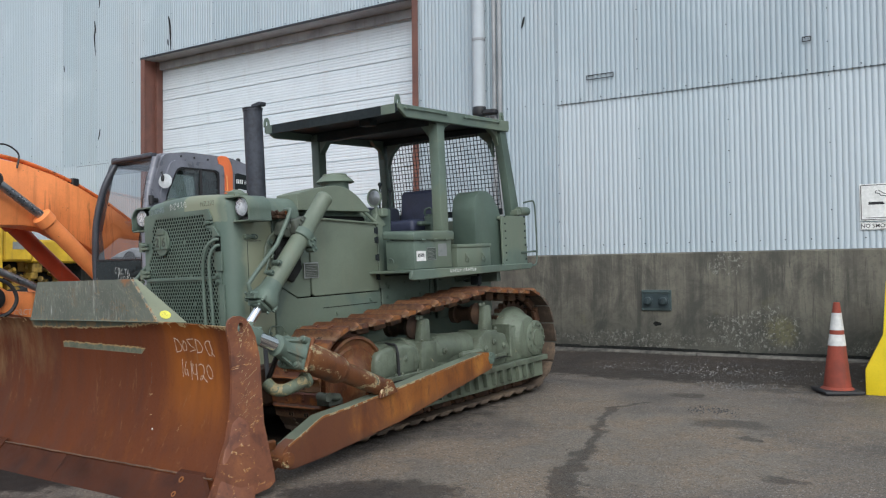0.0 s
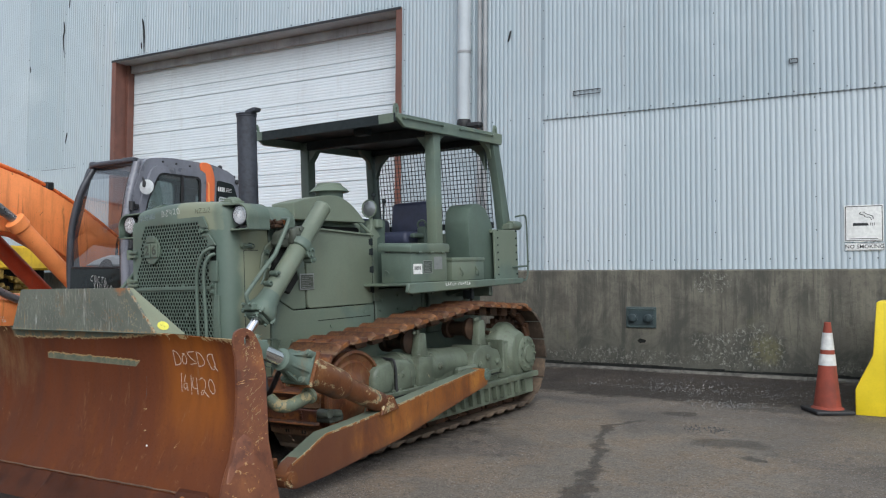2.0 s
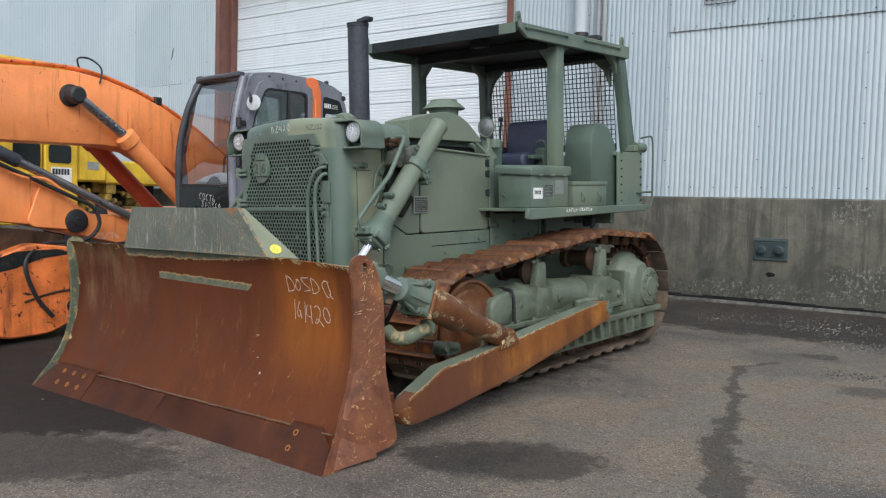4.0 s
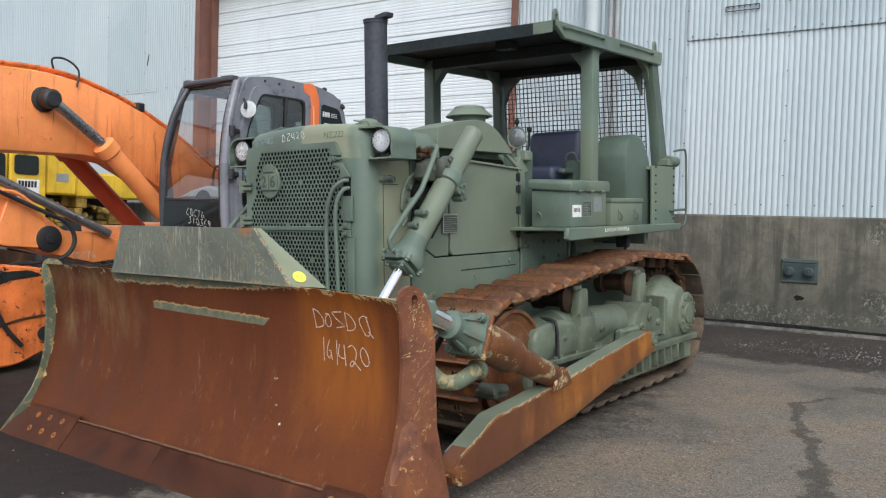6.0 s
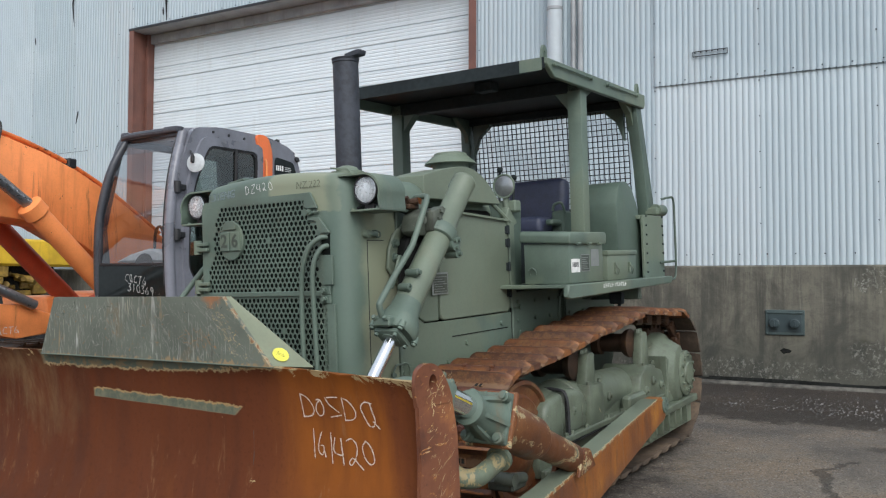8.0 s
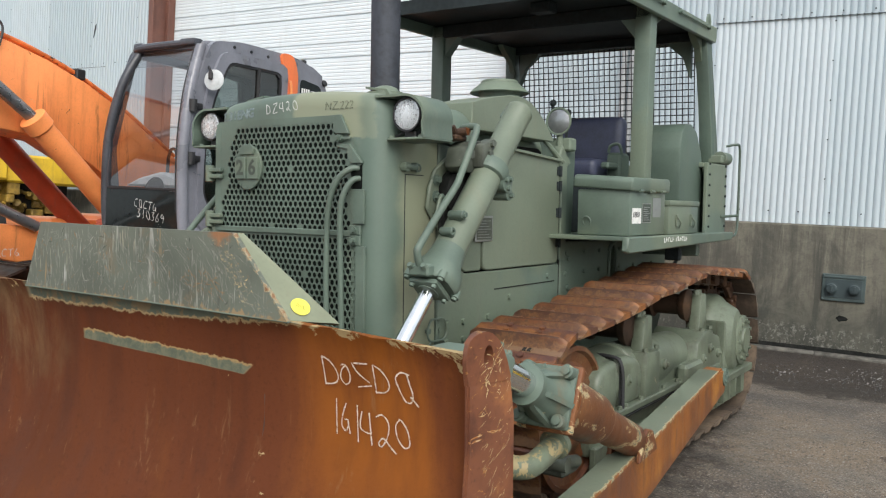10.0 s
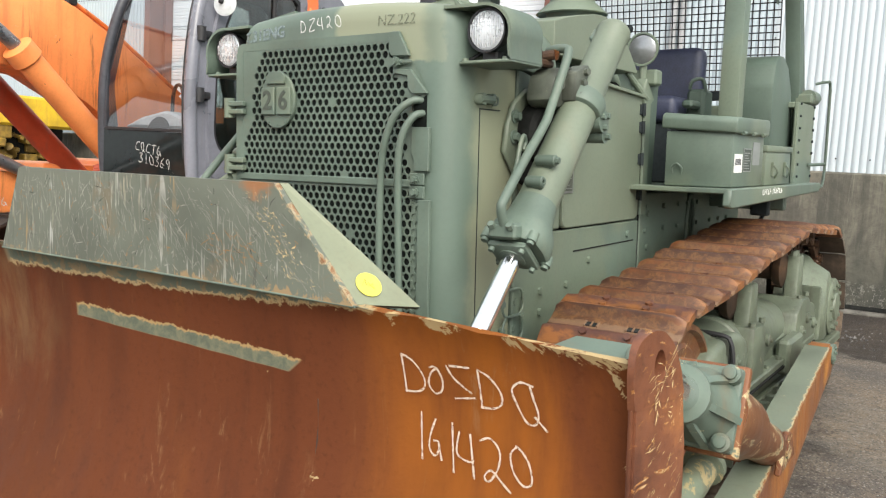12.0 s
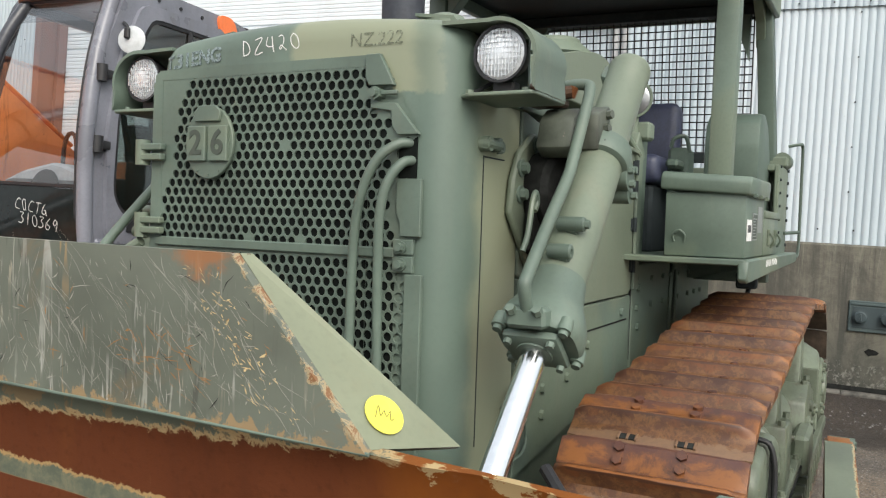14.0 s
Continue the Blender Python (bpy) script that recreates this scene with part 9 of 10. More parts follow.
def seat(x0, x1, lean):
    bm = B()
    quad_box(bm, (x0, 2.6, 1.86), (x1, 3.15, 2.03), 0.05, 3)
    t = dp("operator_seat", bm, M_SEAT, None, "dark navy vinyl operator seat")
    bm = B()
    quad_box(bm, (x0 + 0.01, 3.08, 1.98), (x1 - 0.01, 3.24, 2.4), 0.06, 3, Matrix.Translation((0, 3.1, 2.0)) @ Matrix.Rotation(radians(-lean), 4, "X") @ Matrix.Translation((0, -3.1, -2.0)))
    part("backrest", bm, M_SEAT, t)
    part("base", quad_box(B(), (x0 + 0.04, 2.64, 1.46), (x1 - 0.04, 3.2, 1.86), 0.02), M_GREENDK, t)


seat(0.0, 0.6, 6)
bm = B()
quad_box(bm, (-0.6, 2.7, 1.46), (-0.12, 3.3, 2.22), 0.06, 3)
dp("seat_bolster", bm, M_SEAT, None, "dark navy padded side")
bm = B()
quad_box(bm, (0.63, 2.62, 1.95), (0.7, 2.95, 2.0), 0.015)
quad_box(bm, (0.6, 2.8, 1.8), (0.72, 2.98, 2.08), 0.02)
tube(bm, [(0.62, 2.8, 2.08), (0.64, 2.79, 2.13), (0.7, 2.81, 2.14), (0.72, 2.83, 2.05)], 0.012, 8, 5)
dp("control_box", bm, M_GREEND)

CAN_L, CAN_R, CAN_F, CAN_B = -0.93, 1.03, 1.9, 4.0
# lower sheet, front rail and beams have the underside's shade in their colour
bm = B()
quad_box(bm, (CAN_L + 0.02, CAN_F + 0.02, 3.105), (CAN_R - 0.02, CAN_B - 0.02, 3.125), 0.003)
canopy = dp("canopy", bm, M_GREENDK, None, "roll-over canopy with shade painted into its dark underside", 0)
canopy.matrix_local = Matrix.Translation((1.03, 1.94, 3.112)) @ Matrix.Rotation(radians(0.9), 4, "X") @ Matrix.Rotation(radians(1.0), 4, "Y") @ Matrix.Translation((-1.03, -1.94, -3.1))
bm = B()
quad_box(bm, (CAN_L + 0.01, CAN_F + 0.01, 3.126), (CAN_R - 0.01, CAN_B - 0.01, 3.145), 0.003)
part("roof_sheet", bm, M_GREEN, canopy)
for x, s in ((CAN_R, 1), (CAN_L, -1)):
    bm = B()
    prism(bm, [(CAN_F, 3.15), (CAN_F, 3.105), (CAN_F + 0.13, 3.02), (CAN_B - 0.02, 3.02), (CAN_B, 3.06), (CAN_B, 3.15)], "x", x - 0.02, x + 0.02, 0.006)
    beam = part("side_beam", bm, M_GREEN, canopy)
    bm = B()
    for y0, y1 in ((CAN_F + 0.1, CAN_F + 0.8), (CAN_F + 1.15, CAN_F + 1.85)):
        rod(bm, (x + s * 0.035, y0, 3.11), (x + s * 0.035, y1, 3.11), 0.008, seg=8)
        for y in (y0, y1):
            rod(bm, (x + s * 0.015, y, 3.11), (x + s * 0.05, y, 3.11), 0.016, seg=8)
    part("tie_rail", bm, M_GREEN, beam)
    for y in (CAN_F + 0.04, CAN_B - 0.1):
        bm = B()
        arch = [(y - 0.04, 3.14), (y - 0.03, 3.22), (y - 0.012, 3.25), (y + 0.02, 3.25), (y + 0.04, 3.22), (y + 0.05, 3.14), (y + 0.025, 3.14), (y + 0.02, 3.2), (y + 0.004, 3.215), (y - 0.008, 3.2), (y - 0.014, 3.14)]
        prism(bm, arch, "x", x - 0.035, x - 0.015)
        part("lifting_eye", bm, M_GREEN, canopy, "", 0)
bm = B()
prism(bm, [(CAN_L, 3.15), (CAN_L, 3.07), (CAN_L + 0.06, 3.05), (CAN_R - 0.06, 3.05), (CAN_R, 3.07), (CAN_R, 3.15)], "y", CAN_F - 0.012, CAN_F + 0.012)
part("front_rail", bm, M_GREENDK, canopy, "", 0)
bm = B()
quad_box(bm, (CAN_R - 0.2, CAN_F - 0.016, 3.055), (CAN_R - 0.015, CAN_F - 0.011, 3.148), 0.001)
part("rail_end", bm, M_GREEN, canopy)
bm = B()
quad_box(bm, (CAN_L + 0.015, CAN_F - 0.016, 3.055), (CAN_L + 0.12, CAN_F - 0.011, 3.148), 0.001)
part("rail_end", bm, M_GREEN, canopy)
bm = B()
quad_box(bm, (CAN_L, CAN_B - 0.03, 3.02), (CAN_R, CAN_B, 3.15), 0.006)
part("rear_rail", bm, M_GREEN, canopy)
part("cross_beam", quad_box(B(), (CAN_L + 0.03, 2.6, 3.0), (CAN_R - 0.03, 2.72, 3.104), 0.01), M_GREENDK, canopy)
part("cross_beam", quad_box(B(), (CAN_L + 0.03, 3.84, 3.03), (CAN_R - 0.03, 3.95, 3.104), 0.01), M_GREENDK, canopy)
for x, s in ((CAN_R - 0.08, 1), (CAN_L + 0.08, -1)):
    bm = B()
    quad_box(bm, (x - 0.065, 2.6, 1.42), (x + 0.055, 2.73, 3.1), 0.01, 2)
    quad_box(bm, (x - 0.09, 2.57, 1.42), (x + 0.08, 2.76, 1.445), 0.004)
    prism(bm, [(x - s * 0.06, 3.1), (x - s * 0.25, 3.1), (x - s * 0.2, 3.02), (x - s * 0.06, 2.85)], "y", 2.62, 2.71, 0.004)
    part("front_post", bm, M_GREEN, canopy)
    bm = B()
    q = [(3.98, 1.43), (4.12, 1.43), (4.1, 2.1), (3.96, 3.1), (3.82, 3.1), (3.9, 2.5)]
    prism(bm, q, "x", *sorted((x - s * 0.04, x + s * 0.065)), 0.01, 2)
    for v in bm.verts:
        v.co.x += s * 0.06 * max(0.0, (3.1 - v.co.z) / 1.0) * (1 if v.co.z > 2.0 else 0.9)
    prism(bm, [(x - s * 0.07, 3.1), (x - s * 0.3, 3.1), (x - s * 0.26, 3.0), (x - s * 0.14, 2.9), (x - s * 0.07, 2.72)], "y", 3.86, 3.92, 0.004)
    part("rear_post", bm, M_GREEND, canopy)
    bm = B()
    prism(bm, [(2.73, 3.1), (2.95, 3.1), (2.9, 3.04), (2.78, 2.98), (2.73, 2.86)], "x", x - 0.03, x + 0.03, 0.004)
    part("gusset", bm, M_GREEN, canopy)
    bm = B()
    prism(bm, [(3.9, 3.1), (3.6, 3.1), (3.68, 3.03), (3.8, 2.96), (3.88, 2.8)], "x", x - 0.03, x + 0.03, 0.004)
    part("gusset", bm, M_GREEN, canopy)
# rear screen of square mesh
bm = B()
x0, x1, z0, z1 = CAN_L + 0.13, CAN_R - 0.13, 2.05, 3.06


def back_y(z):
    return 3.99 - 0.11 * (z - 2.1)


nx, nz = 33, 19
for k in range(nx + 1):
    x = x0 + (x1 - x0) * k / nx
    rod(bm, (x, back_y(z0), z0), (x, back_y(z1), z1), 0.005, seg=5, caps=False)
for k in range(nz + 1):
    z = z0 + (z1 - z0) * k / nz
    rod(bm, (x0, back_y(z) - 0.006, z), (x1, back_y(z) - 0.006, z), 0.005, seg=5, caps=False)
part("rear_screen", bm, M_BLACK, canopy, "black square-mesh rear guard")
bm = B()
quad_box(bm, (x0, 3.97, 2.03), (x1, 4.01, 2.1), 0.005)
part("screen_rail", bm, M_GREENDK, canopy)
bm = B()
quad_box(bm, (0.24, 2.2, 3.03), (0.4, 2.32, 3.104), 0.006)
part("roof_lamp", bm, M_GREENDK, canopy)


# ---- orange excavator parked beyond, cab facing the yard ----
EX = thing("excavator", "orange crawler excavator with a dark grey cab, boom raised", "excavator")


def xp(name, bm, material, parent=None, label="", angle=35):
    return part(name, bm, material, parent or EX, label, angle)


XB = -10.35


def ex_plate(pts, x0, x1, bev=0.02):
    bm = B()
    prism(bm, pts, "x", x0, x1, bev, 2)
    return bm


boom_top = [(1.9, 2.5), (2.9, 2.66), (3.8, 2.8), (4.6, 2.88), (5.3, 2.93), (5.8, 2.945), (6.2, 2.9), (6.6, 2.8), (7.0, 2.66), (7.5, 2.42), (8.2, 2.0), (8.7, 1.62)]
boom_low = [(8.75, 1.25), (8.2, 1.35), (7.6, 1.55), (7.1, 1.86), (6.7, 2.05), (6.2, 2.1), (5.6, 2.08), (4.8, 2.06), (3.8, 2.12), (2.8, 2.2), (1.9, 2.22)]
def nearer(loop, k=0.975):
    return [(0.685 + (y - 0.685) * k, 1.5 + (z - 1.5) * k) for y, z in loop]


boom_top, boom_low = nearer(boom_top), nearer(boom_low)
boom = xp("boom", ex_plate(boom_top + boom_low, XB - 0.26, XB + 0.26), M_BOOM, None, "curved orange boom with chipped paint")
bm = B()
line = [(XB + 0.2, y, z + 0.045) for y, z in boom_top[2:-1]]
tube(bm, line, 0.022, 8, 5)
tube(bm, [(x - 0.08, y, z) for x, y, z in line], 0.022, 8, 5)
part("hydraulic_pipe", bm, M_ORANGEDK, boom, "pipes along the boom")
for y, z in ((4.4, 2.86), (6.8, 2.66)):
    bm = B()
    quad_box(bm, (XB + 0.08, y - 0.05, z - 0.01), (XB + 0.25, y + 0.05, z + 0.09), 0.01)
    part("pipe_clamp", bm, M_BLACK, boom)
bm = B()
lathe(bm, [(0.13, 0), (0.13, 0.03), (0.1, 0.04), (0.1, 0.18), (0.075, 0.2)], (XB + 0.26, 5.6, 2.62), (1, 0, 0), 24)
part("cylinder_pin", bm, M_BLACK, boom, "greasy black pivot boss")
bm = B()
tube(bm, [(XB + 0.2, 5.75, 2.95), (XB + 0.25, 5.7, 3.06), (XB + 0.25, 5.85, 3.08), (XB + 0.28, 5.98, 2.98), (XB + 0.3, 5.95, 2.8)], 0.011, 8, 6)
part("hose", bm, M_BLACK, boom)
for dx, mat_b in ((0.4, M_ORANGE), (-0.4, M_DKORANGE)):
    p0, p1, p2 = Vector((XB + dx, 5.6, 2.62)), Vector((XB + dx, 6.2, 2.22)), Vector((XB + dx, 7.5, 1.05))
    bm = B()
    d = (p2 - p1).normalized()
    lathe(bm, [(0.08, 0), (0.125, 0.02), (0.125, 0.14), (0.105, 0.16), (0.105, (p2 - p1).length)], p1, d, 24)
    cyl = xp("boom_cylinder", bm, mat_b, None, "orange boom lift cylinder")
    part("rod", rod(B(), p0, p1, 0.055, seg=16), M_STEELROD, cyl, "grey steel piston rod")
bm = B()
for k in range(4):
    tube(bm, [(XB + 0.3, 7.0, 1.2 + 0.03 * k), (XB + 0.36 + 0.02 * k, 7.15, 1.36), (XB + 0.33, 7.3, 1.28), (XB + 0.3, 7.5, 1.1 + 0.04 * k)], 0.025, 8, 6)
xp("hoses", bm, M_DKORANGE, None, "looped hydraulic hoses at the boom foot")

# stick and bucket in front of the boom, folded in
stick = xp("stick", ex_plate([(2.2, 2.5), (2.0, 2.2), (2.3, 1.75), (4.4, 1.2), (5.15, 1.13), (5.6, 1.04), (6.25, 0.9), (6.7, 0.95), (6.75, 1.1), (6.3, 1.24), (5.9, 1.26), (5.3, 1.66), (3.4, 2.15)], XB - 0.24, XB + 0.2), M_BOOM, None, "orange excavator stick with worn decals")
bm = B()
prism(bm, rounded([(5.12, 1.16), (5.26, 1.58), (5.4, 1.55), (5.86, 1.2), (5.78, 1.06), (5.2, 1.1)], 0.06), "x", XB + 0.2, XB + 0.235, 0.008)
part("end_plate", bm, M_ORANGE, stick, "raised orange plate around the pivot")
bm = B()
lathe(bm, [(0.14, 0), (0.14, 0.03), (0.12, 0.04), (0.05, 0.044), (0.045, 0.06), (0.01, 0.062)], (XB + 0.22, 5.7, 1.17), (1, 0, 0), 24)
part("pivot", bm, M_BLACK, stick, "greasy black pivot")
part("decal", quad_box(B(), (XB + 0.201, 4.72, 1.5), (XB + 0.204, 4.8, 1.66)), M_WHITE, stick, "torn white decal", 0)
for i, ch in enumerate("CQCTG"):
    chalk_letter(ch, 0.05, 0.07, Matrix.Translation((XB + 0.204, 5.98 + 0.06 * i, 0.95 + 0.002 * i)) @ pose(0, 0, 0, 90, 0, 90), M_CHALKTHIN, stick, 0.005, i + 9)
bm = B()
rod(bm, (XB + 0.25, 3.6, 2.42), (XB + 0.25, 5.0, 1.83), 0.075, seg=18)
xp("bucket_cylinder", bm, M_STACK, None, "dark bucket cylinder")
bm = B()
rod(bm, (XB + 0.25, 5.0, 1.83), (XB + 0.25, 6.4, 1.23), 0.05, seg=16)
xp("cylinder_rod", bm, M_STEELROD, None, "grey steel piston rod")
bm = B()
tube(bm, [(XB + 0.3, 4.6, 1.86), (XB + 0.3, 5.1, 1.66), (XB + 0.33, 5.6, 1.45), (XB + 0.34, 5.84, 1.34), (XB + 0.34, 5.93, 1.15), (XB + 0.32, 5.82, 0.98), (XB + 0.3, 5.55, 0.93), (XB + 0.36, 5.2, 0.9), (XB + 0.42, 5.0, 0.7), (XB + 0.45, 5.1, 0.35), (XB + 0.45, 5.3, 0.1)], 0.024, 8, 6)
xp("hose", bm, M_BLACK, None, "black hydraulic hose looped round the pivot")
bm = B()
tube(bm, [(XB + 0.27, 4.9, 1.72), (XB + 0.3, 5.05, 1.66), (XB + 0.29, 5.3, 1.64), (XB + 0.28, 5.5, 1.52)], 0.022, 8, 6)
xp("hydraulic_pipe", bm, M_ORANGE, None, "orange painted steel pipe")
bm = B()
prism(bm, rounded([(3.9, 1.15), (4.6, 1.12), (5.2, 1.07), (5.6, 1.0), (5.5, 0.9), (5.1, 0.82), (4.6, 0.75), (4.0, 0.6)], 0.08), "x", XB - 0.2, XB + 0.2, 0.01)
xp("linkage", bm, M_TRACKDK, None, "dark greasy bucket linkage")
bm = B()
pts = rounded([(4.3, 0.1), (4.8, -0.12), (5.3, -0.1), (5.65, 0.05), (5.85, 0.3), (5.9, 0.62), (5.7, 0.86), (5.1, 0.93), (4.5, 0.72), (4.25, 0.5)], 0.12)
prism(bm, pts, "x", XB - 0.55, XB + 0.4, 0.02)
bucket = xp("bucket", bm, M_ORANGEDK, None, "dirty orange bucket curled under the stick")
bm = B()
prism(bm, rounded([(4.5, 0.7), (4.9, 0.84), (5.4, 0.86), (5.55, 0.8), (5.2, 0.76), (4.9, 0.66), (4.62, 0.6)], 0.05), "x", XB + 0.4, XB + 0.404)
part("grease_stain", bm, M_DARK, bucket, "black greasy smear")
bm = B()
tube(bm, [(XB + 0.405, 5.0, 0.28), (XB + 0.405, 5.3, 0.36), (XB + 0.405, 5.7, 0.4)], 0.012, 6, 4)
part("weld_seam", bm, M_TRACKDK, bucket)
bm = B()
lathe(bm, [(0.07, 0), (0.08, 0.03), (0.04, 0.035)], (XB + 0.4, 5.56, 0.2), (1, 0, 0), 16)
part("pin", bm, M_BLACK, bucket)
bm = B()
for k in range(5):
    quad_box(bm, (XB - 0.5 + 0.22 * k, 4.35, -0.14), (XB - 0.4 + 0.22 * k, 4.7, -0.04), 0.02)
part("teeth", bm, M_TRACKDK, bucket)

# cab: pillars, roof, doors, glass
CX0, CX1, CY0, CY1 = -9.68, -8.62, 6.82, 8.74
bm = B()
quad_box(bm, (CX0, CY0 + 0.05, 1.12), (CX1, CY1, 1.32), 0.03)
cab = xp("cab", bm, M_CABGREY, None, "dark grey excavator cab with an orange stripe")
bm = B()
tube(bm, [(CX0 + 0.0, CY0 + 0.03, 1.15), (CX0 - 0.02, CY0 + 0.0, 1.5), (CX0 + 0.01, CY0 - 0.02, 2.1), (CX0 + 0.1, CY0 + 0.04, 2.6), (CX0 + 0.17, CY0 + 0.18, 2.93)], 0.042, 12, 8)
part("front_pillar", bm, M_PILLAR, cab, "dark left windshield pillar")
bm = B()
tube(bm, [(CX1 - 0.05, CY0 + 0.03, 1.15), (CX1 - 0.045, CY0 - 0.01, 1.5), (CX1 - 0.045, CY0 - 0.03, 2.0), (CX1 - 0.06, CY0 + 0.03, 2.5), (CX1 - 0.1, CY0 + 0.17, 2.93)], 0.05, 12, 8)
part("front_pillar", bm, M_CABGREY, cab)
bm = B()
tube(bm, [(CX1 - 0.1, CY0 + 0.015, 1.15), (CX1 - 0.097, CY0 - 0.025, 1.5), (CX1 - 0.097, CY0 - 0.045, 2.0), (CX1 - 0.112, CY0 + 0.015, 2.5), (CX1 - 0.15, CY0 + 0.16, 2.93)], 0.017, 8, 8)
part("windshield_seal", bm, M_BLACK, cab)
# flank with the door: outer shell, door leaf standing proud, window
flank = rounded([(CY0 + 0.05, 1.2), (CY0 - 0.04, 1.7), (CY0 - 0.02, 2.2), (CY0 + 0.08, 2.62), (CY0 + 0.22, 2.99), (CY0 + 0.6, 3.05), (CY0 + 1.35, 3.06), (CY1 - 0.16, 2.98), (CY1 - 0.02, 2.75), (CY1, 1.2)], 0.1)
door_out = rounded([(CY0 + 0.13, 1.28), (CY0 + 0.09, 2.0), (CY0 + 0.16, 2.5), (CY0 + 0.33, 2.92), (CY0 + 1.22, 2.95), (CY0 + 1.22, 1.28)], 0.1)
hole = rounded([(CY0 + 0.27, 1.46), (CY0 + 0.165, 1.6), (CY0 + 0.17, 2.15), (CY0 + 0.25, 2.48), (CY0 + 0.42, 2.84), (CY0 + 1.14, 2.86), (CY0 + 1.14, 1.46)], 0.08)
bay = rounded([(CY0 + 0.25, 1.42), (CY0 + 0.135, 1.58), (CY0 + 0.14, 2.16), (CY0 + 0.22, 2.5), (CY0 + 0.4, 2.87), (CY0 + 1.17, 2.89), (CY0 + 1.17, 1.42)], 0.08)
part("side_panel", ring_panel(B(), flank, bay, CX1 - 0.08, CX1 - 0.02), M_CABGREY, cab, "", 30)
leaf = part("door", ring_panel(B(), door_out, hole, CX1 - 0.025, CX1 + 0.012), M_CABGREY, cab, "grey cab door with a tall window", 30)
seal = rounded([(CY0 + 0.285, 1.485), (CY0 + 0.19, 1.61), (CY0 + 0.195, 2.14), (CY0 + 0.275, 2.465), (CY0 + 0.44, 2.815), (CY0 + 1.115, 2.835), (CY0 + 1.115, 1.485)], 0.07)
part("window_seal", ring_panel(B(), hole, seal, CX1 - 0.02, CX1 + 0.005), M_BLACK, leaf, "", 30)
part("door_glass", prism(B(), hole, "x", CX1 - 0.016, CX1 - 0.012), M_GLASS, leaf, "dark tinted door window", 0)
bm = B()
rod(bm, (CX1 - 0.004, CY0 + 0.82, 1.5), (CX1 - 0.004, CY0 + 0.82, 2.85), 0.018, seg=8)
part("window_divider", bm, M_BLACK, leaf)
# far side and back, seen through the glass
part("side_panel", ring_panel(B(), flank, rounded([(CY0 + 0.12, 1.4), (CY0 + 0.04, 2.0), (CY0 + 0.24, 2.88), (CY1 - 0.3, 2.9), (CY1 - 0.25, 1.6), (CY1 - 0.5, 1.4)], 0.06), CX0, CX0 + 0.05), M_PILLAR, cab, "", 30)
bm = B()
quad_box(bm, (CX0 + 0.05, CY1 - 0.06, 1.25), (CX1 - 0.08, CY1 - 0.02, 2.0), 0.01)
quad_box(bm, (CX0 + 0.05, CY1 - 0.07, 2.25), (CX0 + 0.2, CY1 - 0.03, 2.95), 0.01)
quad_box(bm, (CX0 + 0.05, CY1 - 0.1, 2.72), (CX1 - 0.08, CY1 - 0.05, 2.97), 0.01)
part("rear_panel", bm, M_BLACK, cab, "black trim behind the seat")
bm = B()
prism(bm, [(CY0 + 0.16, 2.9), (CY0 + 0.2, 2.99), (CY0 + 0.6, 3.055), (CY0 + 1.35, 3.065), (CY1 - 0.18, 2.985), (CY1 - 0.05, 2.85), (CY1 - 0.1, 2.83), (CY1 - 0.25, 2.93), (CY0 + 0.5, 2.95)], "x", CX0 + 0.1, CX1 - 0.085, 0.02, 2)
part("roof", bm, M_CABGREY, cab)
bm = B()
tube(bm, [(CX0 + 0.14, CY0 + 0.17, 2.915), (CX0 + 0.2, CY0 + 0.13, 2.94), (CX0 + 0.6, CY0 + 0.13, 2.955), (CX1 - 0.12, CY0 + 0.17, 2.965)], 0.035, 10, 5)
quad_box(bm, (CX0 + 0.14, CY0 + 0.1, 2.915), (CX0 + 0.26, CY0 + 0.2, 2.99), 0.025, 2)
quad_box(bm, (CX0 + 0.75, CY0 + 0.11, 2.94), (CX1 - 0.12, CY0 + 0.22, 3.0), 0.015, 2)
quad_box(bm, (CX0 + 0.16, CY0 + 0.15, 2.9), (CX1 - 0.12, CY0 + 0.22, 2.95), 0.01)
part("rain_visor", bm, M_PILLAR, cab, "worn visor bar above the windshield")
bm = B()
prism(bm, rounded([(CY0 + 1.17, 1.3), (CY0 + 1.17, 2.88), (CY0 + 1.1, 3.058), (CY0 + 1.3, 3.068), (CY0 + 1.38, 2.9), (CY0 + 1.38, 1.3)], 0.08), "x", CX1 - 0.019, CX1 + 0.004)
part("stripe", bm, M_STRIPE, cab, "orange painted door post")
bm = B()
rod(bm, (CX1 + 0.004, CY0 + 1.2, 2.3), (CX1 + 0.03, CY0 + 1.2, 2.3), 0.012, seg=8)
tube(bm, [(CX1 + 0.03, CY0 + 1.24, 2.1), (CX1 + 0.045, CY0 + 1.24, 2.2), (CX1 + 0.045, CY0 + 1.24, 2.7), (CX1 + 0.03, CY0 + 1.23, 2.8)], 0.012, 8, 4)
part("grab_handle", bm, M_ORANGE, cab)
quarter = rounded([(CY0 + 1.44, 2.0), (CY0 + 1.44, 2.86), (CY1 - 0.16, 2.83), (CY1 - 0.06, 2.6), (CY1 - 0.06, 2.0)], 0.06)
win = part("quarter_window", prism(B(), quarter, "x", CX1 - 0.019, CX1 - 0.014), M_DARKGLASS, cab, "dark quarter window with a small white mark")
bm = B()
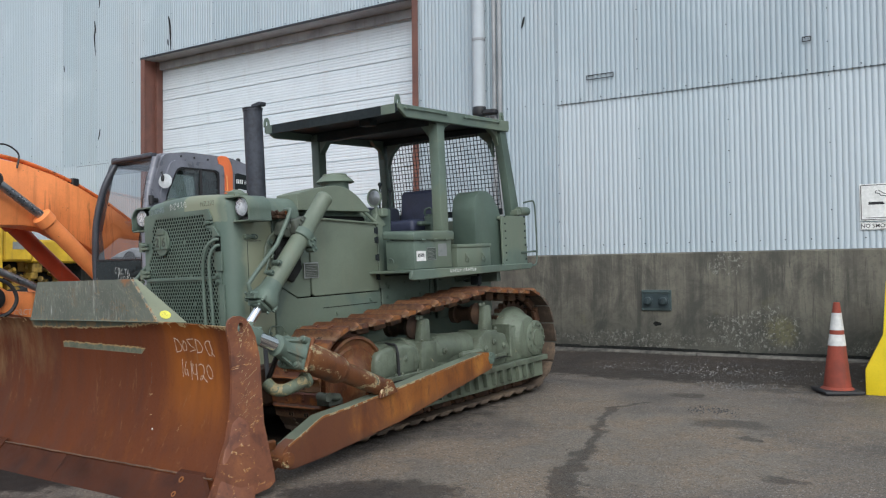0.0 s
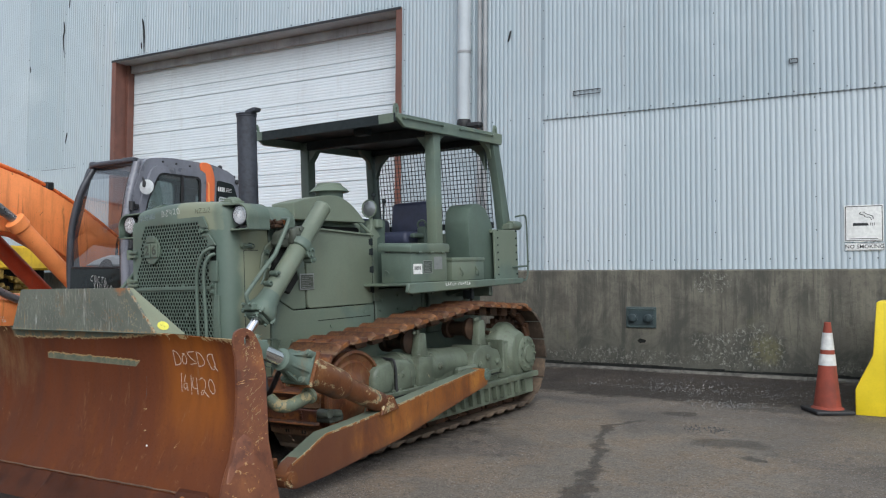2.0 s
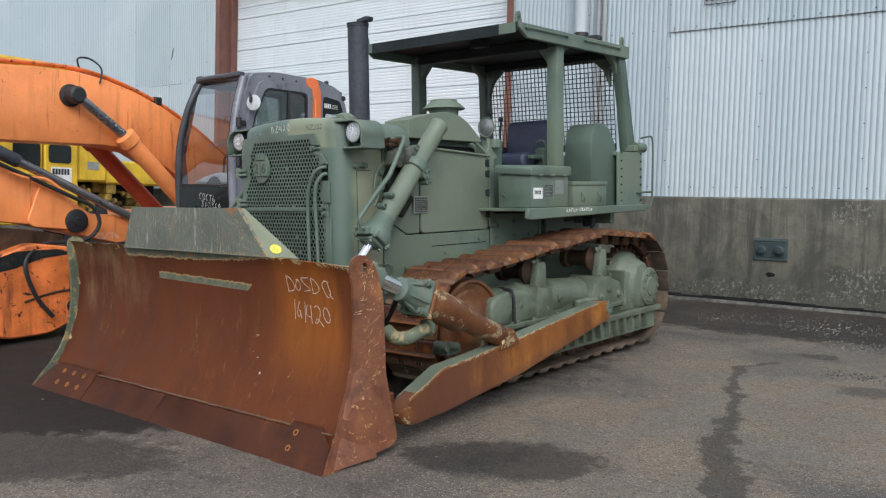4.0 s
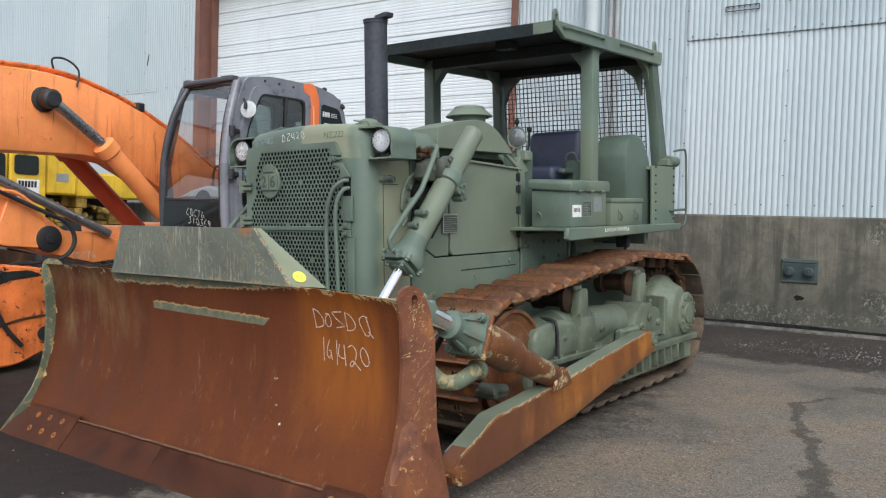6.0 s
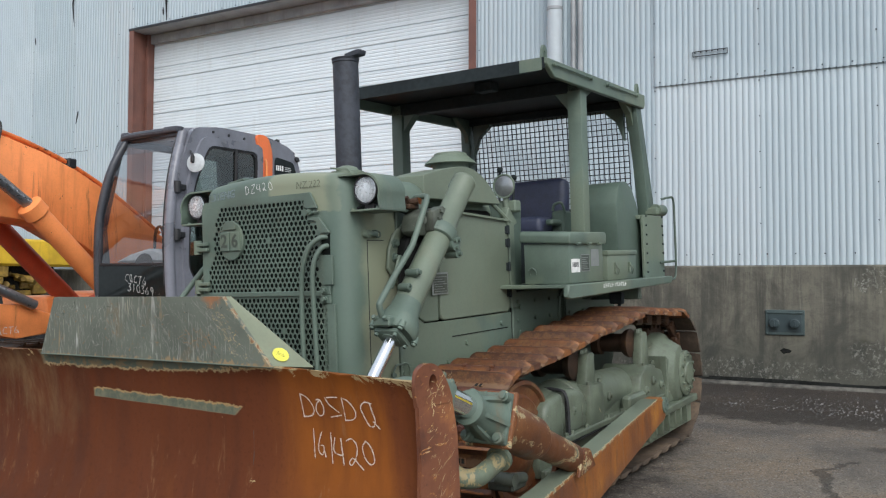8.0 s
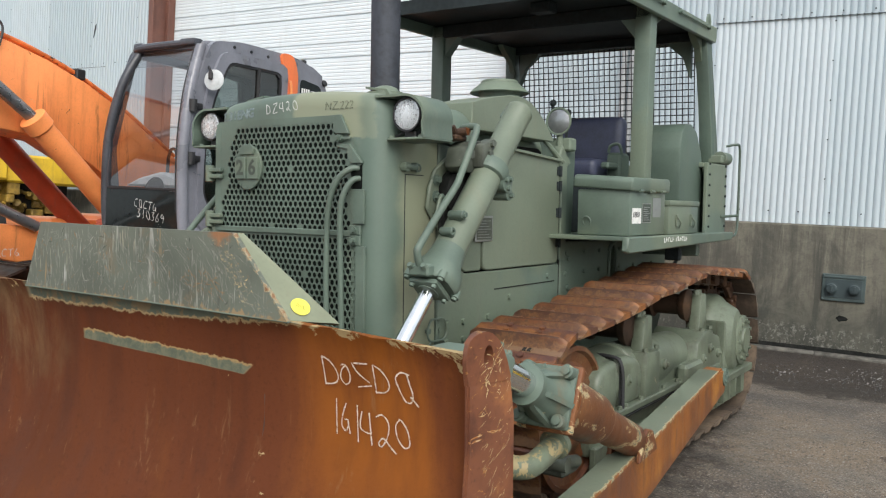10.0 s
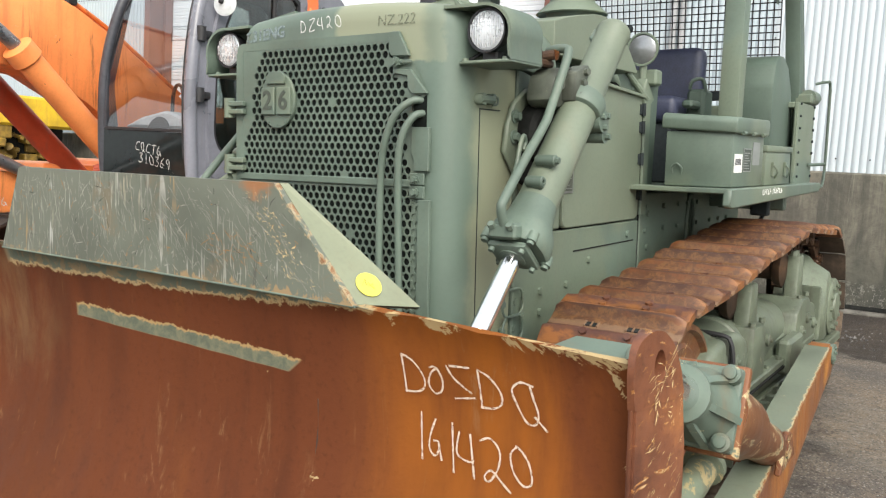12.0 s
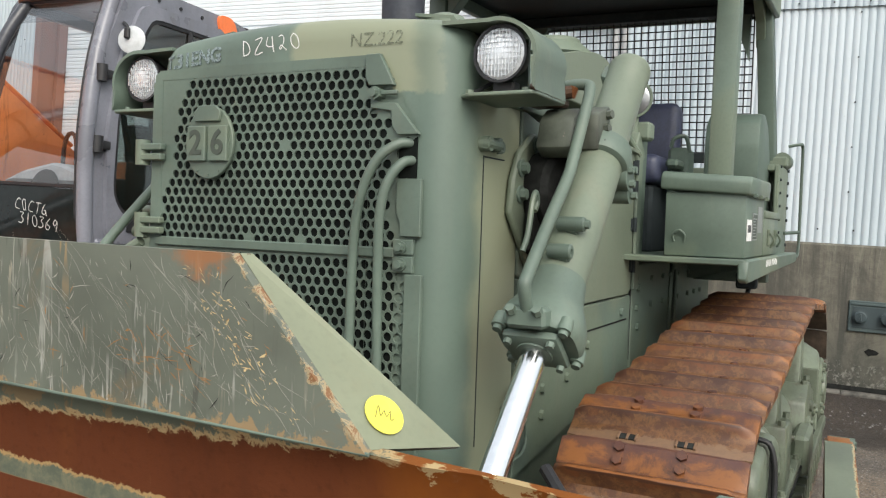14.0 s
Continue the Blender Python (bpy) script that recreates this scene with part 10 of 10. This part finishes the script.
prism(bm, rounded([(CY0 + 1.48, 2.1), (CY0 + 1.48, 2.64), (CY1 - 0.14, 2.62), (CY1 - 0.14, 2.1)], 0.04), "x", CX1 - 0.0135, CX1 - 0.0125)
part("pane", bm, M_HAZE, win, "pale pane")
bm = B()
for k in range(4):
    quad_box(bm, (CX1 - 0.0135, CY0 + 1.46 + 0.034 * k, 2.71), (CX1 - 0.0115, CY0 + 1.482 + 0.034 * k, 2.77))
for k in range(3):
    quad_box(bm, (CX1 - 0.0135, CY0 + 1.61, 2.715 + 0.02 * k), (CX1 - 0.0115, CY0 + 1.72, 2.721 + 0.02 * k))
part("decal_bars", bm, M_WHITE, win, "", 0)
bm = B()
a = [(CX0 + 0.05, CY0 - 0.02, 1.62), (CX1 - 0.05, CY0 - 0.04, 1.62), (CX1 - 0.055, CY0 - 0.035, 2.1), (CX1 - 0.07, CY0 + 0.03, 2.5), (CX1 - 0.12, CY0 + 0.17, 2.93), (CX0 + 0.19, CY0 + 0.17, 2.93), (CX0 + 0.12, CY0 + 0.03, 2.55), (CX0 + 0.05, CY0 - 0.02, 2.1)]
q = [bm.verts.new(p) for p in a]
bm.faces.new((q[0], q[1], q[2], q[7]))
bm.faces.new((q[7], q[2], q[3], q[6]))
bm.faces.new((q[6], q[3], q[4], q[5]))
bmesh.ops.recalc_face_normals(bm, faces=bm.faces[:])
part("windshield", bm, M_TINT, cab, "tall tinted windshield", 40)
bm = B()
q = [bm.verts.new(p) for p in ((CX0 + 0.15, CY0 + 0.13, 2.76), (CX1 - 0.1, CY0 + 0.13, 2.76), (CX1 - 0.12, CY0 + 0.185, 2.93), (CX0 + 0.19, CY0 + 0.185, 2.93))]
bm.faces.new(q)
part("sun_blind", bm, M_TINT, cab, "shaded strip at the top of the windshield", 0)
bm = B()
quad_box(bm, (CX0 + 0.03, CY0 - 0.035, 1.2), (CX1 - 0.06, CY0 - 0.02, 1.64), 0.004)
low = part("lower_windshield", bm, M_DARKGLASS, cab, "dark lower front window with chalk marks")
for word, x, z in (("CQCTG", CX0 + 0.42, 1.47), ("310369", CX0 + 0.46, 1.38)):
    for i, ch in enumerate(word):
        chalk_letter(ch, 0.05, 0.075, Matrix.Translation((x + 0.062 * i, CY0 - 0.038, z - 0.008 * i)) @ pose(0, 0, 0, 90, 6, 0), M_CHALKTHIN, low, 0.0045, i)
bm = B()
quad_box(bm, (CX0 + 0.06, CY0 - 0.045, 1.625), (CX1 - 0.06, CY0 - 0.02, 1.65), 0.004)
part("window_bar", bm, M_BLACK, cab)
bm = B()
quad_box(bm, (CX0 + 0.3, CY0 + 0.75, 1.3), (CX1 - 0.3, CY0 + 1.25, 1.75), 0.05, 2)
quad_box(bm, (CX0 + 0.32, CY0 + 1.2, 1.7), (CX1 - 0.3, CY0 + 1.36, 2.5), 0.06, 2)
part("seat", bm, M_BLACK, cab, "dark cab seat")
bm = B()
quad_box(bm, (CX1 - 0.3, CY0 + 0.55, 1.3), (CX1 - 0.1, CY0 + 1.2, 1.9), 0.05, 2)
quad_box(bm, (CX1 - 0.26, CY0 + 0.5, 1.85), (CX1 - 0.12, CY0 + 0.62, 2.12), 0.03, 2)
tube(bm, [(CX1 - 0.2, CY0 + 0.5, 1.9), (CX1 - 0.22, CY0 + 0.45, 2.15), (CX1 - 0.2, CY0 + 0.42, 2.25)], 0.02, 8, 4)
part("console", bm, M_BLACK, cab, "dark control console")
bm = B()
prism(bm, [(CX0 + 0.1, 1.66), (CX0 + 0.3, 1.74), (CX0 + 0.58, 1.8), (CX0 + 0.66, 1.79), (CX1 - 0.12, 1.7), (CX1 - 0.12, 1.66)], "y", CY0 + 0.1, CY0 + 0.3, 0.02)
part("dash_cover", bm, M_HAZE, cab, "pale cover over the cab console")
bm = B()
lathe(bm, [(0.0, 0.0), (0.13, 0.005), (0.13, 0.012), (0.0, 0.013)], (CX0 + 0.55, CY0 + 0.08, 1.62), (0, -1, 0.15), 24)
part("steering_wheel", bm, M_BLACK, cab)
bm = B()
tube(bm, [(CX0 + 0.3, CY0 + 0.45, 1.3), (CX0 + 0.3, CY0 + 0.44, 1.95), (CX0 + 0.42, CY0 + 0.43, 2.0), (CX0 + 0.42, CY0 + 0.45, 1.6)], 0.016, 8, 5)
quad_box(bm, (CX0 + 0.62, CY0 + 0.3, 1.86), (CX0 + 0.7, CY0 + 0.34, 1.95), 0.01)
part("lever_console", bm, M_BLACK, cab, "dark lever console")
bm = B()
lathe(bm, [(0.088, 0), (0.092, 0.012), (0.06, 0.026), (0.01, 0.03)], (CX1 + 0.1, CY0 + 0.16, 2.62), (0.35, -1, 0.05), 28)
mir = part("mirror", bm, M_HAZE, cab, "round white-backed mirror")
bm = B()
tube(bm, [(CX1 - 0.02, CY0 + 0.2, 2.75), (CX1 + 0.06, CY0 + 0.13, 2.72), (CX1 + 0.1, CY0 + 0.12, 2.68), (CX1 + 0.09, CY0 + 0.13, 2.62)], 0.011, 8, 5)
quad_box(bm, (CX1 + 0.075, CY0 + 0.1, 2.62), (CX1 + 0.115, CY0 + 0.13, 2.69), 0.008)
part("mirror_arm", bm, M_BLACK, mir)
for z in (1.92, 2.38):
    bm = B()
    rod(bm, (CX1 + 0.0, CY0 + 0.02, z - 0.055), (CX1 + 0.0, CY0 + 0.02, z + 0.055), 0.036, seg=12)
    quad_box(bm, (CX1 - 0.01, CY0 + 0.0, z - 0.03), (CX1 + 0.02, CY0 + 0.12, z + 0.03), 0.012, 2)
    part("door_hinge", bm, M_BLACK, cab)
bm = B()
quad_box(bm, (CX1 + 0.012, CY0 + 0.3, 1.36), (CX1 + 0.024, CY0 + 0.48, 1.46), 0.01, 2)
part("door_handle", bm, M_BLACK, leaf)
for y in (CY0 + 0.5, CY0 + 0.72, CY0 + 0.95):
    bm = B()
    rod(bm, (CX1 - 0.025, y, 2.985), (CX1 - 0.012, y, 2.985), 0.014, seg=10)
    part("rivet", bm, M_BLACK, cab)
bm = B()
lathe(bm, [(0.03, 0), (0.03, 0.05), (0.012, 0.06)], (CX1 - 0.14, CY1 - 0.3, 3.03), (0, 0, 1), 12)
part("beacon_stub", bm, M_BLACK, cab)
bm = B()
lathe(bm, [(0.035, 0), (0.035, 0.02), (0.02, 0.03)], (CX1 - 0.02, CY1 - 0.1, 2.87), (1, 0, 0.4), 12)
part("side_lamp", bm, M_BLACK, cab)
# upper body and undercarriage
bm = B()
prism(bm, [(7.6, 1.0), (7.55, 1.35), (8.3, 1.35), (8.4, 1.95), (10.6, 1.95), (10.9, 1.6), (10.8, 1.0)], "x", -11.5, -8.6, 0.05, 2)
xp("upper_body", bm, M_ORANGE, None, "orange engine housing")
bm = B()
prism(bm, [(7.0, 1.0), (6.95, 1.3), (8.3, 1.3), (8.3, 1.0)], "x", -11.5, -10.7, 0.03, 2)
xp("side_box", bm, M_ORANGE)
for x in (-11.6, -9.4):
    bm = B()
    loop = [(6.2, 0.05), (6.0, 0.2), (5.95, 0.45), (6.1, 0.7), (6.4, 0.82), (10.0, 0.82), (10.3, 0.7), (10.45, 0.45), (10.4, 0.2), (10.2, 0.05)]
    prism(bm, [(y + 0.5, z - 0.05) for y, z in loop], "x", x, x + 0.6, 0.02)
    crawler = xp("crawler_track", bm, M_TRACKDK, None, "dark steel crawler track")
    bm = B()
    for k in range(22):
        quad_box(bm, (x, 6.9 + 0.17 * k, 0.765), (x + 0.6, 6.93 + 0.17 * k, 0.79))
    part("grousers", bm, M_TRACKDK, crawler, "", 0)
bm = B()
quad_box(bm, (-11.0, 7.6, 0.3), (-9.4, 9.6, 1.0), 0.05)
xp("car_body", bm, M_TRACKDK)


# ---- yellow grader far behind ----
GR = thing("road_grader", "yellow motor grader parked by the shed, weathered", "grader", pose(-16, 0, 0))


def gp(name, bm, material=None, parent=None, label="", angle=35):
    return part(name, bm, material or M_YELLOW, parent or GR, label, angle)


bm = B()
quad_box(bm, (-1.8, 7.0, 0.9), (0, 8.5, 2.57), 0.03)
quad_box(bm, (-1.8, 8.53, 0.9), (0, 9.2, 2.57), 0.03)
gcab = gp("cab", bm, None, None, "yellow grader cab")
bm = B()
quad_box(bm, (-1.9, 6.0, 3.75), (0.1, 9.0, 3.92), 0.04)
for y in (6.2, 8.8):
    for x in (-1.7, -0.05):
        quad_box(bm, (x - 0.05, y - 0.05, 2.4), (x + 0.05, y + 0.05, 3.8), 0.01)
part("cab_roof", bm, M_YELLOW, gcab)
for y0, y1 in ((7.93, 8.44), (8.6, 9.04)):
    bm = B()
    z0 = 1.96 if y0 < 8 else 2.08
    prism(bm, rounded([(y0, z0), (y0, 2.42), (y1, 2.42), (y1, z0)], 0.07), "x", 0.001, 0.02, 0.004)
    part("window", bm, M_DARKGLASS, gcab, "small dark cab window")
bm = B()
for k in range(6):
    quad_box(bm, (0.004, 8.675 + 0.058 * k, 1.86), (0.012, 8.715 + 0.058 * k, 1.97))
part("name_panel", quad_box(B(), (0.001, 8.65, 1.64), (0.006, 9.06, 2.0)), M_WHITE, gcab, "white name panel", 0)
part("name_bars", bm, M_BLACK, gcab, "dark bars of lettering", 0)
bm = B()
quad_box(bm, (-1.5, 9.23, 1.75), (-0.05, 9.83, 2.55), 0.04)
quad_box(bm, (-1.5, 9.84, 1.72), (-0.1, 11.4, 2.2), 0.04)
gp("engine_hood", bm)
bm = B()
quad_box(bm, (-0.05, 9.41, 1.99), (-0.042, 9.65, 2.14))
gp("hood_panel", bm, M_PLATE, None, "pale grille panel", 0)
rnd = random.Random(31)
bay = gp("engine_bay", quad_box(B(), (-1.3, 9.2, 0.6), (-0.45, 11.2, 1.74), 0.02), M_DARK, None, "dark grimy engine bay")
for k in range(46):
    y, z = rnd.uniform(9.3, 11.0), rnd.uniform(0.75, 1.68)
    r = rnd.uniform(0.04, 0.14)
    bm = B()
    if k % 2:
        rod(bm, (rnd.uniform(-0.6, -0.4), y, z), (rnd.uniform(-0.35, -0.1), y + rnd.uniform(-0.3, 0.3), z + rnd.uniform(-0.2, 0.2)), r * 0.5, seg=10)
    else:
        quad_box(bm, (-0.6, y - r, z - r), (rnd.uniform(-0.4, -0.12), y + r, z + r), 0.02)
    part("engine_component", bm, M_YELLOWDK, bay)
for y in (9.8, 11.2):
    bm = B()
    lathe(bm, [(0.3, 0), (0.6, 0.03), (0.66, 0.1), (0.66, 0.3), (0.6, 0.38), (0.3, 0.4)], (-0.5, y, 0.62), (1, 0, 0), 32)
    gp("wheel", bm, M_BLACK, None, "black grader tyre")
bm = B()
prism(bm, [(3.0, 1.6), (3.0, 1.9), (7.0, 2.2), (7.0, 1.8)], "x", -1.2, -0.8, 0.03)
gp("front_frame", bm)
